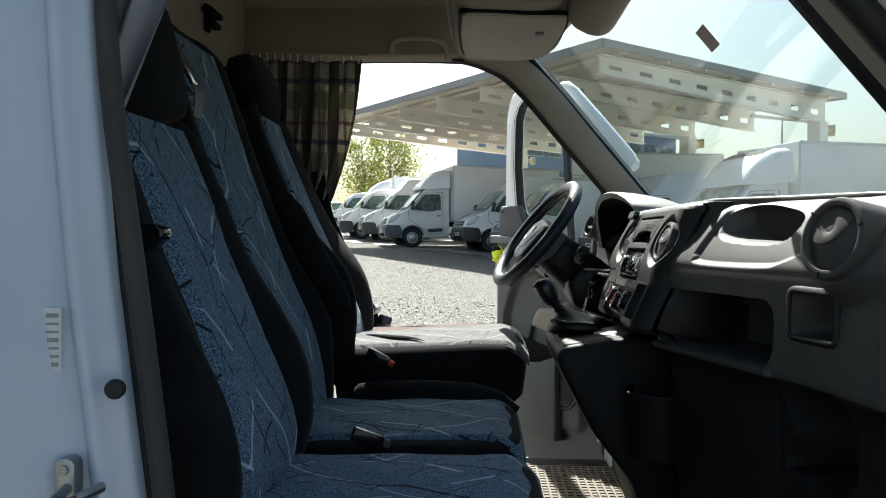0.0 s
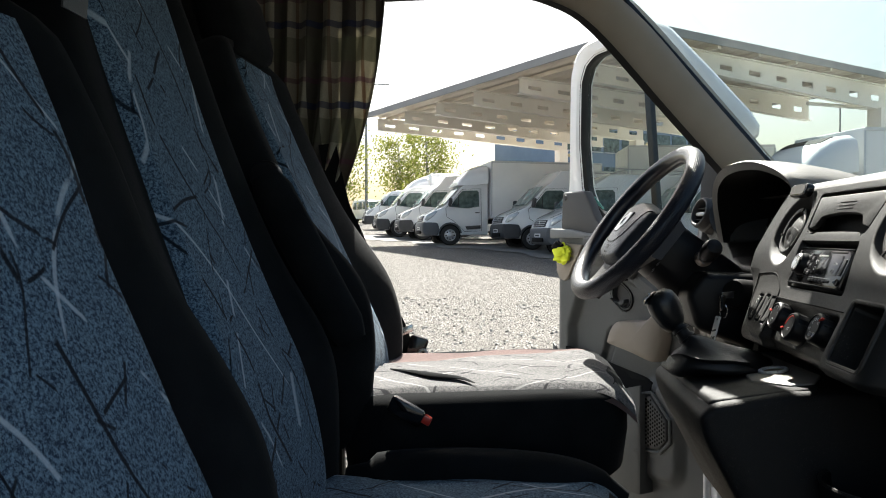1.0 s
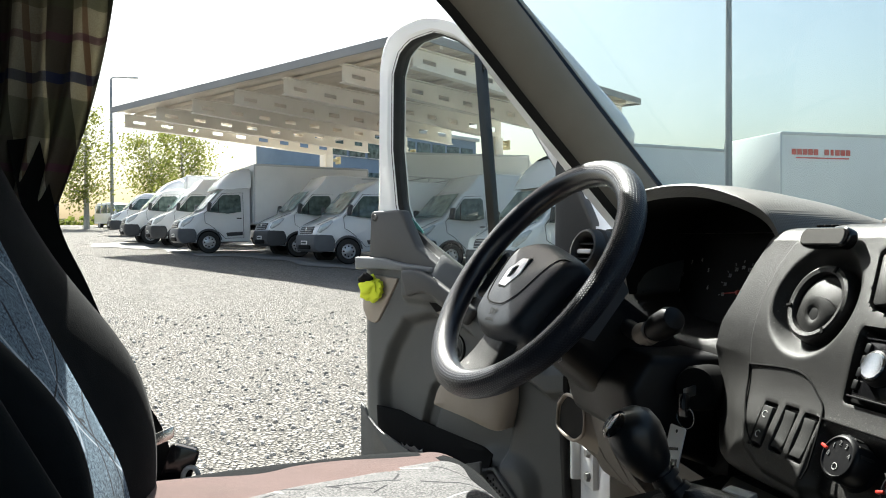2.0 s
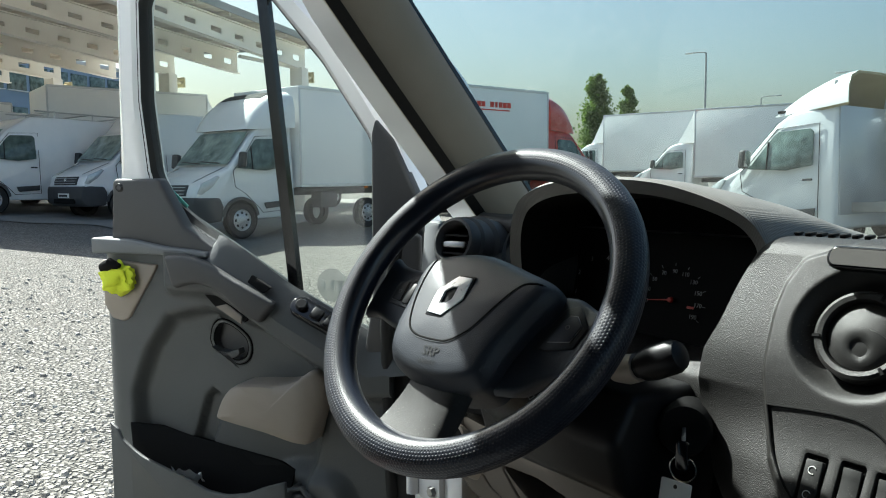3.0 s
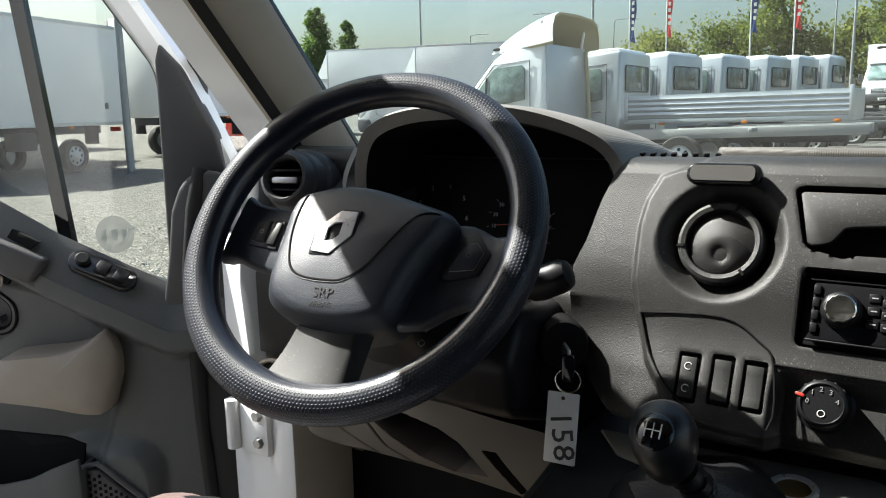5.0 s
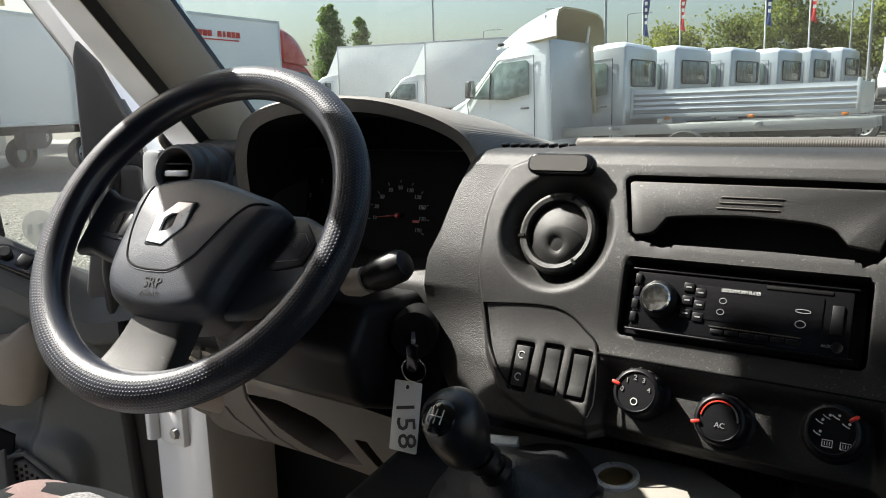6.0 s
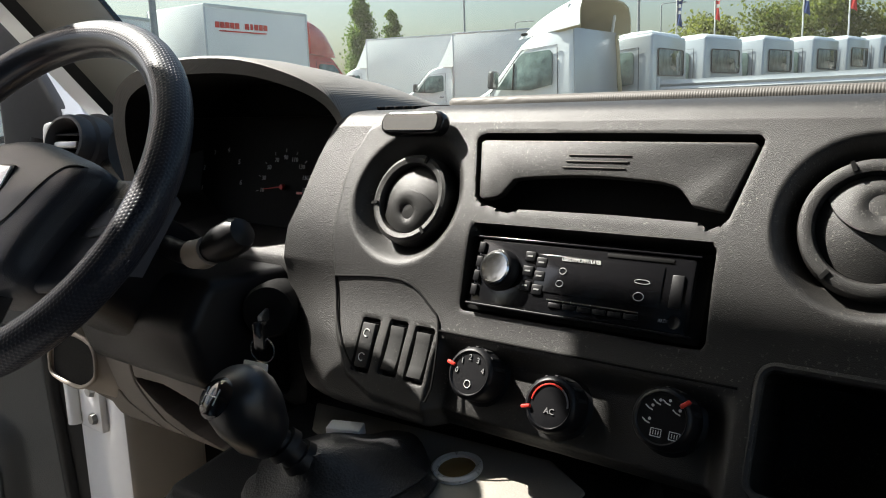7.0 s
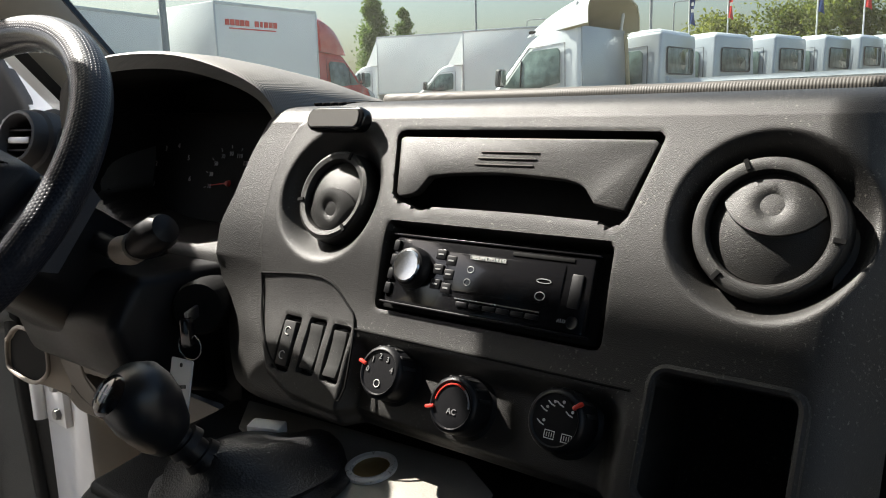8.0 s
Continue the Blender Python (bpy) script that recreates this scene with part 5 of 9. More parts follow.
# ---------------------------------------------------------------- car radio
rad = thing("car_radio", "black single-slot car radio with silver volume knob", "radio", (0.44, 1.937, 1.34))
RF = frame_of(Vector((face_x(1.371), 1.937, 1.371)) + N_IN * 0.006, -N_IN)
def rbox(bm, u, v, w, su, sv, sw, bev=0.0008):
    return add_box(bm, RF @ Vector((u, v, w)), (su, sv, sw), rot=RF.to_3x3(), bev=bev)
part("body", rbox(B(), 0, 0, -0.012, 0.200, 0.066, 0.02, 0.002), M["deep"], rad)
part("face", rbox(B(), 0, 0, 0.0, 0.184, 0.056, 0.012, 0.003), M["gloss"], rad)
part("display", rbox(B(), 0.018, 0.004, 0.0063, 0.104, 0.030, 0.0012), M["gloss"], rad)
part("disc_slot", rbox(B(), 0.050, 0.0235, 0.0063, 0.052, 0.003, 0.001), M["deep"], rad)
part("usb_cover", rbox(B(), 0.081, 0.002, 0.0066, 0.009, 0.024, 0.002), M["black"], rad)
part("top_trim", rbox(B(), 0, 0.0285, 0.004, 0.190, 0.0018, 0.006), M["gloss"], rad)
part("bottom_trim", rbox(B(), 0.0, -0.0285, 0.004, 0.190, 0.0018, 0.006), M["black"], rad)
kb = RF @ Matrix.Translation((-0.067, 0.002, 0.006))
bm = B()
add_lathe(bm, [(0.0175, 0), (0.0172, 0.003), (0.0160, 0.0045), (0.0150, 0.0085), (0.0135, 0.0095)], kb, 40)
kn = part("volume_knob", bm, M["black"], rad)
bm = B()
add_lathe(bm, [(0.0135, 0.0095), (0.0122, 0.0108), (0, 0.0094)], kb, 14)
part("cap", bm, M["chrome"], kn, "brushed silver cap")
for i in range(4):
    part("button", rbox(B(), -0.0885, 0.019 - i * 0.012, 0.0066, 0.006, 0.009, 0.003), M["black"], rad)
for u, v in ((-0.041, 0.016), (-0.041, 0.004), (-0.041, -0.008), (-0.030, 0.012), (-0.030, 0.001), (-0.030, -0.010)):
    b = part("button", rbox(B(), u, v, 0.0066, 0.0095, 0.008, 0.002), M["black"], rad)
    part("mark", rbox(B(), u, v, 0.0078, 0.005, 0.0012, 0.0004, 0), M["print_dim"], b)
for i in range(6):
    part("preset_button", rbox(B(), -0.012 + i * 0.0125, -0.0205, 0.0066, 0.011, 0.004, 0.002), M["black"], rad)
part("chrome_line", rbox(B(), 0.018, -0.0165, 0.0066, 0.075, 0.0009, 0.001, 0), M["chrome"], rad)
writing("print", "USB/SD/MMC/MP3 PLAYER", 0.0040, RF @ Matrix.Translation((0.004, 0.0165, 0.0072)) @ Matrix.Diagonal((0.72, 1.1, 1, 1)), M["print"], rad)
writing("print", "AUX", 0.0036, RF @ Matrix.Translation((0.075, -0.020, 0.0072)), M["print_dim"], rad)
for u, v, su, sv in ((-0.010, 0.007, 0.006, 0.005), (-0.011, -0.003, 0.006, 0.005), (0.055, 0.006, 0.012, 0.003), (0.054, -0.005, 0.008, 0.006)):
    bm = B()
    add_tube(bm, [RF @ Vector((u + su / 2 * math.cos(a), v + sv / 2 * math.sin(a), 0.0072)) for a in steps(0, 6.28, 14)], 0.00035, 5)
    part("pictogram", bm, M["print_dim"], rad)
bm = B()
add_lathe(bm, [(0, 0.001), (0.003, 0.001), (0.0045, 0.002), (0.0045, 0)], RF @ Matrix.Translation((0.083, -0.020, 0.006)), 16)
part("aux_socket", bm, M["black"], rad)

# ---------------------------------------------------------------- steering wheel and column
AW, YW = radians(37.1), radians(11.0)
WN = Vector((-math.cos(AW) * math.cos(YW), -math.cos(AW) * math.sin(YW), math.sin(AW)))
WU = Vector((-math.sin(YW), math.cos(YW), 0))
WC = Vector((0.250, 2.419, 1.4435))
WV = WU.cross(WN)
W = Matrix((-WU, WV, WN)).transposed().to_4x4()
W.translation = WC
W = W @ Matrix.Rotation(radians(-6), 4, "Z")
whl = thing("steering_wheel", "black leather three-spoke steering wheel", "steering wheel", tuple(WC))
R0 = 0.1766
bm = B()
uv = bm.loops.layers.uv.new("rim")
grid = []
for i in range(121):
    a = 2 * math.pi * i / 120
    fat = 0.0184 + 0.0012 * math.exp(-((math.degrees(a) - 194) / 30) ** 2)
    grid.append([bm.verts.new(W @ Vector(((R0 - fat * math.cos(c)) * math.sin(a), (R0 - fat * math.cos(c)) * math.cos(a), fat * math.sin(c)))) for c in [2 * math.pi * k / 24 for k in range(24)]] if i < 120 else grid[0])
for i in range(120):
    for k in range(24):
        k2 = (k + 1) % 24
        f = bm.faces.new((grid[i][k], grid[i + 1][k], grid[i + 1][k2], grid[i][k2]))
        for lp, (u, v) in zip(f.loops, ((i, k), (i + 1, k), (i + 1, k + 1), (i, k + 1))):
            lp[uv].uv = (u / 120, v / 24)
rim = part("rim", bm, M["leather"], whl, "perforated leather rim with stitching")
for a in (180 + 14,):
    bm = B()
    d = Vector((math.sin(radians(a)), math.cos(radians(a)), 0))
    pts = []
    for k in range(15):
        ph = radians(-40 + k * 19)
        pts.append(W @ (d * (R0 - 0.0176 * math.cos(ph)) + Vector((0, 0, 0.0176 * math.sin(ph)))))
    add_tube(bm, pts, 0.0006, 5)
    part("seam", bm, M["print_dim"], rim)
# stitches along the inner side
bm = B()
for k in range(56):
    a = radians(-150 + k * 5.4)
    d, d2 = Vector((math.sin(a), math.cos(a), 0)), Vector((math.sin(a + 0.03), math.cos(a + 0.03), 0))
    add_tube(bm, [W @ (d * (R0 - 0.0174) + Vector((0, 0, 0.003))), W @ (d2 * (R0 - 0.0176) + Vector((0, 0, -0.003)))], 0.0006, 4)
part("stitching", bm, M["print_dim"], rim)

# airbag pad: domed shield
PAD = [(-0.088, 0.012), (-0.081, 0.034), (-0.046, 0.049), (-0.006, 0.054), (0.052, 0.045), (0.094, 0.035), (0.098, 0.017), (0.086, -0.012), (0.076, -0.047), (0.071, -0.077), (0.059, -0.091), (0.027, -0.102), (-0.014, -0.104), (-0.047, -0.098), (-0.070, -0.085), (-0.080, -0.061), (-0.084, -0.022)]
PC = Vector((0.0, -0.025, 0))
edge_pts = smoothed([(x, y, 0) for x, y in PAD + PAD[:1]], 6)[:-1]


def dome(x, y):
    """Height of the cover over the wheel's plane."""
    v = Vector((x, y, 0)) - PC
    a = math.atan2(v.y, v.x)
    best = min(edge_pts, key=lambda p: abs(math.remainder(math.atan2(p.y - PC.y, p.x - PC.x) - a, 2 * math.pi)))
    r = v.length / (best - PC).length
    return 0.017 - 0.010 * r ** 2 - 0.014 * max(0, r - 0.84) ** 1.5 / 0.064


bm = B()
rings = []
for f in (0.02, 0.2, 0.4, 0.55, 0.7, 0.8, 0.87, 0.92, 0.96, 0.985, 1.0):
    rings.append([W @ Vector((PC.x + (p.x - PC.x) * f, PC.y + (p.y - PC.y) * f, 0.017 - 0.010 * f ** 2 - 0.014 * max(0, f - 0.84) ** 1.5 / 0.064)) for p in edge_pts])
rings.append([W @ Vector((PC.x + (p.x - PC.x) * 1.005, PC.y + (p.y - PC.y) * 1.005, -0.016)) for p in edge_pts])
rings.append([W @ Vector((PC.x + (p.x - PC.x) * 0.98, PC.y + (p.y - PC.y) * 0.98, -0.05)) for p in edge_pts])
add_loft(bm, rings)
hub = part("airbag_cover", bm, M["hub"], whl, "grained airbag cover", smooth=60)
# moulded line across the cover
bm = B()
line = smoothed([(-0.066, 0.030, 0), (-0.066, 0.0, 0), (-0.061, -0.026, 0), (-0.048, -0.052, 0), (-0.030, -0.061, 0), (0.0, -0.0605, 0), (0.017, -0.056, 0), (0.034, -0.040, 0), (0.052, -0.004, 0), (0.067, 0.022, 0), (0.085, 0.029, 0)], 8)
add_tube(bm, [W @ Vector((p.x, p.y, dome(p.x, p.y) - 0.0001)) for p in line], 0.0013, 6)
ml = part("moulded_line", bm, M["deep"], hub)
bm = B()
add_tube(bm, [W @ Vector((p.x * 1.022, p.y * 1.03, dome(p.x * 1.022, p.y * 1.03) - 0.0002)) for p in line], 0.0009, 6)
part("lip", bm, M["hub"], ml)
# emblem: a plain diamond
EM = W @ Matrix.Translation((-0.0125, -0.010, 0.0160))
outer = [(0.0185, 0.0235), (0.0205, -0.002), (0.004, -0.0245), (-0.0165, -0.0245), (-0.0185, 0.001), (0.000, 0.0225)]
inner_ = [(0.0075, 0.0105), (0.0085, -0.0045), (0.003, -0.0105), (-0.0060, -0.0125), (-0.0068, 0.0025), (-0.001, 0.0085)]
bm = B()
vo = [[bm.verts.new(EM @ Vector((x, y, h))) for x, y in ring] for ring, h in ((outer, -0.002), (outer, 0.0022), (inner_, 0.0034), (inner_, -0.001))]
for a, b in zip(vo, vo[1:]):
    for i in range(6):
        j = (i + 1) % 6
        bm.faces.new((a[i], a[j], b[j], b[i]))
part("emblem", bm, M["badge"], hub, "bright metal lozenge badge", smooth=0)
bm = B()
add_prism(bm, [(x * 1.14, y * 1.12) for x, y in outer], lambda u, v, w: EM @ Vector((u, v, w)), -0.002, 0.0008, 0.0006)
part("emblem_seat", bm, M["black"], hub)
for txt, size, dy in (("SRP", 0.0145, 0.0065), ("AIRBAG", 0.0070, -0.0045)):
    ob = writing("print", txt, size, Matrix.Translation((0.0, -0.080 + dy, 0)) @ Matrix.Rotation(radians(6), 4, "Z"), M["ink"], None, 0.0002)
    for vt in ob.data.vertices:
        vt.co = W @ Vector((vt.co.x, vt.co.y, dome(vt.co.x, vt.co.y) + 0.0004 + max(0.0, vt.co.z)))
    ob.parent = hub
# spokes with their switch pads
SPOKES = {1: ([(0.070, 0.034), (0.112, 0.038), (0.136, 0.029), (0.163, 0.036)], [(0.070, -0.084), (0.091, -0.077), (0.108, -0.060), (0.132, -0.045), (0.163, -0.050)]),
          -1: ([(0.070, 0.030), (0.107, 0.026), (0.148, 0.027), (0.163, 0.034)], [(0.070, -0.057), (0.094, -0.053), (0.121, -0.050), (0.148, -0.044), (0.163, -0.050)])}
PADS = {1: ([(0.094, -0.027), (0.093, -0.012), (0.106, 0.022), (0.120, 0.027), (0.139, 0.007), (0.133, -0.017), (0.105, -0.027)], [(0.104, -0.018), (0.109, 0.004), (0.115, 0.014), (0.123, 0.015), (0.132, 0.006), (0.127, -0.012)]),
        -1: ([(-0.136, -0.026), (-0.135, 0.003), (-0.112, 0.011), (-0.101, 0.008), (-0.098, -0.027)], [(-0.131, -0.021), (-0.130, 0.000), (-0.117, 0.005), (-0.115, -0.021)])}
for sgn in (-1, 1):
    bm = B()
    rows = []
    for s in steps(0, 1, 14):
        q = 0.070 + 0.093 * s
        hi, lo = curve_at(SPOKES[sgn][0], q), curve_at(SPOKES[sgn][1], q)
        z0 = -0.018 - 0.003 * math.sin(s * math.pi)
        rows.append([W @ Vector((sgn * q, yy, zz)) for yy, zz in ((hi, z0 - 0.008), (hi - 0.002, z0 - 0.003), (hi - 0.007, z0), (hi * 0.5 + lo * 0.5, z0 + 0.001), (lo + 0.007, z0), (lo + 0.002, z0 - 0.003), (lo, z0 - 0.008), (lo + 0.006, z0 - 0.024), (hi - 0.006, z0 - 0.024))])
    add_loft(bm, rows)
    sp = part("spoke", bm, M["hub"], whl)
    outline, key_ = PADS[sgn]
    bm = B()
    add_prism(bm, outline, lambda u, v, w: W @ Vector((u, v, w)), -0.024, -0.0176, 0.0016)
    bt = part("button_pod", bm, M["hub_dark"], sp, "grained switch pad on the spoke")
    bm = B()
    add_prism(bm, key_, lambda u, v, w: W @ Vector((u, v, w)), -0.019, -0.0158, 0.0010)
    part("button", bm, M["hub" if sgn > 0 else "black"], bt)
    bm = B()
    add_tube(bm, [W @ Vector((u, v, -0.0172)) for u, v in key_], 0.0006, 6, closed=True)
    part("button_edge", bm, M["steel"], bt, "thin bright edge round the button")
    if sgn < 0:
        bm = B()
        add_box(bm, W @ Vector((-0.107, -0.009, -0.0172)), (0.010, 0.027, 0.003), rot=W.to_3x3(), bev=0.001)
        part("button", bm, M["black"], bt)
    cu, cv = sum(u for u, v in key_) / len(key_), sum(v for u, v in key_) / len(key_)
    bm = B()
    add_tube(bm, [W @ Vector((cu + 0.0022 * math.cos(a), cv + 0.0022 * math.sin(a), -0.0156)) for a in steps(0, 6.28, 12)], 0.0003, 5)
    part("symbol", bm, M["print_dim"], bt)
bm = B()
rows = []
for s in steps(0, 1, 8):
    y = -0.085 - 0.088 * s
    w = 0.034 + 0.012 * s * s
    z0 = -0.006 - 0.004 * math.sin(s * math.pi)
    rows.append([W @ Vector((xx + 0.003 - 0.010 * s, y, zz)) for xx, zz in ((-w, z0 - 0.012), (-w + 0.006, z0 - 0.001), (0, z0 + 0.002), (w, z0 + 0.001), (w + 0.009, z0 - 0.004), (w + 0.014, z0 - 0.014), (w, z0 - 0.024), (-w + 0.008, z0 - 0.022))])
add_loft(bm, rows)
part("spoke", bm, M["dash"], whl, "lower spoke of grained plastic")

col = thing("steering_column", "black steering column shroud with stalks", "steering column", (0.36, 2.42, 1.38))
bm = B()
rows = []
for s, w_, h_ in ((-0.035, 0.055, 0.05), (-0.05, 0.068, 0.062), (-0.12, 0.072, 0.066), (-0.20, 0.075, 0.07), (-0.27, 0.078, 0.07)):
    rows.append([W @ Vector((x * w_, y * h_ - 0.012, s)) for x, y in [(math.copysign(abs(math.cos(a)) ** 0.6, math.cos(a)), math.copysign(abs(math.sin(a)) ** 0.6, math.sin(a))) for a in [2 * math.pi * k / 28 for k in range(28)]]])
add_loft(bm, rows)
part("shroud", bm, M["black"], col)
def stalk(name, pts, r, tip):
    bm = B()
    add_tube(bm, smoothed(pts, 5), r, 12)
    st = part(name, bm, M["black"], col)
    bm = B()
    add_tube(bm, tip[0], tip[1], 14)
    part("tip", bm, M["black"], st)
    return st
st = stalk("wiper_stalk", [(0.372, 2.385, 1.374), (0.368, 2.34, 1.369), (0.364, 2.305, 1.371), (0.366, 2.278, 1.381)], 0.0115, ([(0.3655, 2.284, 1.378), (0.367, 2.272, 1.384), (0.369, 2.250, 1.394), (0.3695, 2.243, 1.397), (0.370, 2.240, 1.3985)], [0.0150, 0.0180, 0.0175, 0.0140, 0.006]))
bm = B()
add_tube(bm, [(0.3655, 2.318, 1.3695), (0.3645, 2.300, 1.372), (0.365, 2.290, 1.376)], [0.0145, 0.0155, 0.015], 14)
part("collar", bm, M["beige"], st, "pale collar")
stalk("light_stalk", [(0.345, 2.46, 1.392), (0.352, 2.51, 1.393), (0.36, 2.56, 1.395), (0.366, 2.60, 1.396)], 0.009, ([(0.362, 2.575, 1.395), (0.368, 2.60, 1.396), (0.369, 2.61, 1.396)], [0.013, 0.014, 0.009]))
bm = B()
add_lathe(bm, [(0.030, -0.10), (0.028, -0.012), (0.025, -0.006), (0.018, -0.004), (0.0, -0.010)], frame_of((0.405, 2.262, 1.308), (-0.75, -0.55, 0.1)), 28)
part("ignition_lock", bm, M["deep"], col)
bm = B()
add_prism(bm, [(0.36, 1.345), (0.33, 1.30), (0.35, 1.235), (0.47, 1.19), (0.50, 1.34)], lambda u, v, w: Vector((u, w, v)), 2.292, 2.52, 0.014, 3)
part("lower_shroud", bm, M["black"], col)
for i in range(3):
    bm = B()
    c = W @ Vector((0.075, -0.045 - 0.016 * i, -0.07))
    add_tube(bm, [c + 0.004 * (WV * y + WU * x) for x, y in ((-1, 0), (0, 1), (1, 0), (0, -1), (-1, 0))], 0.0005, 4)
    part("symbol", bm, M["print_dim"], col)

key = thing("ignition_key", "ignition key with a ring and white paper tag", "key", (0.36, 2.25, 1.29))
bm = B()
add_box(bm, (0.398, 2.258, 1.305), (0.03, 0.004, 0.012), rot=(0, 0, 36), bev=0.001)
part("blade", bm, M["steel"], key)
bm = B()
add_prism(bm, rounded_rect(0.012, 0.030, 0.004), lambda u, v, w: Vector((0.386, 2.250, 1.291)) + Vector((0.3 * u, -u, v)) + Vector((-1, -0.3, 0)) * w, -0.004, 0.004, 0.0012)
part("bow", bm, M["gloss"], key)
bm = B()
add_tube(bm, [(0.388 - 0.3 * 0.013 * math.cos(a), 2.251 + 0.013 * math.cos(a), 1.276 + 0.013 * math.sin(a)) for a in [2 * math.pi * k / 24 for k in range(24)]], 0.0009, 6, closed=True)
part("ring", bm, M["chrome"], key)
TG = frame_of((0.370, 2.250, 1.230), (-0.93, 0.02, 0.25), (0.26, 0.05, 1))
bm = B()
add_prism(bm, rounded_rect(0.036, 0.074, 0.002), lambda u, v, w: TG @ Vector((u, v, w)), -0.0008, 0.0008, 0.0002)
tg = part("tag", bm, M["paper"], key, "white tag with a handwritten number")
writing("number", "158", 0.035, TG @ Matrix.Translation((0.001, -0.008, 0.0012)) @ Matrix.Rotation(radians(-80), 4, "Z"), M["ink"], tg)
bm = B()
add_lathe(bm, [(0, 0.0012), (0.0022, 0.0012), (0.0022, 0.0)], TG @ Matrix.Translation((0, 0.031, 0)), 12)
part("hole", bm, M["ink"], tg)

# ---------------------------------------------------------------- gear console
con = thing("gear_console", "dark gear lever console rising from the floor", "console", (0.45, 2.07, 0.62))
bm = B()
add_prism(bm, [(0.262, 1.163), (0.285, 1.178), (0.385, 1.196), (0.44, 1.20), (0.62, 1.20), (0.66, 0.66), (0.52, 0.62), (0.44, 0.86), (0.35, 0.975), (0.272, 1.125)], lambda u, v, w: Vector((u, w, v)), 1.885, 2.265, 0.012, 3)
part("body", bm, M["dash_dark"], con)
bm = B()
add_prism(bm, [(0.280, 1.905), (0.275, 2.255), (0.44, 2.255), (0.455, 1.965), (0.43, 1.90)], lambda u, v, w: Vector((u, v, w + 0.15 * (u - 0.40))), 1.180, 1.199, 0.006, 3)
part("boot_base", bm, M["dash_dark"], con)
bm = B()
add_prism(bm, [(0.398, 1.925), (0.362, 1.985), (0.372, 2.09), (0.40, 2.20), (0.44, 2.235), (0.455, 1.965), (0.43, 1.92)], lambda u, v, w: Vector((u, v, w + 0.15 * (u - 0.40))), 1.190, 1.202, 0.003, 2)
part("top_plate", bm, M["plate_pale"], con, "pale plate beside the boot")
bm = B()
add_lathe(bm, [(0.016, 0.0), (0.0225, 0.001), (0.0225, 0.004), (0.020, 0.0055), (0.0165, 0.0045), (0.016, -0.03), (0, -0.03)], frame_of((0.408, 2.030, 1.202), (-0.14, 0, 1)), 32)
sk0 = part("socket", bm, M["badge"], con, "round metal ringed socket")
bm = B()
add_lathe(bm, [(0, 0.0), (0.0155, 0.0)], frame_of((0.4085, 2.030, 1.204), (-0.14, 0, 1)), 24)
part("well", bm, M["brass"], sk0)
bm = B()
add_box(bm, (0.392, 2.145, 1.2155), (0.016, 0.034, 0.012), rot=(0, -8, 20), bev=0.002)
part("clip", bm, M["paper"], con, "white plastic clip")
gl = thing("gear_lever", "black gear lever with a leather boot", "gear lever", (0.33, 2.106, 1.20))
boot = []
for s, rr in ((0, 0.070), (0.08, 0.079), (0.2, 0.077), (0.34, 0.066), (0.46, 0.068), (0.58, 0.050), (0.70, 0.040), (0.80, 0.030), (0.90, 0.020), (1.0, 0.013)):
    c = Vector((0.345, 2.105, 1.192)).lerp(Vector((0.297, 2.083, 1.252)), s) + Vector((0.012, -0.004, 0.0)) * math.sin(s * math.pi)
    boot.append([c + Vector((rr * (1.10 - 0.10 * s) * math.cos(a), rr * math.sin(a), 0.006 * math.sin(3 * a + s * 5) * (1 - s) + 0.005 * math.sin(5 * a + 6 * s) * (1 - s))) for a in [2 * math.pi * k / 40 for k in range(40)]])
part("boot", add_loft(B(), boot), M["boot"], gl, "creased black leather boot", smooth=75)
bm = B()
add_tube(bm, [(0.306, 2.076, 1.220), (0.270, 2.101, 1.270)], [0.013, 0.0105], 16)
for s in (0.2, 0.5, 0.8):
    c = Vector((0.303, 2.078, 1.225)).lerp(Vector((0.274, 2.098, 1.265)), s)
    add_tube(bm, [c, c + Vector((-0.0035, 0.002, 0.005))], [0.0155, 0.014], 16)
part("stick", bm, M["black"], gl)
GK = frame_of((0.2585, 2.106, 1.288), (-0.45, 0, 0.89), (1, 0, 0))
bm = B()
add_lathe(bm, [(0.010, -0.036), (0.014, -0.033), (0.022, -0.019), (0.0268, 0.002), (0.0270, 0.016), (0.0235, 0.029), (0.0145, 0.037), (0, 0.039)], GK, 36)
kb_ = part("knob", bm, M["knob"], gl, "smooth black egg-shaped knob")
bm = B()
add_lathe(bm, [(0.0155, 0.0365), (0.013, 0.0392), (0.006, 0.0410), (0, 0.0414)], GK @ Matrix.Rotation(radians(25), 4, "X"), 28)
part("inlay", bm, M["gloss"], kb_)
bm = B()
GI = GK @ Matrix.Rotation(radians(25), 4, "X")
for x in (-0.006, 0, 0.006):
    add_tube(bm, [GI @ Vector((x, -0.006, 0.0412)), GI @ Vector((x, 0.006, 0.0412))], 0.0006, 4)
add_tube(bm, [GI @ Vector((-0.006, 0, 0.0414)), GI @ Vector((0.006, 0, 0.0414))], 0.0006, 4)
part("shift_pattern", bm, M["print"], kb_)

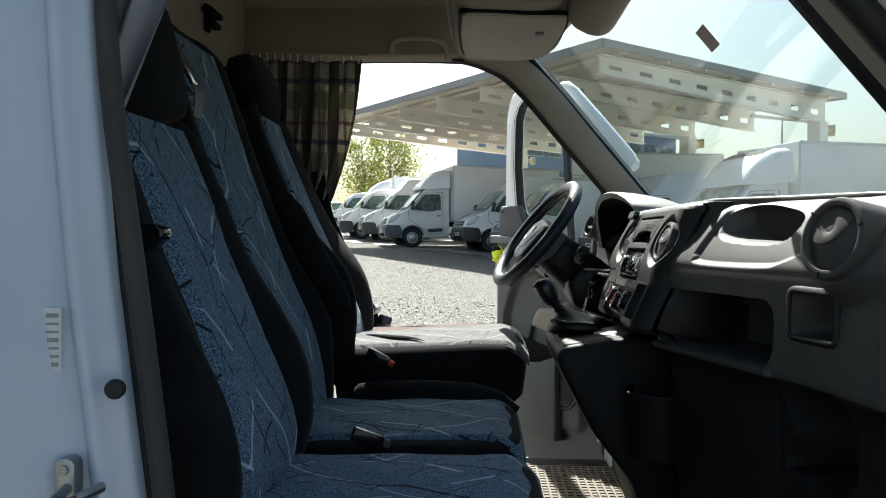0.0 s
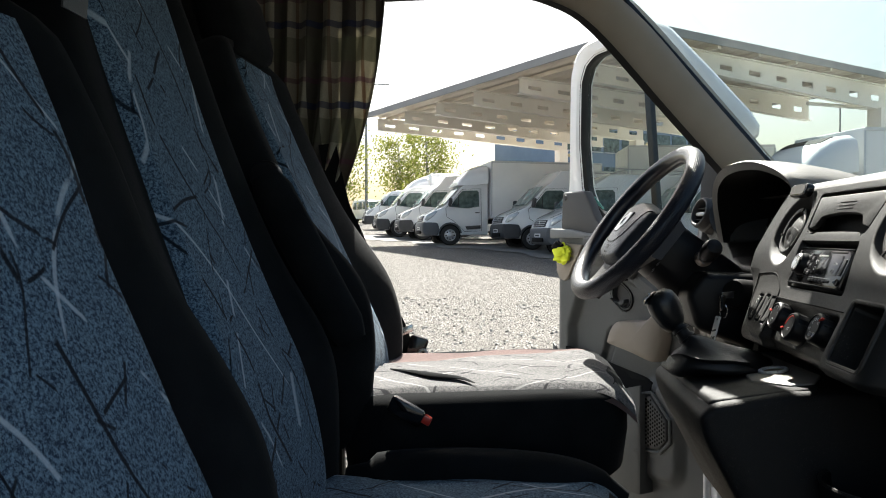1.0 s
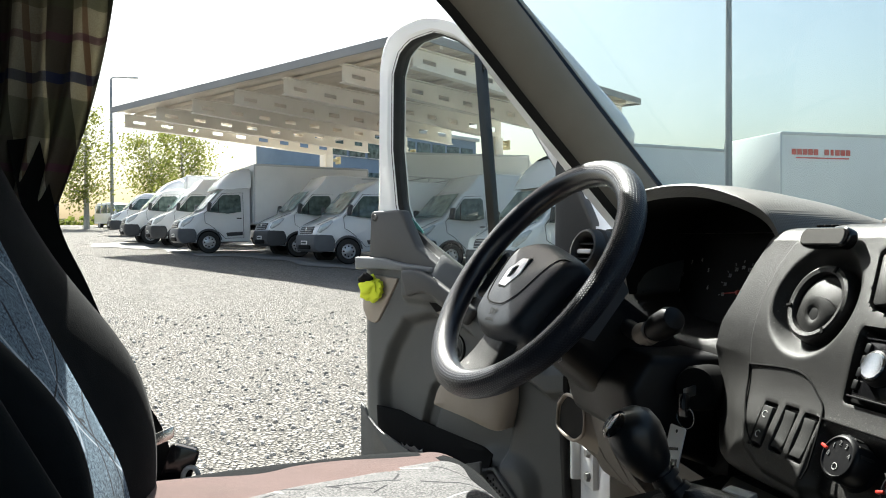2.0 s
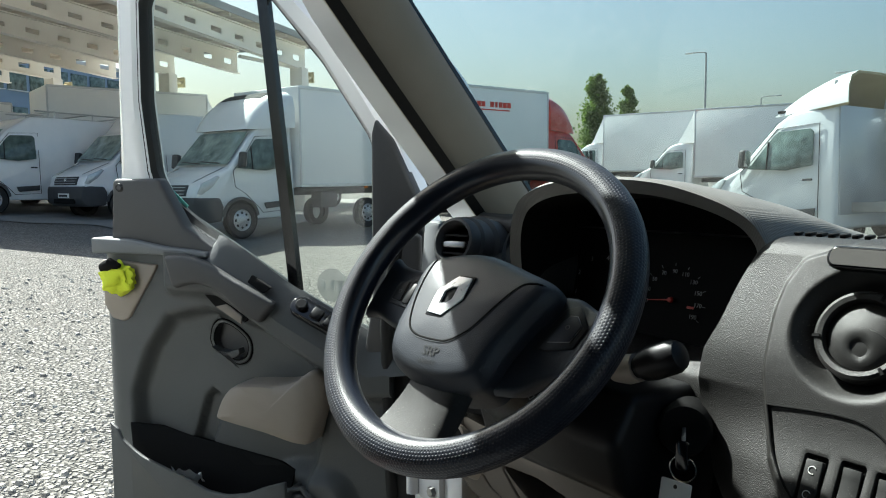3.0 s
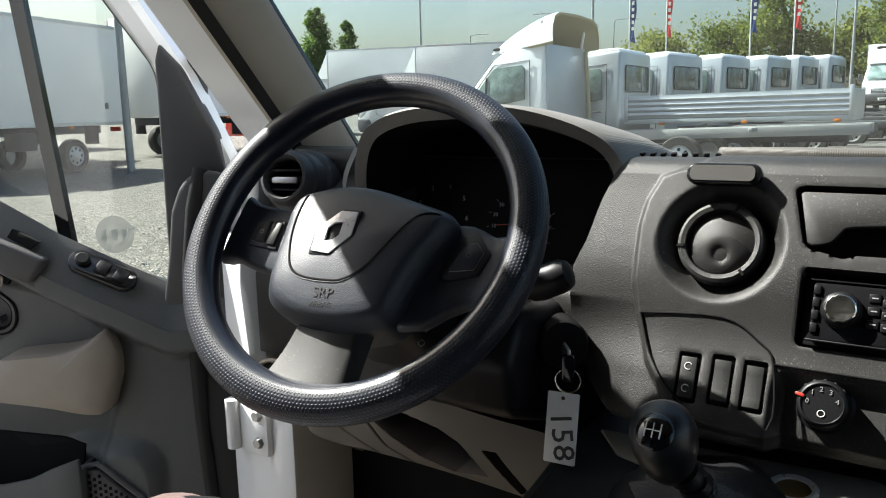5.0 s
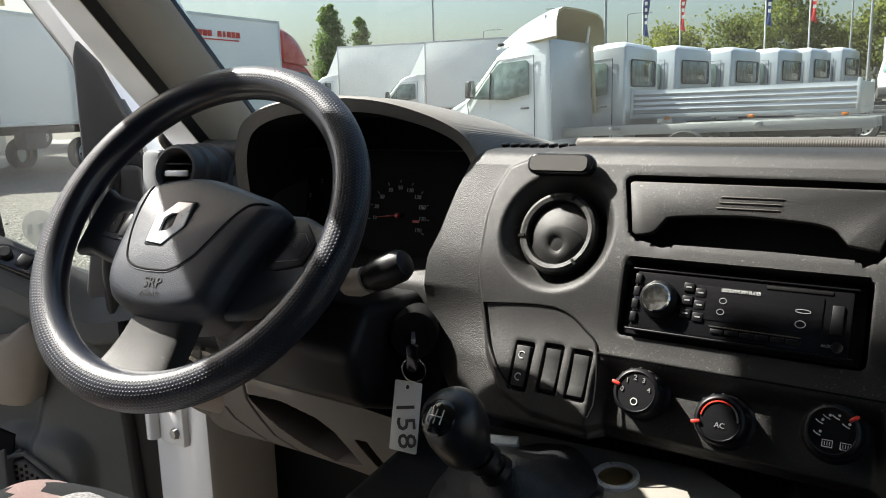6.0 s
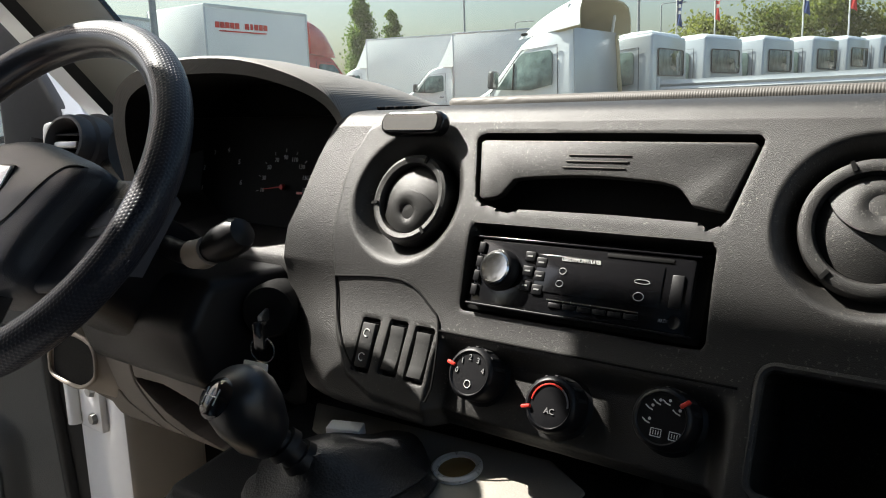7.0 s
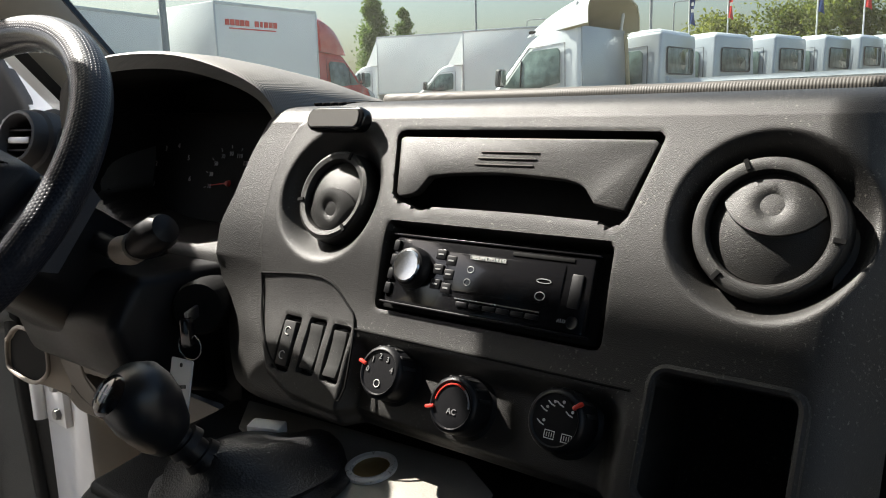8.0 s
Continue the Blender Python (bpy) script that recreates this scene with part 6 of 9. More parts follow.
# floor mat
mt = thing("floor_mat", "tan ribbed rubber mat on the cab floor", "mat", (0.42, 2.55, 0.61))
bm = B()
add_box(bm, (0.40, 2.55, 0.617), (0.62, 0.56, 0.012), bev=0.005)
part("sheet", bm, M["mat"], mt)
for i in range(24):
    bm = B()
    add_box(bm, (0.105 + i * 0.0255, 2.55, 0.6245), (0.008, 0.52, 0.004), bev=0.001, seg=1)
    part("rib", bm, M["mat"], mt)
for i in range(20):
    bm = B()
    add_box(bm, (0.40, 2.295 + i * 0.0268, 0.6240), (0.58, 0.007, 0.004), bev=0.001, seg=1)
    part("cross_rib", bm, M["mat"], mt)

# ---------------------------------------------------------------- the van round the cab
# Unseen outer body, added so it shades the ground beside the cab.
bm = B()
add_box(bm, (-2.75, 1.945, 1.56), (3.70, 1.99, 2.30), bev=0.08, seg=3)
single("wall_cargo_body", bm, M["white"], "unseen white cargo body of the van behind the cab", "van body", "structure")
bm = B()
def shell(u, v):
    return vault(u * 1.09, v) + Vector((0, 0, 0.075 - 0.05 * abs(u) ** 4))
add_sheet(bm, shell, steps(-1, 1, 24), steps(-0.90, 0.27, 12))
add_sheet(bm, lambda u, v: shell(u, v) + Vector((0, 0, 0.02)), steps(-1, 1, 24), steps(-0.90, 0.27, 12))
single("wall_roof", bm, M["white"], "white painted roof skin over the cab", "van roof", "structure")
bm = B()
add_prism(bm, [(0.90, 1.36), (1.30, 1.24), (1.52, 1.05), (1.60, 0.70), (1.56, 0.32), (1.02, 0.30), (0.94, 0.60)], lambda u, v, w: Vector((u, w, v)), 1.00, 2.89, 0.05, 3)
single("wall_nose", bm, M["white"], "white bonnet and nose of the van", "bonnet", "structure")
for y in (1.10, 2.79):
    for x in (0.95, -3.2):
        bm = B()
        add_lathe(bm, [(0.0, 0.09), (0.19, 0.09), (0.21, 0.11), (0.32, 0.11), (0.345, 0.07), (0.345, -0.07), (0.32, -0.11), (0, -0.11)], frame_of((x, y, 0.49), (0, 1, 0)), 32)
        wh_ = thing("van_wheel", "black tyre of the van itself", "wheel", (x, y, 0.3), group="van wheels")
        part("tyre", bm, M["rubber"], wh_)


# ---------------------------------------------------------------- seats
def seat_back(parent, yc, w, line, cloth, name="backrest", wrap=(0.055, 0.055), cover=0.60, bulge=None):
    """Upright pad: line gives (x, z) of its front from bottom to top; cloth centre between dark side rolls."""
    pts = smoothed([(x, 0, z) for x, z in line], 8)
    n = len(pts)
    rings, cl = [], []
    for i, p in enumerate(pts):
        s = i / (n - 1)
        t = (pts[min(i + 1, n - 1)] - pts[max(i - 1, 0)]).normalized()
        nrm = Vector((t.z, 0, -t.x))
        half = w / 2 * (1 - 0.16 * max(0, s - 0.55) / 0.45) * (0.92 + 0.08 * math.sin(min(1, s * 3) * math.pi / 2))
        thick = 0.13 * (1 - 0.45 * s)
        swell = 1 - 0.6 * s if bulge is None else 0.30 + 0.70 * math.exp(-((p.z - bulge) / 0.13) ** 2)
        row = []
        for k in range(25):
            u = -1 + 2 * k / 24
            a = abs(u)
            if a < cover + 0.02:
                f = 0.006 * math.cos(u * 2.2) - 0.004
            else:
                b = (a - cover - 0.02) / (0.98 - cover)
                f = wrap[u > 0] * swell * math.sin(min(1.0, b * 1.25) * math.pi / 2) * (1 if b < 0.8 else math.cos((b - 0.8) / 0.2 * 1.2))
            row.append(Vector((p.x, yc + u * half, p.z)) + nrm * f)
        row += [Vector((p.x, yc + half * u, p.z)) - nrm * thick for u in (1.0, 0.5, 0, -0.5, -1.0)]
        rings.append(row)
        cl.append((p, nrm, half, s))
    top = rings[-1]
    c = sum(top, Vector()) / len(top)
    for f, up in ((0.9, 0.018), (0.6, 0.030), (0.2, 0.034)):
        rings.append([c + (p - c) * f + Vector((-0.01, 0, up)) for p in top])
    bm = B()
    add_loft(bm, rings)
    bk = part(name, bm, M["sock"], parent, "dark velour backrest", smooth=70)
    bm = B()
    rows = []
    for p, nrm, half, s in cl:
        width = (cover + 0.05 * math.sin(s * 7 + 0.6)) * min(1.0, math.sqrt(max(0.02, s / 0.07)))
        rows.append([Vector((p.x, yc + u * half * width, p.z)) + nrm * (0.006 * math.cos(u * 1.4) + 0.007 + 0.006 * abs(u) ** 3 - (0.016 if abs(u) > 0.97 else 0)) for u in steps(-1, 1, 18)])
    add_loft(bm, rows, cap=False, closed=False)
    part("cloth_panel", bm, cloth, bk, "blue flecked cloth panel", smooth=70)
    return bk


def cushion(parent, x0, x1, y0, y1, z, drop, side, cloth, tilt=0.06, crown=0.02, inset=0.80, rim=None, shift=0.0, taper=0.0):
    """Seat pad: rounded front, cloth top, dark sides."""
    xc, yc, hx, hy = (x0 + x1) / 2, (y0 + y1) / 2, (x1 - x0) / 2, (y1 - y0) / 2
    def ring(f, zz, fx=None):
        fx = f if fx is None else fx
        out = []
        for k in range(40):
            a = 2 * math.pi * k / 40
            cx = math.copysign(abs(math.cos(a)) ** 0.45, math.cos(a))
            cy = math.copysign(abs(math.sin(a)) ** 0.45, math.sin(a))
            out.append(Vector((xc + hx * cx * fx, yc + hy * cy * f, zz + tilt * cx * hx * fx)))
        return out
    bm = B()
    add_loft(bm, [ring(0.90, z - drop), ring(0.97, z - drop + 0.02), ring(1.0, z - drop * 0.5), ring(0.995, z - 0.035), ring(0.97, z - 0.012), ring(0.92, z - 0.001), ring(0.84, z + 0.003), ring(0.5, z + 0.002), ring(0.05, z)])
    ob = part("cushion", bm, side, parent, "dark velour seat cushion", smooth=70)
    bm = B()
    def top(u, v):
        x, y = xc + hx * v, yc + hy * (u * inset * (1 - taper * max(0.0, 1 - (v + 1) / 1.5) if u > 0 else 1) + shift)
        e = max(abs(u), abs(v))
        fall = max(0, v - 0.72) ** 2 * 0.55
        return Vector((x, y, z + tilt * hx * v + 0.009 + crown * (1 - u * u) * 0.4 - fall - (0.014 if abs(u) > 0.98 else 0) + 0.002 * math.sin(9 * u + 7 * v)))
    add_sheet(bm, top, steps(-1, 1, 30), steps(-0.96, 1.0, 40))
    part("cloth_panel", bm, cloth, ob, "flecked cloth seat panel", smooth=70)
    if rim:
        bm = B()
        add_sheet(bm, lambda u, v: Vector((xc + hx * v, yc + hy * u * (0.93 if u > 0 else 0.87), top(u * 0.9, v).z - 0.008 - 0.016 * max(0, abs(u) - 0.8) ** 2 / 0.04)), steps(-1, 1, 30), steps(-0.98, 1.0, 40))
        part("brown_edge", bm, rim, ob, "brown velour edge beside the cloth", smooth=70)
    return ob


def headrest(parent, c, s, rot):
    bm = B()
    rows = []
    for t, f in ((-1, 0.55), (-0.9, 0.82), (-0.6, 0.97), (0, 1), (0.6, 0.97), (0.9, 0.82), (1, 0.55)):
        rows.append([Vector((s[0] / 2 * f * math.copysign(abs(math.cos(a)) ** 0.6, math.cos(a)), s[1] / 2 * f * math.copysign(abs(math.sin(a)) ** 0.6, math.sin(a)), s[2] / 2 * t)) for a in [2 * math.pi * k / 24 for k in range(24)]])
    mtx = pose(*c, 0, rot, 0)
    add_loft(bm, [[mtx @ p for p in r] for r in rows])
    hr = part("headrest", bm, M["sock"], parent, "black velour headrest", smooth=70)
    for dy in (-0.06, 0.06):
        bm = B()
        add_tube(bm, [mtx @ Vector((0, dy, -s[2] / 2 - 0.02)), mtx @ Vector((0, dy, -s[2] / 2 + 0.02))], 0.006, 8)
        part("post", bm, M["black"], hr)
    return hr


drv = thing("driver_cab_seat", "driver seat in flecked cloth, cushion coloured as sunlit", "seat", (-0.05, 2.38, 0.62), group="cab seats")
seat_back(drv, 2.372, 0.53, [(-0.330, 1.04), (-0.296, 1.10), (-0.302, 1.18), (-0.335, 1.265), (-0.392, 1.385), (-0.465, 1.542), (-0.535, 1.70), (-0.560, 1.77)], M["cloth_back"], wrap=(0.085, 0.052), cover=0.40, bulge=1.29)
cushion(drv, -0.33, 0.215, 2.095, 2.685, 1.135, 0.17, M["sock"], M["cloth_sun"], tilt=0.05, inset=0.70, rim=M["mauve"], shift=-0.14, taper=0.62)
headrest(drv, (-0.60, 2.375, 1.87), (0.10, 0.28, 0.17), -16)
bm = B()
add_box(bm, (-0.05, 2.375, 0.80), (0.46, 0.44, 0.36), bev=0.02)
part("base", bm, M["deep"], drv)
bm = B()
slit = smoothed([(-0.252, 2.325, 1.144), (-0.20, 2.280, 1.147), (-0.15, 2.235, 1.149), (-0.10, 2.205, 1.150), (-0.07, 2.165, 1.149)], 5)
add_tube(bm, slit, [0.002 + 0.010 * math.sin(math.pi * k / 20) ** 1.6 for k in range(21)], 10, flat=0.35)
part("crease", bm, M["sock"], drv, "dark open fold in the cloth")

pas = thing("passenger_bench_seat", "outer passenger seat in blue flecked cloth", "seat", (-0.05, 1.34, 0.62), group="bench seats")
seat_back(pas, 1.335, 0.47, [(-0.315, 0.965), (-0.272, 1.00), (-0.258, 1.06), (-0.262, 1.11), (-0.284, 1.18), (-0.312, 1.245), (-0.338, 1.31), (-0.380, 1.405), (-0.412, 1.495), (-0.446, 1.575), (-0.462, 1.61)], M["cloth_back"], wrap=(0.030, 0.040), bulge=1.20)
cushion(pas, -0.30, 0.195, 1.10, 1.575, 1.015, 0.16, M["sock"], M["cloth_flat"], tilt=0.02)
headrest(pas, (-0.500, 1.335, 1.735), (0.12, 0.27, 0.24), -14)
mid = thing("middle_bench_seat", "middle passenger seat in blue flecked cloth", "seat", (-0.05, 1.82, 0.62), group="bench seats")
seat_back(mid, 1.825, 0.48, [(-0.300, 0.98), (-0.310, 1.08), (-0.338, 1.20), (-0.388, 1.32), (-0.440, 1.45), (-0.497, 1.604), (-0.545, 1.75), (-0.585, 1.86)], M["cloth_back"], wrap=(0.040, 0.040), bulge=1.22)
cushion(mid, -0.32, 0.180, 1.585, 2.075, 1.015, 0.16, M["sock"], M["cloth_flat"], tilt=0.02)
for s_, y_ in ((pas, 1.335), (mid, 1.825)):
    bm = B()
    add_box(bm, (-0.07, y_, 0.74), (0.40, 0.44, 0.26), bev=0.02)
    part("base", bm, M["deep"], s_)

# raised roll along the middle cushion
bm = B()
add_tube(bm, smoothed([(-0.27, 2.035, 1.000), (-0.18, 2.035, 1.018), (-0.02, 2.035, 1.024), (0.10, 2.03, 1.012), (0.165, 2.02, 0.975)], 6), [0.030] * 4 + [0.042] * 17 + [0.038] * 4, 14)
part("side_roll", bm, M["sock"], mid, "dark velour roll beside the cloth", smooth=70)
# armrest folded up beside the driver's backrest
arm = thing("folding_armrest", "black folded-up armrest beside the driver backrest", "armrest", (-0.40, 2.085, 1.3))
bm = B()
rows = []
for s in steps(0, 1, 10):
    c = Vector((-0.275, 2.075, 1.235)).lerp(Vector((-0.43, 2.075, 1.52)), s)
    f = 1 if 0.08 < s < 0.92 else 0.7
    rows.append([c + Vector((0.036 * f * math.cos(a) * 0.9, 0.026 * f * math.sin(a), 0.036 * f * math.cos(a) * 0.45)) for a in [2 * math.pi * k / 16 for k in range(16)]])
part("pad", add_loft(B(), rows), M["sock"], arm, smooth=70)
bm = B()
add_lathe(bm, [(0.0, -0.014), (0.024, -0.014), (0.027, -0.010), (0.027, 0.010), (0.024, 0.014), (0.0, 0.014)], frame_of((-0.43, 2.085, 1.52), (0, 1, 0)), 24)
part("hinge", bm, M["black"], arm, "round black pivot")

# belts and buckles
def belt(name, label, pts, width, base, across=(0, 1, 0)):
    b = thing(name, label, "seat belt", base)
    bm = B()
    pts = smoothed(pts, 8)
    side = Vector(across).normalized() * width / 2
    rows = []
    for i, p in enumerate(pts):
        t = (pts[min(i + 1, len(pts) - 1)] - pts[max(i - 1, 0)]).normalized()
        sd = (side - t * side.dot(t)).normalized() * width / 2
        nn = t.cross(sd).normalized() * 0.0012
        rows.append([p - sd - nn, p + sd - nn, p + sd + nn, p - sd + nn])
    add_loft(bm, rows)
    part("webbing", bm, M["doordark"] if "grey" in label else M["deep"], b)
    return b


bl = belt("seat_belt", "grey seat belt end between the headrests", [(-0.56, 1.60, 1.86), (-0.515, 1.593, 1.79), (-0.475, 1.585, 1.72), (-0.475, 1.583, 1.66)], 0.045, (-0.5, 1.6, 1.7))
bm = B()
add_box(bm, (-0.492, 1.588, 1.745), (0.012, 0.055, 0.05), rot=(0, -28, 12), bev=0.004)
part("guide", bm, M["chrome"], bl)
bl2 = belt("driver_belt", "black seat belt hanging beside the driver seat", [(-0.50, 2.78, 1.66), (-0.462, 2.76, 1.506), (-0.420, 2.75, 1.413), (-0.355, 2.74, 1.257), (-0.305, 2.735, 1.178), (-0.275, 2.73, 1.08)], 0.047, (-0.4, 2.75, 1.5), (1, 0.3, 0.3))
bm = B()
add_prism(bm, rounded_rect(0.062, 0.020, 0.005), lambda u, v, w: Vector((-0.288 + u * 0.92, 2.712 + w, 1.170 + u * 0.40 + v)), -0.004, 0.004, 0.001)
part("tongue", bm, M["chrome"], bl2)
bm = B()
add_prism(bm, rounded_rect(0.050, 0.070, 0.010), lambda u, v, w: Vector((-0.252 + u * 0.9 + v * 0.35, 2.705 + w, 1.125 - u * 0.3 + v)), -0.010, 0.010, 0.003)
part("latch", bm, M["gloss"], bl2)
bm = B()
add_tube(bm, [(-0.232 + 0.012 * math.cos(a), 2.692, 1.112 + 0.016 * math.sin(a)) for a in [2 * math.pi * k / 16 for k in range(16)]], 0.004, 8, closed=True)
part("eye", bm, M["paper"], bl2, "pale moulded eye")
for nm, lb, c, rot, colr in (("belt_buckle", "black belt buckle with a red button by the driver seat", (-0.165, 2.085, 1.105), (0, 28, 0), "red"), ("belt_buckle", "pink-tipped belt buckle lying between the cushions", (-0.115, 1.58, 1.03), (0, 22, 20), "mauve")):
    bk = thing(nm, lb, "buckle", c)
    mm = Matrix.Translation(c) @ Euler([radians(a) for a in rot]).to_matrix().to_4x4()
    part("case", add_box(B(), mm @ Vector((-0.02, 0, 0)), (0.065, 0.024, 0.03), rot=mm.to_3x3(), bev=0.006), M["gloss"], bk)
    part("button", add_box(B(), mm @ Vector((0.016, 0, 0.003)), (0.02, 0.020, 0.014), rot=mm.to_3x3(), bev=0.003), M[colr], bk)
rh = thing("backrest_lever", "black moulded release lever on the seat side", "lever", (-0.40, 1.10, 1.45))
bm = B()
add_prism(bm, [(-0.47, 1.405), (-0.355, 1.408), (-0.347, 1.420), (-0.338, 1.424), (-0.338, 1.438), (-0.352, 1.444), (-0.47, 1.446)], lambda u, v, w: Vector((u, w, v)), 1.105, 1.140, 0.007, 3)
part("handle", bm, M["gloss"], rh)

# curtains
def curtain(name, label, top_a, top_b, bot_a, bot_b, folds, depth, material, rail=None, bow=0.0):
    c = thing(name, label, "curtain", top_a)
    ta, tb, ba, bb = [Vector(p) for p in (top_a, top_b, bot_a, bot_b)]
    across = (tb - ta).normalized().cross(Vector((0, 0, 1)))
    bm = B()
    def f(u, v):
        p = ta.lerp(tb, u).lerp(ba.lerp(bb, u), v)
        w = math.sin(u * folds * 2 * math.pi + 0.7 * math.sin(v * 3)) + 0.35 * math.sin(u * folds * 4.7 + 1 + v)
        sag = Vector((0, 0, -0.012 * math.sin(u * math.pi)))
        return p + across * (depth * w * (0.45 + 0.55 * v)) + sag + Vector((bow * math.sin(v * math.pi) * u, 0, 0))
    add_sheet(bm, f, steps(0, 1, folds * 14), steps(0, 1, 26))
    add_sheet(bm, lambda u, v: f(u, v) + across * 0.002, steps(0, 1, folds * 14), steps(0, 1, 26))
    part("cloth", bm, material, c, smooth=80)
    if rail:
        bm = B()
        add_tube(bm, rail, 0.008, 8)
        rl = part("rail", bm, M["headliner"], c, "beige curtain rail")
        for k in range(folds * 2):
            p = ta.lerp(tb, (k + 0.5) / (folds * 2))
            bm = B()
            add_tube(bm, [p + Vector((0, 0, 0.012)), p + Vector((0.004, -0.004, 0.0)), p + Vector((0, 0, -0.014))], 0.0025, 6)
            part("hook", bm, M["print"], rl)
    return c


curtain("curtain_left", "brown and cream checked curtain gathered behind the driver", (-0.78, 2.79, 2.07), (-0.345, 2.80, 2.055), (-0.74, 2.76, 1.40), (-0.505, 2.78, 1.40), 8, 0.024, M["plaid"], [(-0.80, 2.80, 2.09), (-0.33, 2.81, 2.075)], 0.035)
curtain("curtain_right", "grey curtain tied back at the passenger pillar", (-0.62, 1.10, 2.10), (-0.175, 1.12, 2.10), (-0.60, 1.10, 1.50), (-0.405, 1.12, 1.59), 5, 0.016, M["curtain"])
curtain("blackout_curtain", "dark curtain drawn across behind the seats", (-0.765, 1.10, 1.985), (-0.765, 2.78, 1.985), (-0.785, 1.10, 1.0), (-0.785, 2.78, 1.0), 14, 0.018, M["deep"])

# ---------------------------------------------------------------- driver's door, open
D0, DD, DN = Vector((0.56, 3.067, 0)), Vector((-0.568, 0.823, 0)).normalized(), Vector((-0.823, -0.568, 0)).normalized()
def dr(s, z, off=0.0):
    return D0 + DD * s + DN * off + Vector((0, 0, z))


door = thing("driver_door", "open white van door with grey inner panel", "door", (0.35, 3.35, 0.5))
BELT = [(-0.075, 1.235), (0.05, 1.215), (0.12, 1.250), (0.25, 1.315), (0.36, 1.385), (0.41, 1.412), (0.56, 1.416), (0.745, 1.424)]


SCOOP = [(0.56, 1.275), (0.45, 1.300), (0.31, 1.266), (0.244, 1.238), (0.178, 1.182), (0.145, 1.10), (0.20, 0.88), (0.665, 0.88), (0.668, 1.089), (0.624, 1.192)]
GROOVE = [(0.484, 1.083), (0.459, 1.104), (0.428, 1.084), (0.440, 1.043), (0.464, 0.981), (0.500, 0.88), (0.570, 0.88), (0.539, 0.938), (0.513, 0.998)]


BEZEL = smoothed([(0.465, 1.215, 0), (0.457, 1.245, 0), (0.434, 1.262, 0), (0.399, 1.252, 0), (0.363, 1.225, 0), (0.356, 1.196, 0), (0.366, 1.172, 0), (0.391, 1.162, 0), (0.420, 1.171, 0), (0.454, 1.192, 0), (0.465, 1.215, 0)], 4)[:-1]
BOWL = [(0.411 + (p.x - 0.411) * 0.93, 1.212 + (p.y - 1.212) * 0.93) for p in BEZEL]


def belt_z(s):
    return curve_at(BELT, s)


def panel_top(s):
    return belt_z(s) - 0.040 * blend(0, 1, (0.47 - s) / 0.06)


def panel_off(s, z, carve=True):
    o = 0.0
    top = belt_z(s)
    # shoulder under the window
    o += 0.030 * blend(0, 1, (z - (top - 0.105)) / 0.03) * blend(0, 1, (0.56 - s) / 0.03)
    # scooped middle
    o -= 0.035 * blend(0, 1, -poly_inside(s, z, SCOOP) / 0.028)
    o -= 0.020 * blend(0, 1, -poly_inside(s, z, GROOVE) / 0.008)
    # handle recess
    if carve and abs(s - 0.411) < 0.06 and abs(z - 1.212) < 0.06:
        o += (-0.056 - o) * blend(0, 1, -poly_inside(s, z, BOWL) / 0.004 + 0.3)
    # bulge at the front lower corner with the loudspeaker
    o += 0.025 * blend(0, 1, -inside(s, z, 0.20, 0.80, 0.24, 0.34, 0.08) / 0.04)
    if s > 0.69:
        o -= 0.03 * ((s - 0.69) / 0.055) ** 2
    # groove of the upright trim joint
    o -= 0.003 * max(0, 1 - abs(s - 0.265 - 0.3 * (top - z)) / 0.004) * (z > top - 0.09)
    return o


bm = B()
add_sheet(bm, lambda u, v: dr(u, 0.47 + (panel_top(u) - 0.47) * v, panel_off(u, 0.47 + (panel_top(u) - 0.47) * v)), steps(0.0, 0.745, 130), steps(0, 1, 110))
part("inner_panel", bm, M["doorgrey"], door, "grey grained inner panel", smooth=50)
bm = B()
def belt_cap(u, v):
    k = blend(0, 1, (0.47 - u) / 0.06)
    z = panel_top(u)
    return dr(u, z - 0.003 + 0.084 * k * v + 0.010 * math.sin(v * math.pi), panel_off(u, z) * (1 - v) - (0.075 - 0.065 * k) * v)
add_sheet(bm, belt_cap, steps(-0.075, 0.745, 60), steps(0, 1, 8))
part("window_ledge", bm, M["doorgrey"], door)
bm = B()
sk = [(-0.09, 0.45), (0.76, 0.45), (0.755, 1.0), (0.745, 1.39), (0.41, 1.375), (0.36, 1.345), (0.25, 1.275), (0.12, 1.21), (0.05, 1.18), (-0.09, 1.18)]
add_prism(bm, sk, lambda u, v, w: dr(u, v, w), -0.125, -0.060, 0.012, 3)
part("outer_skin", bm, M["white"], door, "white painted outer skin")


def ray_poly(c, a, poly):
    best = 0
    dx, dy = math.cos(a), math.sin(a)
    for (x1, y1), (x2, y2) in zip(poly, poly[1:] + poly[:1]):
        ex, ey = x2 - x1, y2 - y1
        den = dx * ey - dy * ex
        if abs(den) < 1e-9:
            continue
        t = ((x1 - c[0]) * ey - (y1 - c[1]) * ex) / den
        s = ((x1 - c[0]) * dy - (y1 - c[1]) * dx) / den
        if t > 0 and -1e-6 <= s <= 1 + 1e-6:
            best = max(best, t)
    return (c[0] + dx * best, c[1] + dy * best)


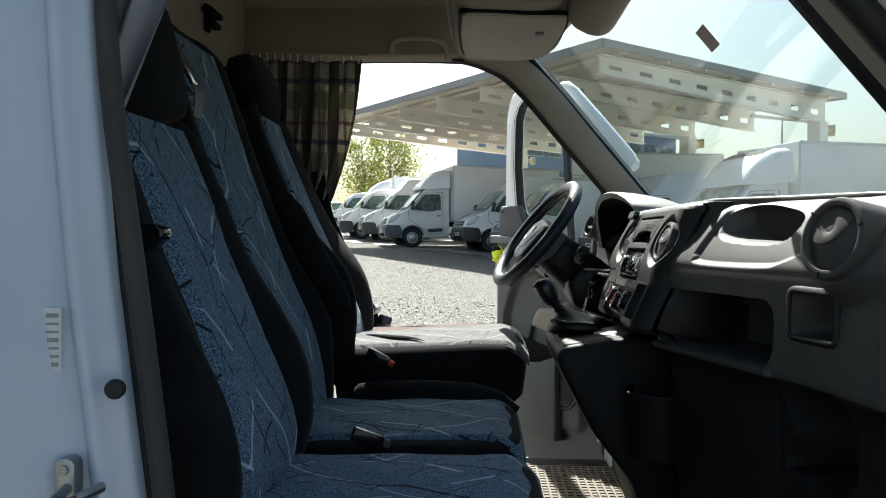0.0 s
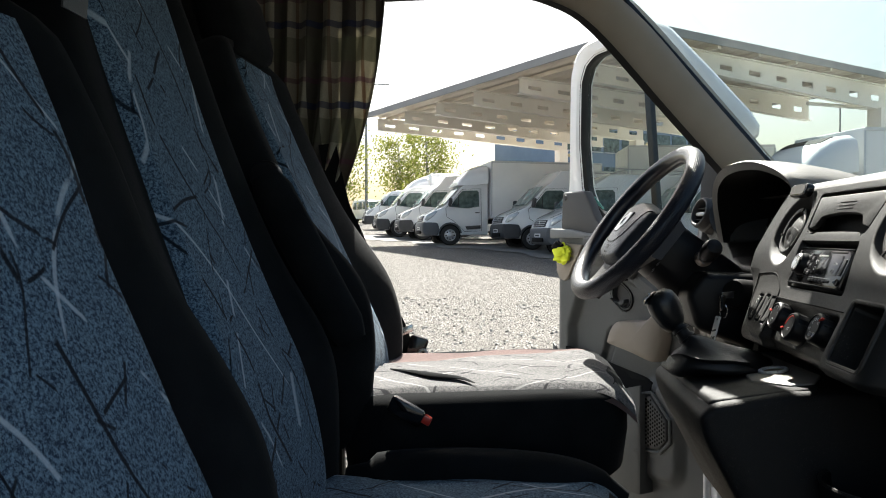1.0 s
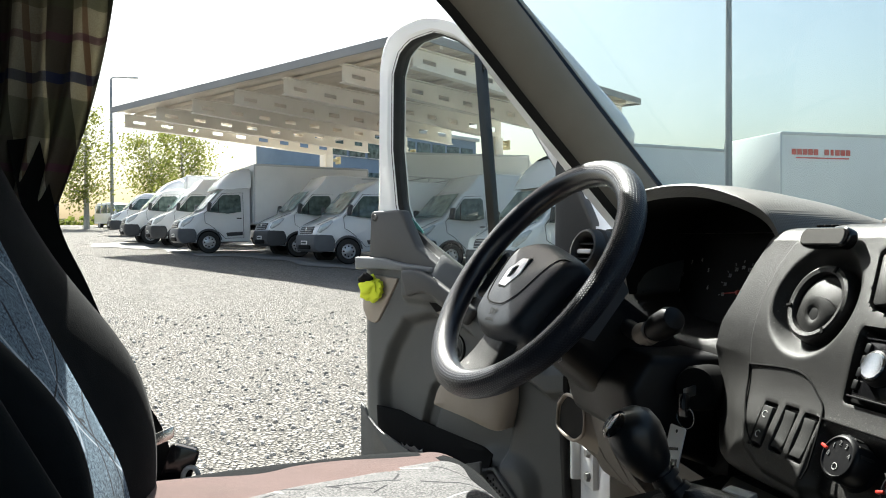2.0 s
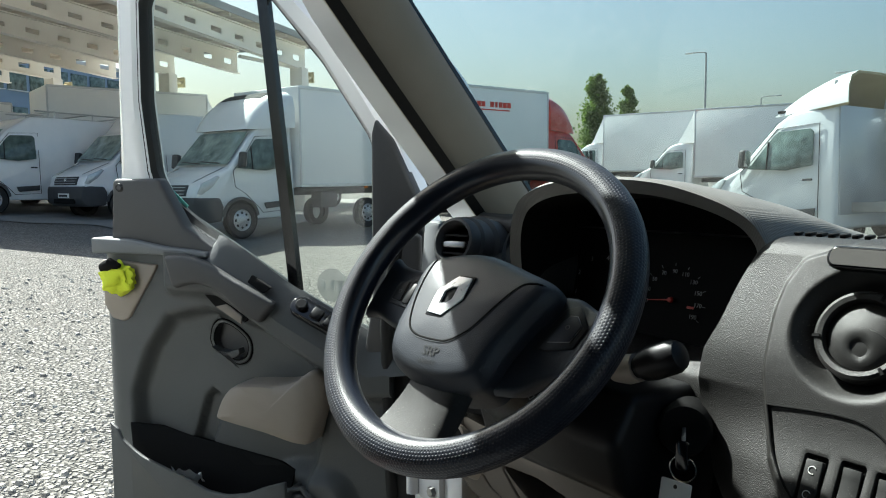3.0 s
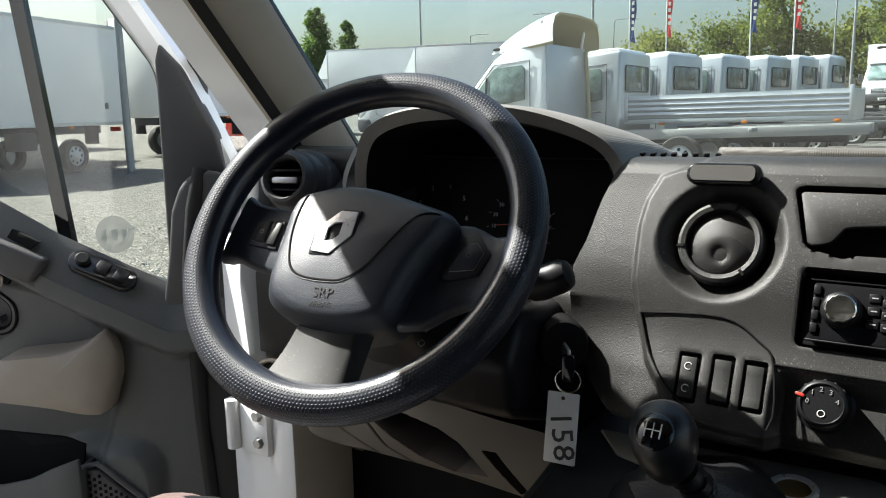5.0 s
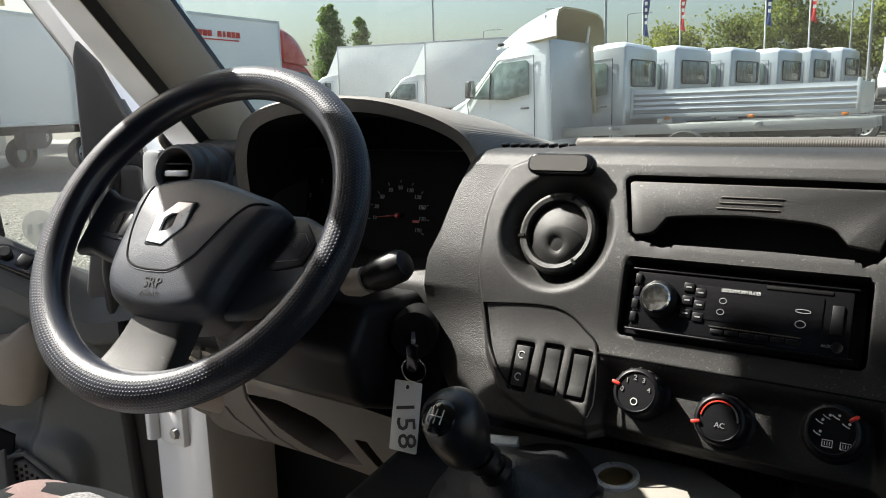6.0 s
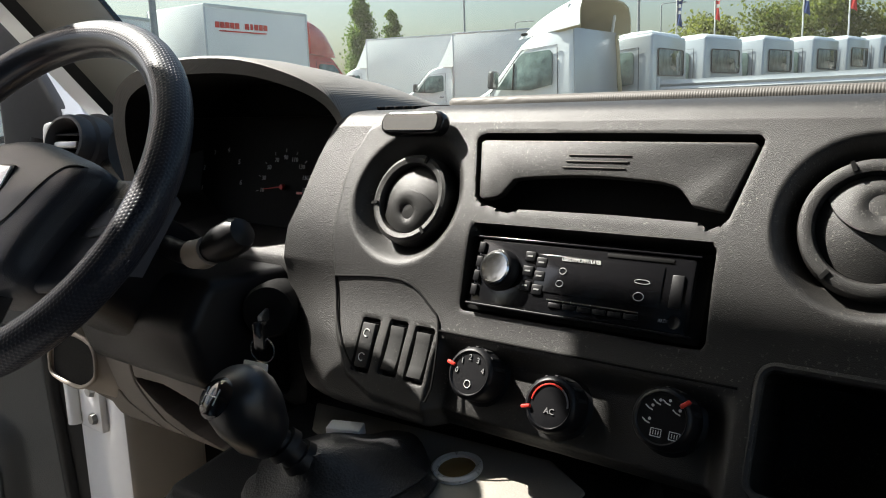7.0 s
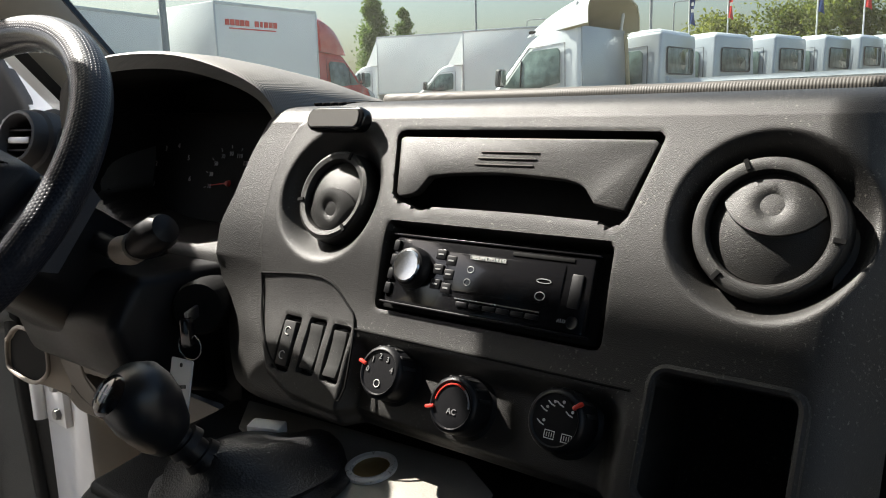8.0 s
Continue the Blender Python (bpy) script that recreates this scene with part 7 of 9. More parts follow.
OUT = [(0.702, 1.41), (0.690, 1.60), (0.682, 2.00), (0.655, 2.075), (0.60, 2.105), (0.50, 2.115), (0.40, 2.09), (0.30, 2.03), (0.14, 1.865), (0.0, 1.64), (-0.075, 1.46), (-0.085, 1.20), (0.05, 1.20), (0.25, 1.30), (0.41, 1.40)]
INN = [(0.575, 1.515), (0.612, 1.585), (0.632, 1.75), (0.628, 1.97), (0.60, 2.03), (0.55, 2.055), (0.46, 2.06), (0.38, 2.025), (0.30, 1.965), (0.17, 1.815), (0.06, 1.65), (0.035, 1.52), (0.03, 1.235), (0.12, 1.262), (0.25, 1.325), (0.40, 1.415)]
cc = (0.36, 1.66)
angs = [2 * math.pi * k / 96 for k in range(96)]
ro, ri = [ray_poly(cc, a, OUT) for a in angs], [ray_poly(cc, a, INN) for a in angs]
bm = B()
rings = []
for o, i in zip(ro, ri):
    m1 = ((o[0] * 0.75 + i[0] * 0.25), (o[1] * 0.75 + i[1] * 0.25))
    m2 = ((o[0] * 0.2 + i[0] * 0.8), (o[1] * 0.2 + i[1] * 0.8))
    rings.append([dr(*o, -0.100), dr(*o, -0.030), dr(*m1, -0.018), dr(*m2, -0.022), dr(*i, -0.034), dr(*i, -0.085)])
rings.append(rings[0])
add_loft(bm, rings, cap=False)
wf = part("window_frame", bm, [M["white"], M["doorgrey"]], door, "white painted window frame")
for poly in wf.data.polygons:
    g_ = poly.center - D0
    if poly.center.z < belt_z(g_.dot(DD)) + 0.11 and -0.02 < g_.dot(DD) < 0.66:
        poly.material_index = 1
bm = B()
rings = [[dr(i[0] + (o[0] - i[0]) * 0.06, i[1] + (o[1] - i[1]) * 0.06, -0.030), dr(i[0] - (o[0] - i[0]) * 0.12, i[1] - (o[1] - i[1]) * 0.12, -0.045), dr(i[0] - (o[0] - i[0]) * 0.10, i[1] - (o[1] - i[1]) * 0.10, -0.062), dr(*i, -0.080)] for o, i in zip(ro, ri)]
rings.append(rings[0])
add_loft(bm, rings, cap=False)
part("window_seal", bm, M["rubber"], door)
bm = B()
bm.faces.new([bm.verts.new(dr(*p, -0.060)) for p in ri])
gp = part("pane", bm, M["glass_door"], door, "slightly tinted door glass", smooth=0)
gp.visible_shadow = False
bm = B()
add_loft(bm, [[dr(s + ds, z, o) for ds, o in ((-0.012, -0.05), (0.012, -0.05), (0.012, -0.07), (-0.012, -0.07))] for s, z in ((0.325, 2.02), (0.257, 1.33))])
part("divider_bar", bm, M["gloss"], door, "black divider bar in the window")
# black corner finisher near the hinge and front edge strip
bm = B()
add_prism(bm, [(-0.060, 1.465), (-0.048, 1.531), (0.006, 1.647), (0.043, 1.691), (0.052, 1.66), (0.056, 1.30), (0.070, 1.22), (-0.06, 1.22)], lambda u, v, w: dr(u, v, w), -0.052, -0.012, 0.008, 3)
part("corner_finisher", bm, M["bumper"], door)
bm = B()
add_prism(bm, [(0.066, 1.215), (0.050, 1.30), (0.037, 1.394), (0.022, 1.432), (0.007, 1.453), (-0.026, 1.467), (-0.060, 1.462), (-0.062, 1.22)], lambda u, v, w: dr(u, v, w), -0.012, 0.012, 0.010, 3)
part("hinge_cover", bm, M["doordark"], door)
bm = B()
add_prism(bm, [(-0.080, 1.235), (0.020, 1.215), (0.012, 1.12), (0.004, 0.95), (0.002, 0.48), (-0.08, 0.48)], lambda u, v, w: dr(u, v, w), -0.058, 0.004, 0.006)
part("front_edge", bm, M["rubber"], door)
bm = B()
add_tube(bm, [dr(-0.02, 1.47, 0.0), dr(-0.005, 1.40, 0.012), dr(0.01, 1.28, 0.016), dr(0.012, 1.0, 0.0), dr(-0.01, 0.6, 0.0)], 0.014, 10)
part("edge_seal", bm, M["rubber"], door)
# rear triangle, upper
bm = B()
add_prism(bm, [(0.69, 1.565), (0.685, 1.575), (0.565, 1.575), (0.555, 1.56), (0.50, 1.47), (0.41, 1.418), (0.36, 1.39), (0.56, 1.405), (0.70, 1.41)], lambda u, v, w: dr(u, v, w), -0.035, 0.004, 0.008, 3)
part("corner_trim", bm, M["doordark"], door, "dark corner trim behind the window")
bm = B()
add_lathe(bm, [(0, 0.003), (0.006, 0.003), (0.008, 0.001), (0.009, 0.003), (0.011, 0)], frame_of(dr(0.668, 1.555, 0.004), DN), 20)
part("screw_cap", bm, M["doordark"], door)
# top rail cap at the rear
bm = B()
add_prism(bm, [(0.742, 1.442), (0.633, 1.440), (0.548, 1.426), (0.47, 1.420), (0.43, 1.416), (0.427, 1.402), (0.498, 1.404), (0.566, 1.407), (0.742, 1.406)], lambda u, v, w: dr(u, v, w), -0.030, 0.022, 0.006, 3)
part("rail_cap", bm, M["pillargrey"], door)
# taupe patch
bm = B()
add_prism(bm, [(0.735, 1.390), (0.656, 1.389), (0.572, 1.383), (0.578, 1.370), (0.655, 1.258), (0.672, 1.250), (0.705, 1.256), (0.735, 1.285)], lambda u, v, w: dr(u, v, w - 0.35 * max(0, u - 0.70)), -0.012, 0.008, 0.005, 3)
part("taupe_patch", bm, M["beige"], door, "taupe insert panel")
# pull bar under the window ledge; a near-black sheet paints its opening's shade
bm = B()
add_prism(bm, [(0.525, 1.408), (0.477, 1.412), (0.440, 1.404), (0.404, 1.390), (0.333, 1.355), (0.251, 1.316), (0.286, 1.272), (0.329, 1.290), (0.350, 1.306), (0.372, 1.326), (0.405, 1.343), (0.439, 1.350), (0.470, 1.346), (0.503, 1.336)], lambda u, v, w: dr(u, v, w), 0.018, 0.046, 0.010, 3)
part("pull_bar", bm, M["doordark"], door, "dark grey pull handle")
bm = B()
add_prism(bm, [(0.470, 1.352), (0.40, 1.352), (0.322, 1.296), (0.340, 1.268), (0.412, 1.298)], lambda u, v, w: dr(u, v, w), 0.004, 0.016)
part("pull_shade", bm, M["deep"], door)
# small pale sheet set in the opening of the pull
bm = B()
add_prism(bm, [(0.410, 1.299), (0.348, 1.264), (0.344, 1.282), (0.383, 1.306)], lambda u, v, w: dr(u, v, w), 0.014, 0.019, 0.001)
part("pull_pale_patch", bm, M["beige"], door)
# near-black sheet paints the shade of the long dip in the ledge
bm = B()
add_prism(bm, [(0.385, 1.378), (0.33, 1.374), (0.268, 1.346), (0.285, 1.334), (0.345, 1.362)], lambda u, v, w: dr(u, v, w - 0.55 * (v - 1.33)), 0.024, 0.032, 0.002)
part("ledge_shade", bm, M["deep"], door)
# inside handle: slanted oval bezel, hollow cup and lever
def oval(f, w, flat=None):
    out = []
    for p in BEZEL:
        u, v = 0.411 + (p.x - 0.411) * f, 1.212 + (p.y - 1.212) * f
        out.append(dr(u, v, flat if flat is not None else panel_off(u, v, False) + w))
    return out


bm = B()
add_loft(bm, [oval(0.80, 0, -0.053), oval(0.82, -0.004), oval(0.85, 0.003), oval(0.95, 0.004), oval(0.985, 0.001), oval(0.985, -0.008)], cap=False)
hb = part("handle_bezel", bm, M["doorgrey"], door)
for f in (0.83, 1.0):
    bm = B()
    add_tube(bm, [p + DN * 0.0006 for p in oval(f, 0.001)], 0.0016, 6, closed=True)
    part("bezel_gap", bm, M["deep"], hb)
# darker plastic in the cup paints the shadow in the bowl
bm = B()
add_loft(bm, [oval(0.02, 0, -0.0515), oval(0.84, 0, -0.0515)], cap=False)
part("cup", bm, M["doordark"], hb)
bm = B()
add_prism(bm, [(0.448, 1.203), (0.429, 1.192), (0.402, 1.193), (0.376, 1.203), (0.374, 1.190), (0.391, 1.180), (0.414, 1.186), (0.434, 1.194)], lambda u, v, w: dr(u, v, w), -0.034, -0.010, 0.002)
part("lever", bm, M["doorgrey"], hb)
# near-black sheet on the panel, painting the shade inside the door pocket
bm = B()
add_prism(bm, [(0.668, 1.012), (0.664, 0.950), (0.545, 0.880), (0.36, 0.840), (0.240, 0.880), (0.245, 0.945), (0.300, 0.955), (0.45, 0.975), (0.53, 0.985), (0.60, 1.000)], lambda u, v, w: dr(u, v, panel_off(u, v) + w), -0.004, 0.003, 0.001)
part("pocket_shade", bm, M["deep"], door)
# window switch pod
DM = Matrix((DD, DN, Vector((0, 0, 1)))).transposed()
SW = DM.to_4x4() @ Matrix.Rotation(radians(-25), 4, "Y") @ Matrix.Rotation(radians(-42), 4, "X")
SW.translation = dr(0.164, 1.289, 0.018)
bm = B()
add_prism(bm, rounded_rect(0.125, 0.046, 0.022), lambda u, v, w: SW @ Vector((u, v, w)), -0.006, 0.010, 0.003)
sp = part("switch_pod", bm, M["gloss"], door)
for u in (-0.035, 0.0):
    part("switch", add_box(B(), SW @ Vector((u, 0, 0.012)), (0.024, 0.026, 0.008), rot=SW.to_3x3(), bev=0.003), M["black"], sp)
bm = B()
add_lathe(bm, [(0.013, 0), (0.013, 0.007), (0.010, 0.010), (0, 0.010)], SW @ Matrix.Translation((0.038, 0, 0.010)), 24)
part("mirror_knob", bm, M["black"], sp)
# taupe armrest block
bm = B()
def arm_ring(f, o):
    poly = [(p.x, p.y) for p in smoothed([(0.408, 1.063, 0), (0.392, 1.100, 0), (0.362, 1.131, 0), (0.314, 1.139, 0), (0.249, 1.144, 0), (0.205, 1.157, 0), (0.169, 1.180, 0), (0.152, 1.147, 0), (0.150, 1.109, 0), (0.162, 1.062, 0), (0.186, 1.023, 0), (0.287, 1.039, 0), (0.396, 1.055, 0), (0.408, 1.063, 0)], 4)][:-1]
    c = (0.27, 1.09)
    return [dr(c[0] + (x - c[0]) * f, c[1] + (y - c[1]) * f, o + 0.02 * (0.43 - x)) for x, y in poly]
add_loft(bm, [arm_ring(1.0, -0.045), arm_ring(1.0, 0.020), arm_ring(0.985, 0.032), arm_ring(0.93, 0.040), arm_ring(0.6, 0.043), arm_ring(0.05, 0.044)])
am = part("armrest", bm, M["beige"], door, "taupe moulded armrest", smooth=60)
bm = B()
add_tube(bm, [dr(0.215 + 0.022 * math.cos(a), 1.105 + 0.018 * math.sin(a), 0.0465) for a in [2 * math.pi * k / 28 for k in range(28)]], 0.0012, 6, closed=True)
part("round_mark", bm, M["doorgrey"], am)
# lower pocket
bm = B()
pk = [(0.672, 1.030), (0.648, 1.018), (0.634, 0.997), (0.597, 0.978), (0.566, 0.966), (0.442, 0.933), (0.400, 0.916), (0.358, 0.910), (0.310, 0.916), (0.272, 0.932), (0.226, 0.946), (0.232, 0.60), (0.672, 0.60)]
add_prism(bm, pk, lambda u, v, w: dr(u, v, w + 0.03 * math.sin((u - 0.226) / 0.47 * math.pi)), 0.046, 0.056, 0.004)
part("pocket_front", bm, M["doorgrey"], door, "front of the open door pocket")
for s in (0.232, 0.668):
    part("pocket_side", add_box(B(), dr(s, 0.76, 0.010), (0.012, 0.09, 0.32), rot=DM, bev=0.004), M["doorgrey"], door)
part("pocket_floor", add_box(B(), dr(0.46, 0.74, 0.010), (0.44, 0.10, 0.012), rot=DM), M["doordark"], door)
# loudspeaker
bm = B()
spk = [(0.248, 0.905), (0.205, 0.915), (0.135, 0.850), (0.135, 0.790), (0.170, 0.755), (0.290, 0.740)]
add_prism(bm, spk, lambda u, v, w: dr(u, v, w), 0.020, 0.034, 0.006, 3)
sk_ = part("loudspeaker_cover", bm, M["doordark"], door)
bm = B()
c = (0.21, 0.83)
add_tube(bm, [dr(c[0] + (x - c[0]) * 1.12, c[1] + (y - c[1]) * 1.12, 0.028) for x, y in spk], 0.006, 8, closed=True)
part("surround", bm, M["doorgrey"], sk_)
bm = B()
for i in range(15):
    for j in range(13):
        u, v = 0.145 + i * 0.0095, 0.752 + j * 0.0125 + (i % 2) * 0.006
        if poly_inside(u, v, spk) < -0.006:
            add_box(bm, dr(u, v, 0.0345), (0.005, 0.0016, 0.006), rot=DM)
part("perforation", bm, M["deep"], sk_)
# mirror
mir = thing("door_mirror", "white housing of the driver door mirror", "mirror", (0.47, 3.12, 1.8))
MM = pose(0.500, 3.00, 1.835, 0, -40, -20)
bm = B()
rows = []
for t, f in ((-1, 0.6), (-0.93, 0.85), (-0.75, 0.97), (0, 1), (0.75, 0.97), (0.93, 0.85), (1, 0.6)):
    rows.append([MM @ Vector((0.062 * f * math.copysign(abs(math.cos(a)) ** 0.7, math.cos(a)), 0.075 * f * math.copysign(abs(math.sin(a)) ** 0.7, math.sin(a)), 0.215 * t)) for a in [2 * math.pi * k / 28 for k in range(28)]])
add_loft(bm, rows)
part("housing", bm, M["white"], mir, smooth=60)
bm = B()
add_prism(bm, rounded_rect(0.09, 0.36, 0.035), lambda u, v, w: MM @ Vector((u, w, v)), 0.073, 0.078, 0.002)
part("glass", bm, M["chrome"], mir)
bm = B()
add_tube(bm, [MM @ Vector((0.0, 0.0, -0.14)), dr(0.0, 1.66, -0.095), dr(0.005, 1.58, -0.09)], 0.020, 12)
part("arm", bm, M["bumper"], mir)
# door hinge and check strap on the painted pillar
for z in (1.02, 0.72):
    hg = part("hinge", add_box(B(), (0.545, 2.92, z), (0.015, 0.07, 0.10), bev=0.004), M["white"], door, "white painted hinge")
    bm = B()
    add_tube(bm, [(0.533, 2.965, z - 0.045), (0.533, 2.965, z + 0.045)], 0.013, 14)
    part("barrel", bm, M["white"], hg)
    for dy, dz in ((-0.015, 0.025), (-0.015, -0.025)):
        bm = B()
        add_lathe(bm, [(0, 0.008), (0.009, 0.008), (0.011, 0)], frame_of((0.537, 2.92 + dy, z + dz), (-1, 0, 0)), 6)
        part("bolt", bm, M["steel"], hg)
bm = B()
add_box(bm, (0.635, 2.915, 0.92), (0.17, 0.16, 0.88), bev=0.015)
single("wall_hinge_pillar", bm, M["white"], "white painted hinge pillar below the dash", "wall", "structure")

cl = thing("yellow_cloth", "bunched neon yellow cloth tucked in the door", "cloth", tuple(dr(0.68, 1.34, 0.02)))
bm = B()
bmesh.ops.create_icosphere(bm, subdivisions=4, radius=1.0)
for v in bm.verts:
    p = v.co.copy()
    n_ = noise.noise(p * 1.7) * 0.35 + noise.noise(p * 4.0) * 0.22
    r = 1 + n_
    pp = Vector((p.x * r * 0.046, p.y * r * 0.020, p.z * r * 0.036))
    v.co = dr(0.672, 1.352, 0.022) + DD * pp.x + DN * pp.y + Vector((0, 0, pp.z))
part("cloth", bm, M["yellow"], cl, smooth=60)
bm = B()
add_tube(bm, [dr(0.70, 1.375, 0.03), dr(0.675, 1.385, 0.035), dr(0.655, 1.378, 0.03)], [0.012, 0.014, 0.008], 10)
part("dark_fold", bm, M["deep"], cl)
tl = thing("green_label", "teal label stuck on the door glass", "label", tuple(dr(0.52, 1.49, -0.05)))
part("sheet", add_prism(B(), [(0.581, 1.557), (0.531, 1.513), (0.556, 1.490), (0.608, 1.530)], lambda u, v, w: dr(u, v, w), -0.059, -0.0575), M["teal"], tl)
rs = thing("round_sticker", "pale round sticker on the door glass", "sticker", tuple(dr(0.155, 1.39, -0.05)))
bm = B()
add_lathe(bm, [(0, 0.001), (0.036, 0.001), (0.036, 0)], frame_of(dr(0.168, 1.345, -0.0585), DN), 36)
part("disc", bm, M["pale_film"], rs)
for i, w in enumerate((0.016, 0.018, 0.016)):
    part("bar", add_box(B(), dr(0.148 + i * 0.020, 1.345, -0.0565), (0.010, 0.001, 0.022), rot=DM), M["pale_film"], rs)
pp_ = thing("crumpled_papers", "crumpled receipts lying in the door pocket", "paper", tuple(dr(0.5, 0.72, 0.01)))
bm = B()
add_sheet(bm, lambda u, v: dr(0.46 + u, 0.90 + 0.02 * noise.noise(Vector((u * 60, v * 60, 0))) + v * 0.6, 0.01 + v * 0.5 + 0.01 * noise.noise(Vector((u * 40, v * 50, 3)))), steps(0, 0.075, 10), steps(0, 0.04, 6))
part("receipt", bm, M["paper"], pp_)
bm = B()
add_box(bm, dr(0.52, 0.865, 0.015), (0.06, 0.04, 0.10), rot=DM @ Matrix.Rotation(radians(20), 3, "Y"), bev=0.012, seg=3)
part("pouch", bm, M["deep"], pp_)


# ---------------------------------------------------------------- the lot outside
RISE = [(-180, 0.03), (-10, 0.040), (0, 0.038), (10, 0.030), (20, 0.024), (45, 0.020), (52, 0.016), (57, 0.008), (64, 0.018), (75, 0.021), (82, 0.028), (95, 0.036), (180, 0.03)]


def ground_z(x, y):
    """The lot falls gently towards the van."""
    r = math.hypot(x, y - 1.5)
    far = min(r, 75.0)
    return 0.15 + curve_at(RISE, math.degrees(math.atan2(x, y - 1.5))) * max(0.0, far - 3.0) - 0.06 * max(0.0, r - 75.0) * 0


bm = B()
rr = [0, 1.5, 3, 4.5, 6, 8, 10, 12, 14, 16, 18, 20, 22, 24, 26, 29, 32, 36, 40, 46, 52, 60, 70, 85, 110, 160, 260, 500, 1200]
rows = []
for r in rr:
    rows.append([Vector((r * math.sin(radians(a)), 1.5 + r * math.cos(radians(a)), ground_z(r * math.sin(radians(a)), 1.5 + r * math.cos(radians(a))))) for a in range(-180, 180, 3)])
vv = [[bm.verts.new(p) for p in row] for row in rows[1:]]
mid_v = bm.verts.new((0, 1.5, 0.15))
n = len(vv[0])
for i in range(n):
    bm.faces.new((mid_v, vv[0][i], vv[0][(i + 1) % n]))
for a, b in zip(vv, vv[1:]):
    for i in range(n):
        bm.faces.new((a[i], b[i], b[(i + 1) % n], a[(i + 1) % n]))
single("ground", bm, M["gravel"], "pale crushed stone covering the sloping lot", "ground", "structure", smooth=80)

# loose stones close to the door
bm = B()
rnd = random.Random(5)
for k in range(3200):
    d = 1.2 + 9.0 * rnd.random() ** 1.3
    a = radians(rnd.uniform(-24, 42))
    x, y = d * math.sin(a) + 0.1, 2.4 + d * math.cos(a)
    s = rnd.uniform(0.010, 0.026)
    z = ground_z(x, y)
    q = [Vector((x + s * rnd.uniform(0.6, 1.2) * math.cos(b + k), y + s * rnd.uniform(0.6, 1.2) * math.sin(b + k), z - 0.004)) for b in (0, 1.26, 2.5, 3.77, 5.0)]
    t = [p + Vector((rnd.uniform(-1, 1) * s * 0.2 - (p.x - x) * 0.35, rnd.uniform(-1, 1) * s * 0.2 - (p.y - y) * 0.35, s * rnd.uniform(0.6, 1.0))) for p in q]
    lo, hi = [bm.verts.new(p) for p in q], [bm.verts.new(p) for p in t]
    bm.faces.new(hi)
    for i in range(5):
        bm.faces.new((lo[i], lo[(i + 1) % 5], hi[(i + 1) % 5], hi[i]))
def pebble():
    k = Nodes("pale stone chips")
    isl = k.n.new("ShaderNodeNewGeometry").outputs["Random Per Island"]
    col = k.mix(isl, (0.17, 0.16, 0.145), (0.44, 0.42, 0.39))
    k.bump(k.noise(120, 3), 0.5, 0.003)
    return k.end(col, 0.9, 0, 0.3)
single("gravel", bm, pebble(), "loose pale stone chips on the lot", "gravel", "stuff", smooth=0)

# grey strip laid on the gravel to paint the shade of the canopy
bm = B()
def shade_strip(u, v):
    p = Vector((5.6 - 13.6 * u, 16.2 + 17.6 * u))
    p = p + Vector((0.62, 0.78)) * v
    w = 0.35 * math.sin(u * 23) + 0.2 * math.sin(u * 57)
    p = p + Vector((-0.62, -0.78)) * (w if v < 0.5 else 0)
    return Vector((p.x, p.y, ground_z(p.x, p.y) + 0.02))
add_sheet(bm, shade_strip, steps(0, 1, 60), [0, 0.4, 1, 2, 4, 6, 8, 12, 16])
single("ground_canopy_shade", bm, M["lot_shade"], "grey strip painting the canopy shade on the gravel", "road", "structure", smooth=80)


# ---------------------------------------------------------------- vehicles
def warp(p):
    """Tumblehome above the waist and a narrower nose."""
    y = p.y
    if p.z > 1.25 and p.x > -9:
        y *= 1 - 0.115 * min(1.0, (p.z - 1.25) / 0.95)
    if p.x > 0.1:
        y *= 1 - 0.13 * ((p.x - 0.1) / 0.8) ** 2
    return Vector((p.x, y, p.z))


def warped(bm):
    for v in bm.verts:
        v.co = warp(v.co)
    return bm


def side(u, v, w):
    return Vector((u, w, v))


def wheel_part(parent, x, y, r=0.34):
    s = 1 if y > 0 else -1
    m = frame_of((x, y, r), (0, s, 0))
    bm = B()
    add_lathe(bm, [(r * 0.60, -0.20), (r * 0.95, -0.20), (r, -0.17), (r, -0.03), (r * 0.95, 0.0), (r * 0.64, 0.0), (r * 0.60, -0.02)], m, 28)
    w = part("wheel", bm, M["tyre"], parent)
    bm = B()
    add_lathe(bm, [(r * 0.62, -0.015), (r * 0.58, -0.005), (r * 0.52, -0.03), (r * 0.28, -0.012), (r * 0.20, 0.0), (0, 0.0)], m, 28)
    rm = part("rim", bm, M["rim"], w)
    for k in range(8):
        a = k * math.pi / 4
        bm = B()
        add_lathe(bm, [(0, 0.003), (r * 0.07, 0.003), (r * 0.08, 0)], m @ Matrix.Translation((r * 0.42 * math.cos(a), r * 0.42 * math.sin(a), -0.020)), 8)
        part("vent_hole", bm, M["deep"], rm)
    return w


CAB = [(0.80, 0.32), (0.90, 0.40), (0.93, 0.62), (0.91, 0.86), (0.84, 1.03), (0.60, 1.17), (0.20, 1.34), (-0.42, 2.04), (-0.62, 2.17), (-0.85, 2.22), (-1.38, 2.24), (-1.38, 0.36)]
GLASS_SIDE = [(0.06, 1.34), (-0.03, 1.40), (-0.40, 1.86), (-0.47, 1.91), (-0.98, 1.93), (-1.04, 1.87), (-1.05, 1.36), (-0.62, 1.29)]


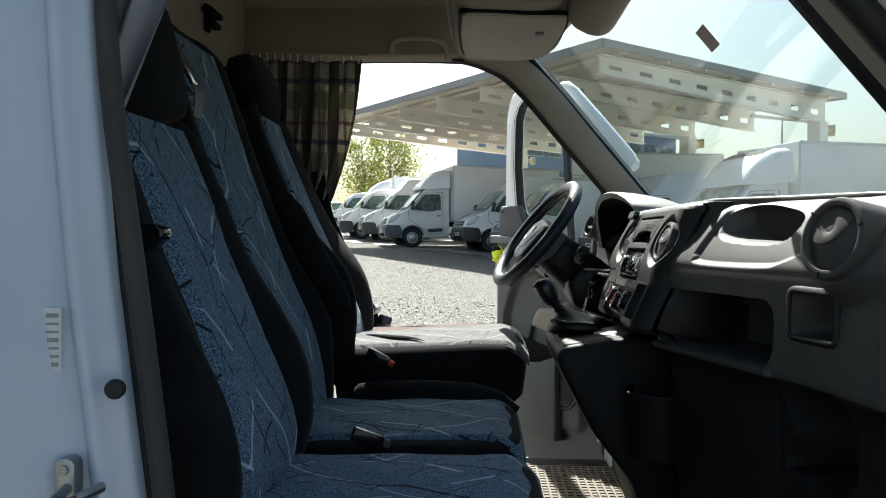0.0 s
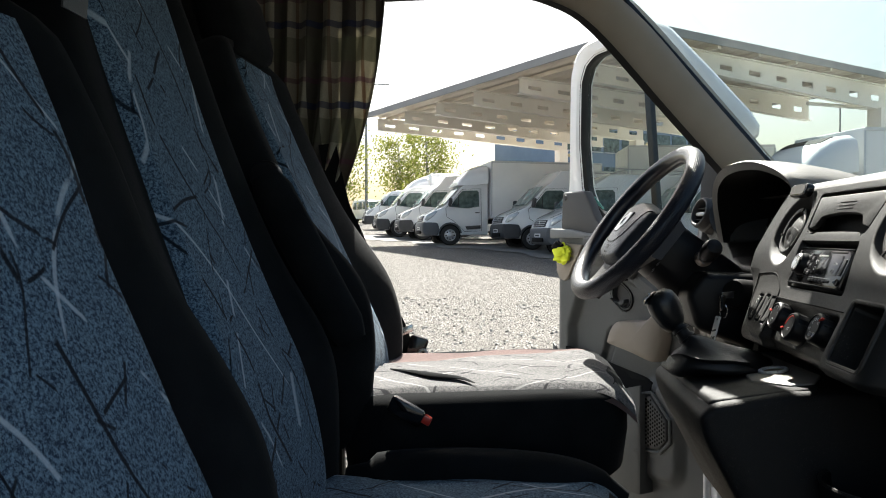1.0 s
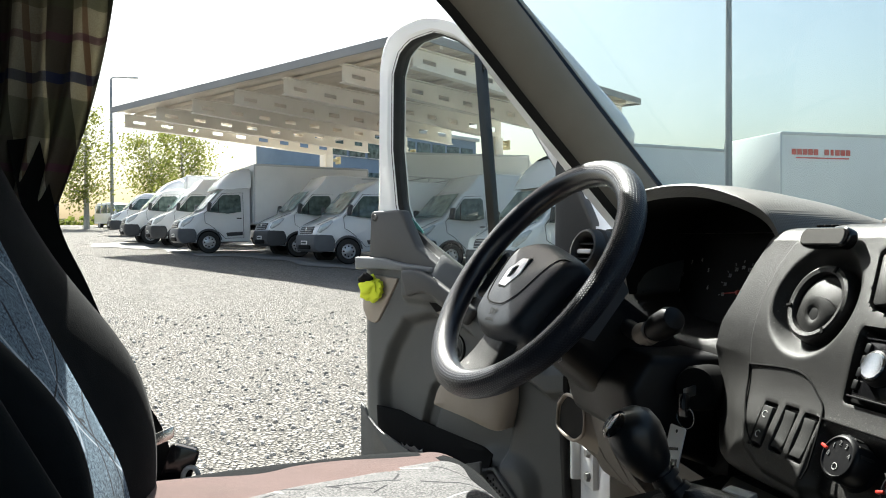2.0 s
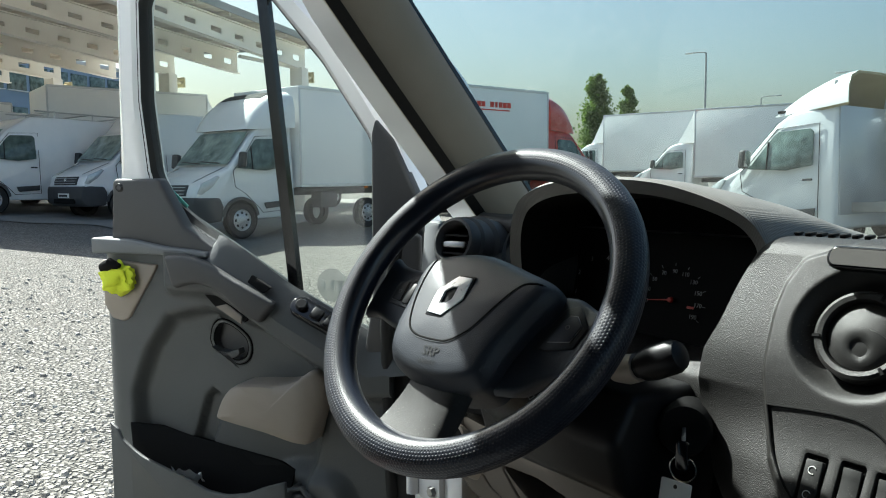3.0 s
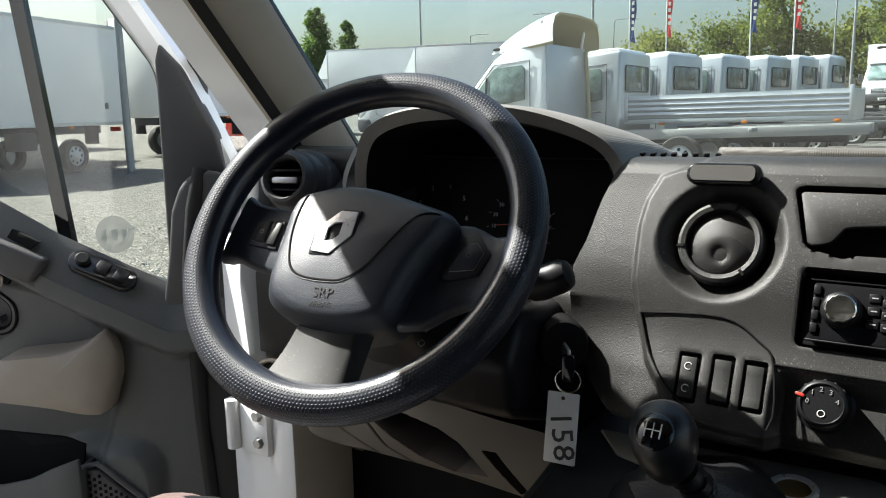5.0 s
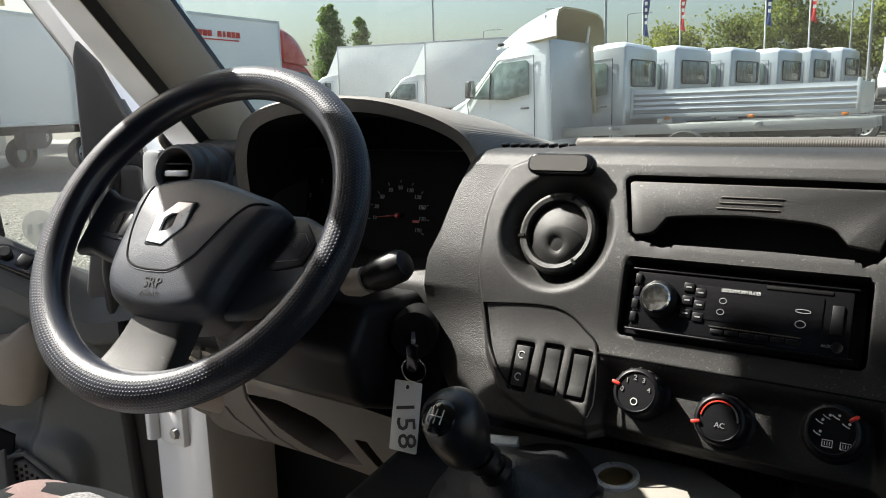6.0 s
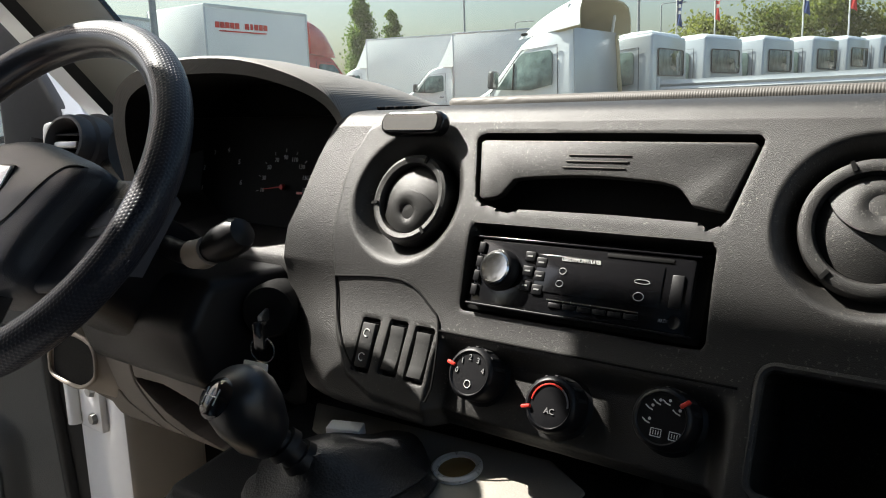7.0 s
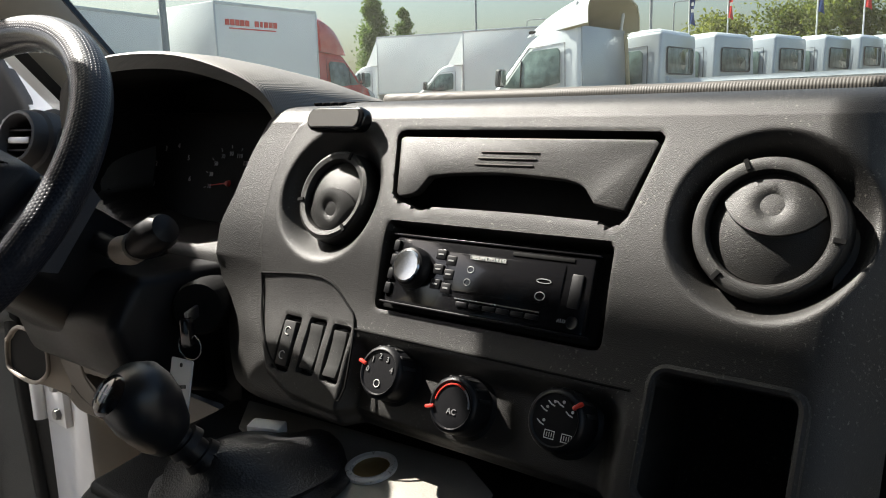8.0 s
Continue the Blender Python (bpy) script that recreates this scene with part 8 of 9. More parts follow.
def cab_front(root, paint, bumper, roof=2.24, length=None, fairing=None):
    """Cab-over-nose van front: shell, glazing, lamps, grille, bumper, mirrors, doors."""
    prof = [p for p in CAB]
    if length:
        prof = prof[:9] + [(-0.95, roof - 0.03), (-1.6, roof), (length, roof), (length - 0.04, 0.36)]
    bm = B()
    add_prism(bm, prof, side, -0.98, 0.98, 0.055, 3)
    sh = part("body", warped(bm), paint, root, smooth=45)
    g = M["glass_car"]
    # windscreen
    bm = B()
    a, b = Vector((0.17, 0, 1.385)), Vector((-0.40, 0, 2.03))
    nrm = Vector((0.75, 0, 0.66)) * 0.012
    add_sheet(bm, lambda u, v: a.lerp(b, v) + Vector((0.03 * (1 - u * u), u * 0.86, 0)) + nrm + Vector((0.02, 0, 0.02)), steps(-1, 1, 10), steps(0, 1, 4))
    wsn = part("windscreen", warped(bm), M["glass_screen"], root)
    for yy in (-0.35, 0.30):
        bm = B()
        add_tube(bm, [a.lerp(b, 0.02) + Vector((0.06, yy + 0.35, 0.04)), a.lerp(b, 0.08) + Vector((0.05, yy - 0.3, 0.04))], 0.012, 6)
        part("wiper", bm, M["black"], wsn)
    # side windows and doors
    for s in (1, -1):
        bm = B()
        add_prism(bm, GLASS_SIDE, side, s * 0.972, s * 0.992, 0.006)
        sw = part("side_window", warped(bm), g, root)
        bm = B()
        add_tube(bm, [(-0.30, s * 1.0, 1.32), (-0.31, s * 1.0, 1.76)], 0.012, 6)
        part("quarter_bar", warped(bm), M["black"], sw)
        line = [(0.16, 1.28), (-0.02, 1.45), (-0.44, 1.96), (-1.12, 2.00), (-1.14, 0.50), (-0.52, 0.47), (-0.40, 0.60), (-0.10, 0.86), (0.12, 0.98)]
        bm = B()
        add_tube(bm, [(u, s * 0.984, v) for u, v in line] + [(line[0][0], s * 0.984, line[0][1])], 0.007, 5)
        part("door_gap", warped(bm), M["black"], root)
        bm = B()
        add_box(bm, (-0.98, s * 0.995, 1.14), (0.16, 0.03, 0.035), bev=0.01)
        part("door_handle", warped(bm), M["bumper"], root)
        bm = B()
        add_prism(bm, [(-0.55, 0.66), (-0.60, 0.54), (-1.10, 0.58), (-1.10, 0.70)], side, s * 0.975, s * 1.0, 0.008)
        part("side_moulding", bm, M["bumper"], root)
        # mirror
        bm = B()
        add_box(bm, (0.02, s * 1.10, 1.50), (0.12, 0.17, 0.30), rot=(0, -8, -s * 10), bev=0.04, seg=3)
        mr = part("mirror", bm, M["bumper"], root)
        bm = B()
        add_box(bm, (-0.045, s * 1.10, 1.50), (0.01, 0.13, 0.25), rot=(0, -8, -s * 10), bev=0.01)
        part("mirror_glass", bm, M["chrome"], mr)
        # headlamp
        bm = B()
        add_prism(bm, [(0.885, 0.86), (0.80, 1.05), (0.50, 1.20), (0.44, 1.17), (0.60, 0.98), (0.80, 0.84)], side, s * 0.70, s * 0.985, 0.012)
        part("headlamp", warped(bm), M["lamp_glass"], root)
        # wheel arch
        bm = B()
        add_tube(bm, [(0.40 * math.cos(a), s * 0.975, 0.36 + 0.40 * math.sin(a)) for a in steps(0.15, math.pi - 0.15, 16)], 0.035, 6)
        part("wheel_arch", warped(bm), bumper, root)
        # near-black disc on the body side paints the shade inside the arch
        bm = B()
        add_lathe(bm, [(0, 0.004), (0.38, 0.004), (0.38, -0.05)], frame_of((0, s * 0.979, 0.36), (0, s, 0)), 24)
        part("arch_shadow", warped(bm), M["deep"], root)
    # bumper and grille
    bm = B()
    add_prism(bm, [(0.80, 0.30), (0.91, 0.36), (0.97, 0.50), (0.965, 0.70), (0.93, 0.80), (0.45, 0.78), (0.38, 0.62), (0.42, 0.34)], side, -0.995, 0.995, 0.04, 3)
    bp = part("bumper", warped(bm), bumper, root)
    bm = B()
    add_box(bm, (0.962, 0, 0.44), (0.05, 1.0, 0.12), bev=0.02)
    part("lower_grille", bm, M["deep"], bp)
    bm = B()
    add_box(bm, (0.975, 0.0, 0.57), (0.02, 0.52, 0.11), bev=0.004)
    pl = part("number_plate", bm, M["paper"], bp)
    bm = B()
    add_box(bm, (0.987, 0.0, 0.57), (0.004, 0.40, 0.05))
    part("bar", bm, M["ink"], pl)
    bm = B()
    add_prism(bm, [(0.93, 0.82), (0.915, 0.93), (0.86, 1.03), (0.80, 1.0), (0.85, 0.82)], side, -0.55, 0.55, 0.012)
    gr = part("grille", bm, M["bumper"], root)
    for z in (0.86, 0.92, 0.98):
        bm = B()
        add_box(bm, (0.935 - (z - 0.86) * 0.45, 0, z), (0.02, 1.0, 0.018), bev=0.004)
        part("grille_slat", bm, M["rim"], gr)
    bm = B()
    add_lathe(bm, [(0, 0.012), (0.055, 0.008), (0.07, 0)], frame_of((0.915, 0, 0.95), (1, 0, 0.3)), 4)
    part("badge", bm, M["chrome"], gr)
    for s in (1, -1):
        bm = B()
        add_tube(bm, [(0.80, s * 0.62, 1.075), (0.45, s * 0.70, 1.245), (0.20, s * 0.74, 1.355)], 0.006, 5)
        part("bonnet_gap", bm, M["bumper"], root)
    if fairing:
        top, rear = fairing
        bm = B()
        rows_ = []
        for s in steps(0, 1, 12):
            x = -0.28 - (abs(rear) - 0.28) * s
            h = 2.12 + (top - 2.12) * (1 - (1 - s) ** 2.2) ** 0.9
            lo = 2.10 if s < 0.35 else 2.10 + 0.10 * (s - 0.35)
            w = 0.82 + 0.22 * s ** 0.6
            rows_.append([Vector((x, yy * w, lo + (h - lo) * zz)) for yy, zz in ((-1, 0), (-1, 0.5), (-0.95, 0.82), (-0.75, 0.97), (0, 1.0), (0.75, 0.97), (0.95, 0.82), (1, 0.5), (1, 0))])
        add_loft(bm, rows_)
        part("roof_fairing", bm, paint, root, smooth=50)
        bm = B()
        add_loft(bm, [[r[4] + Vector((0, y * 0.66 - r[4].y, z)) for y, z in ((-1, -0.02), (-1, -0.004), (0, 0.006), (1, -0.004), (1, -0.02))] for r in rows_[6:10]])
        part("fairing_slot", bm, M["deep"], root)
    for s in (1, -1):
        wheel_part(root, 0, s * 1.015)
    return sh


def box_body(root, x0, x1, z0, z1, half, wall, rear_axle):
    bm = B()
    add_box(bm, ((x0 + x1) / 2, 0, (z0 + z1) / 2), (abs(x1 - x0), 2 * half, z1 - z0), bev=0.03, seg=2)
    bx = part("box_body", bm, wall, root)
    for s in (1, -1):
        for z in (z0 + 0.03, z1 - 0.03):
            bm = B()
            add_box(bm, ((x0 + x1) / 2, s * (half + 0.006), z), (abs(x1 - x0) - 0.02, 0.02, 0.07), bev=0.006)
            part("edge_rail", bm, M["alu"], bx)
        for x in (x0 - 0.02, x1 + 0.02):
            bm = B()
            add_box(bm, (x, s * (half + 0.004), (z0 + z1) / 2), (0.05, 0.018, z1 - z0 - 0.05), bev=0.006)
            part("corner_post", bm, M["alu"], bx)
        bm = B()
        add_box(bm, (x1 + 0.55, s * (half + 0.006), z0 + 0.40), (0.10, 0.012, 0.13), bev=0.004)
        part("box_sticker", bm, M["print_dim"], bx)
    bm = B()
    add_box(bm, ((x0 + x1) / 2, 0, z0 - 0.10), (abs(x1 - x0) - 0.1, 0.8, 0.16), bev=0.01)
    ch = part("chassis", bm, M["bumper"], root)
    for s in (1, -1):
        wheel_part(root, rear_axle, s * 0.93)
        bm = B()
        add_box(bm, (rear_axle + 1.2, s * 0.75, z0 - 0.28), (0.5, 0.3, 0.34), bev=0.03)
        part("tool_box", bm, M["bumper"], ch)
        bm = B()
        add_box(bm, (rear_axle - 0.55, s * 0.85, z0 - 0.20), (0.03, 0.35, 0.38), bev=0.008)
        part("mud_flap", bm, M["rubber"], ch)
        bm = B()
        add_box(bm, (x1 + 0.05, s * 0.8, z0 - 0.10), (0.05, 0.25, 0.10), bev=0.01)
        part("tail_lamp", bm, M["red"], ch)
        bm = B()
        add_box(bm, (x1 + 1.6, s * (half + 0.004), z0 - 0.03), (0.10, 0.02, 0.05), bev=0.006)
        part("marker_lamp", bm, M["amber"], ch)
    return bx


def parked(root, x, y, heading, on_wheel=None, up=0.0):
    """Stand a vehicle on the lot; on_wheel: its left (+1) or right (-1) front wheel stands at x, y."""
    h = Vector((*heading, 0)).normalized()
    left = Vector((-h.y, h.x, 0))
    p = Vector((x, y, 0)) - left * 0.95 * (on_wheel or 0)
    z0 = ground_z(p.x, p.y)
    q = p - h * 3.5
    zr = ground_z(q.x, q.y)
    pitch = math.degrees(math.atan2(zr - z0, 3.5))
    m = pose(p.x, p.y, z0 + up, 0, 0, math.degrees(math.atan2(h.y, h.x))) @ pose(0, 0, 0, 0, pitch, 0)
    root.matrix_basis = m
    return root


H1 = (-0.955, -0.28)
v = thing("box_truck", "white box truck with roof fairing and ribbed rims", "truck")
cab_front(v, M["white"], M["bumper"], fairing=(2.92, -1.36))
box_body(v, -1.46, -5.0, 0.95, 3.02, 1.05, M["boxwall"], -3.60)
parked(v, 5.2, 16.0, H1, 1)

v = thing("box_truck", "white box truck parked under the canopy", "truck", group="parked row")
cab_front(v, M["white"], M["bumper_grey"], fairing=(2.85, -1.36))
box_body(v, -1.46, -5.6, 0.95, 2.98, 1.05, M["boxwall"], -4.0)
parked(v, -2.46, 27.5, H1, 1)
copy_thing(v, pose(8.2, 25.4, ground_z(8.2, 25.4), 0, 0, 196))
copy_thing(v, pose(-5.9, 37.2, ground_z(-5.9, 37.2) - 0.1, 0, 0, 196))

v = thing("panel_van", "white high-roof panel van with dark bumper", "van", group="parked row")
cab_front(v, M["white"], M["bumper"], roof=2.62, length=-4.6)
for s in (1, -1):
    wheel_part(v, -3.5, s * 1.0)
    bm = B()
    add_tube(bm, [(-1.25, s * 0.99, 0.5), (-1.25, s * 0.93, 1.95), (-2.45, s * 0.93, 1.95), (-2.45, s * 0.99, 0.5)], 0.008, 5)
    part("sliding_door_gap", warped(bm), M["bumper_grey"], v)
bm = B()
add_prism(bm, [(-0.62, 2.17), (-0.98, 2.50), (-1.15, 2.56), (-1.15, 2.2)], side, -0.70, 0.70, 0.01)
part("roof_front", warped(bm), M["white"], v)
parked(v, 0.38, 25.55, H1, 1)
v3 = copy_thing(v, pose(4.05, 22.3, ground_z(4.05, 22.3), 0, 0, 196.3))
tagged(v3, "white high-roof van with a small red and black lettered roof")
copy_thing(v, pose(-4.15, 32.2, ground_z(-4.15, 32.2), 0, 0, 196))
for i, (w, mt) in enumerate(((0.22, "red"), (0.16, "ink"), (0.40, "ink"))):
    bm = B()
    add_box(bm, (-0.905, 0.42 - 0.36 * i, 2.44), (0.02, w, 0.10), rot=(0, -45, 0))
    lt = part("bar", bm, M[mt], None)
    lt.parent = v3

v = thing("panel_van", "white van with mid-grey bumper and large grille", "van", group="parked row")
cab_front(v, M["white"], M["bumper_grey"], roof=2.42, length=-4.3)
for s in (1, -1):
    wheel_part(v, -3.3, s * 1.0)
    for x in (-1.6, -2.6, -3.6):
        bm = B()
        add_tube(bm, [(x, s * 0.78, 2.42), (x, s * 0.80, 2.56)], 0.018, 6)
        part("rack_post", bm, M["alu"], v)
    bm = B()
    add_tube(bm, [(-1.1, s * 0.80, 2.56), (-4.2, s * 0.80, 2.56)], 0.02, 6)
    part("rack_rail", bm, M["alu"], v)
for x in (-1.6, -2.6, -3.6):
    bm = B()
    add_tube(bm, [(x, -0.8, 2.57), (x, 0.8, 2.57)], 0.018, 6)
    part("rack_bar", bm, M["alu"], v)
parked(v, 1.70, 22.9, H1, 1)
v = thing("small_van", "white low-roof delivery van", "van", group="parked row")
cab_front(v, M["white"], M["bumper"], roof=2.24, length=-3.6)
for s in (1, -1):
    wheel_part(v, -2.9, s * 1.0)
parked(v, -5.25, 33.6, (-0.955, -0.28), 1)
copy_thing(v, pose(-8.0, 44.0, ground_z(-8.0, 44.0), 0, 0, 197))

# people carrier standing across at the far end
v = thing("people_carrier", "white people carrier with dark side windows", "van")
bm = B()
add_prism(bm, [(0.80, 0.30), (0.88, 0.62), (0.78, 0.92), (0.10, 1.10), (-0.55, 1.72), (-0.9, 1.86), (-3.3, 1.88), (-3.75, 1.70), (-3.95, 1.05), (-3.95, 0.36)], side, -0.92, 0.92, 0.06, 3)
part("body", bm, M["white"], v, smooth=45)
for s in (1, -1):
    for poly in ([(-0.12, 1.12), (-0.62, 1.66), (-1.30, 1.70), (-1.30, 1.10)], [(-1.42, 1.10), (-1.42, 1.70), (-2.55, 1.70), (-2.55, 1.10)], [(-2.67, 1.10), (-2.67, 1.70), (-3.30, 1.69), (-3.60, 1.15)]):
        bm = B()
        add_prism(bm, poly, side, s * 0.905, s * 0.932, 0.006)
        part("side_window", bm, M["glass_car"], v)
    wheel_part(v, 0, s * 0.90, 0.33)
    wheel_part(v, -2.95, s * 0.90, 0.33)
bm = B()
add_sheet(bm, lambda a, b: Vector((0.13, 0, 1.12)).lerp(Vector((-0.52, 0, 1.72)), b) + Vector((0.02, a * 0.78, 0.02)), steps(-1, 1, 6), steps(0, 1, 3))
part("windscreen", bm, M["glass_car"], v)
v.matrix_basis = pose(-11.1, 60.2, ground_z(-11.1, 60.2), 0, 0, -58)

# ---------------------------------------------------------------- the row ahead of the windscreen
v = thing("lorry", "white box lorry with a red cab", "truck")
cab_front(v, M["redpaint"], M["bumper"], fairing=(3.06, -1.44))
bxc = box_body(v, -1.50, -4.7, 0.9, 3.13, 1.0, M["boxwall"], -3.6)
for i, w in enumerate((0.22, 0.22, 0.22, 0.22, 0.22, 0.0, 0.22, 0.14, 0.22, 0.22, 0.22)):
    if w:
        bm = B()
        add_box(bm, (-4.35 + i * 0.143, -1.012, 2.70), (w * 0.54, 0.008, 0.13))
        part("bar", bm, M["red"], bxc)
bm = B()
add_box(bm, (-3.6, -1.012, 2.57), (1.4, 0.008, 0.03))
part("bar", bm, M["red"], bxc)
v.matrix_basis = pose(17.55, 19.95, ground_z(18, 19.6) - 0.03, 0, 0, 3) @ Matrix.Diagonal((1.15, 1.15, 1.15, 1))
v = thing("box_lorry", "white box lorry with wind deflector, facing away", "truck", group="lorries ahead")
cab_front(v, M["white"], M["bumper_grey"])
box_body(v, -1.50, -6.2, 1.0, 3.40, 1.12, M["boxwall"], -4.2)
bm = B()
rows_ = []
for s in steps(0, 1, 6):
    x = -0.75 - 0.72 * s
    h = 2.24 + 1.12 * s ** 1.1
    rows_.append([Vector((x, yy * (0.75 + 0.3 * s), zz)) for yy, zz in ((-1, 2.22), (-1, h - 0.06), (-0.9, h), (0.9, h), (1, h - 0.06), (1, 2.22))])
add_loft(bm, rows_)
part("wind_deflector", bm, M["white"], v)
HB = math.degrees(math.atan2(0.95, -0.30))
v.matrix_basis = pose(23.5, 20.4, ground_z(23.5, 20.4), 0, 0, HB)
copy_thing(v, pose(25.4, 26.4, ground_z(25.4, 26.4) + 0.1, 0, 0, HB))
copy_thing(v, pose(9.6, 27.5, ground_z(9.6, 27.5) + 0.2, 0, 0, 3))

HS = (-0.02, 1.0)
v = thing("chassis_cab", "white chassis cab with a tall open-backed roof spoiler", "truck")
cab_front(v, M["white"], M["bumper"])
bm = B()
rows_ = []
for s in steps(0, 1, 10):
    x = -0.30 - 1.30 * s
    h = 2.20 + 0.56 * (1 - (1 - s) ** 1.8)
    w = 0.70 + 0.32 * s
    arch = [(-1, 0), (-1, 0.45), (-0.92, 0.8), (-0.7, 0.96), (0, 1.0), (0.7, 0.96), (0.92, 0.8), (1, 0.45), (1, 0)]
    rows_.append([Vector((x, yy * w, 2.16 + 0.10 * s + (h - 2.16 - 0.10 * s) * zz)) for yy, zz in arch])
add_loft(bm, rows_, cap=False, closed=False)
sp_ = part("roof_spoiler", bm, M["white"], v, smooth=50)
bm = B()
add_loft(bm, [[p + Vector((-0.05 * (10 - i) / 10, -0.03 * (1 if p.y > 0 else -1 if p.y < 0 else 0), -0.035)) for p in r] for i, r in enumerate(rows_)][3:], cap=False, closed=False)
add_loft(bm, [[p + Vector((0.002, 0, 0)) for p in rows_[-1]], [p + Vector((0.002, -0.03 * (1 if p.y > 0 else -1 if p.y < 0 else 0), -0.035)) for p in rows_[-1]]], cap=False, closed=False)
part("lining", bm, M["cream"], sp_, "tan unpainted inside of the spoiler", smooth=50)
for s in (1, -1):
    wheel_part(v, -3.6, s * 0.93)
bm = B()
add_tube(bm, [(-1.42, -0.80, 2.2), (-1.42, -0.95, 1.0)], 0.04, 8)
part("side_flap", bm, M["cream"], v)
for s in (1, -1):
    bm = B()
    add_tube(bm, [(-1.30, s * 0.86, 2.20), (-1.36, s * 0.90, 2.62)], 0.03, 8)
    part("spoiler_post", bm, M["white"], sp_)
# near-black slab on the roof paints the shade below the spoiler
bm = B()
add_box(bm, (-0.85, 0, 2.235), (1.0, 1.50, 0.05), bev=0.02)
part("roof_gap_shade", bm, M["deep"], v)
bm = B()
add_box(bm, (-1.390, 0, 1.42), (0.03, 1.66, 1.66), bev=0.02)
part("rear_wall", bm, M["silver"], v)
for s in (1, -1):
    bm = B()
    add_box(bm, (-3.75, s * 0.42, 0.70), (4.7, 0.08, 0.15), bev=0.01)
    part("frame_rail", bm, M["decktop"], v, "pale bare frame rail")
for x in (-1.9, -2.7, -3.5, -4.3, -5.1, -5.9):
    bm = B()
    add_box(bm, (x, 0, 0.70), (0.08, 0.84, 0.10), bev=0.01)
    part("cross_member", bm, M["decktop"], v)
for s in (1, -1):
    for x in (-2.4, -4.6):
        bm = B()
        add_box(bm, (x, s * 0.62, 0.74), (0.06, 0.34, 0.06), bev=0.01)
        part("bracket", bm, M["decktop"], v)
parked(v, 12.2, 9.05, HS, 0, up=0.11)

v = thing("dropside_truck", "silver dropside truck with ribbed alloy bed", "truck", group="chassis cabs")
cab_front(v, M["silver"], M["bumper"])
bm = B()
add_box(bm, (-1.395, 0, 1.74), (0.02, 1.30, 0.46), bev=0.015)
part("rear_window", bm, M["glass_car"], v)
bm = B()
add_tube(bm, [(-1.403, u, 1.74 + w) for u, w in rounded_rect(1.32, 0.48, 0.07, 5)], 0.011, 8, closed=True)
part("window_seal", bm, M["black"], v)
for k in range(9):
    bm = B()
    add_box(bm, (-1.395, -0.60 + 0.15 * k, 1.28), (0.024, 0.07, 0.30), bev=0.010)
    part("rear_rib", bm, M["alu"], v)
bm = B()
add_prism(bm, [(-0.62, 2.215), (-0.75, 2.29), (-1.28, 2.30), (-1.36, 2.215)], side, -0.72, 0.72, 0.03, 2)
part("roof_cap", bm, M["white"], v)
for s in (1, -1):
    wheel_part(v, -3.4, s * 0.93)
bm = B()
add_box(bm, (-3.2, 0, 0.62), (3.8, 0.8, 0.18), bev=0.02)
part("chassis", bm, M["bumper"], v)
vd = copy_thing(v, pose(0, 0, 0))
for s in (1, -1):
    bm = B()
    add_prism(bm, [(0.95, 0), (0.97, 0.02)] + [(0.97 + 0.018 * (k % 2), 0.03 + k * 0.045) for k in range(9)] + [(0.97, 0.42), (0.95, 0.42)], lambda u, w_, x: Vector((x, s * u * 1.07, 0.98 + w_)), -1.52, -5.2)
    part("side_board", bm, M["alu"], vd)
bm = B()
add_box(bm, (-5.2, 0, 1.19), (0.03, 2.06, 0.42), bev=0.006)
part("tail_board", bm, M["alu"], vd)
bm = B()
add_box(bm, (-3.36, 0, 0.94), (3.7, 2.04, 0.09), bev=0.01)
part("bed_floor", bm, M["alu"], vd)
for x in (-1.55, -5.18):
    for s in (1, -1):
        bm = B()
        add_box(bm, (x, s * 1.04, 1.20), (0.06, 0.06, 0.50), bev=0.01)
        part("stake", bm, M["alu"], vd)
for x in (-2.2, -3.6, -5.0):
    bm = B()
    add_box(bm, (x, 1.045, 0.90), (0.10, 0.03, 0.05), bev=0.006)
    part("marker_lamp", bm, M["amber"], vd)
parked(vd, 14.25, 8.55, HS, 0)
HC = (0.13, 0.99)
for i, (x, y) in enumerate(((17.1, 8.35), (19.4, 7.84), (21.7, 7.30), (24.0, 6.95), (26.3, 6.5))):
    if i == 0:
        parked(v, x, y, HC, 0)
    else:
        h = math.degrees(math.atan2(HC[1], HC[0]))
        copy_thing(v, pose(x, y, ground_z(x, y), 0, 0, h))
v = thing("delivery_truck", "white box truck facing the lot", "truck")
cab_front(v, M["white"], M["bumper"], fairing=(2.9, -1.36))
box_body(v, -1.46, -5.0, 0.95, 2.98, 1.05, M["boxwall"], -3.6)
v.matrix_basis = pose(38.0, 4.6, ground_z(38, 4.6), 0, 0, 178)

# ---------------------------------------------------------------- steel canopy
can = thing("canopy", "cream steel canopy roof on slotted beams and columns", "canopy", (3, 18, 0))
A0, E1, E2 = Vector((2.75, 17.6, 5.72)), Vector((0.79, 0.615, 0)).normalized(), Vector((-0.555, 0.832, 0)).normalized()
RZ = 0.020
def cp(a, b, z=0.0):
    return A0 + E1 * a + E2 * b + Vector((0, 0, z + RZ * b))


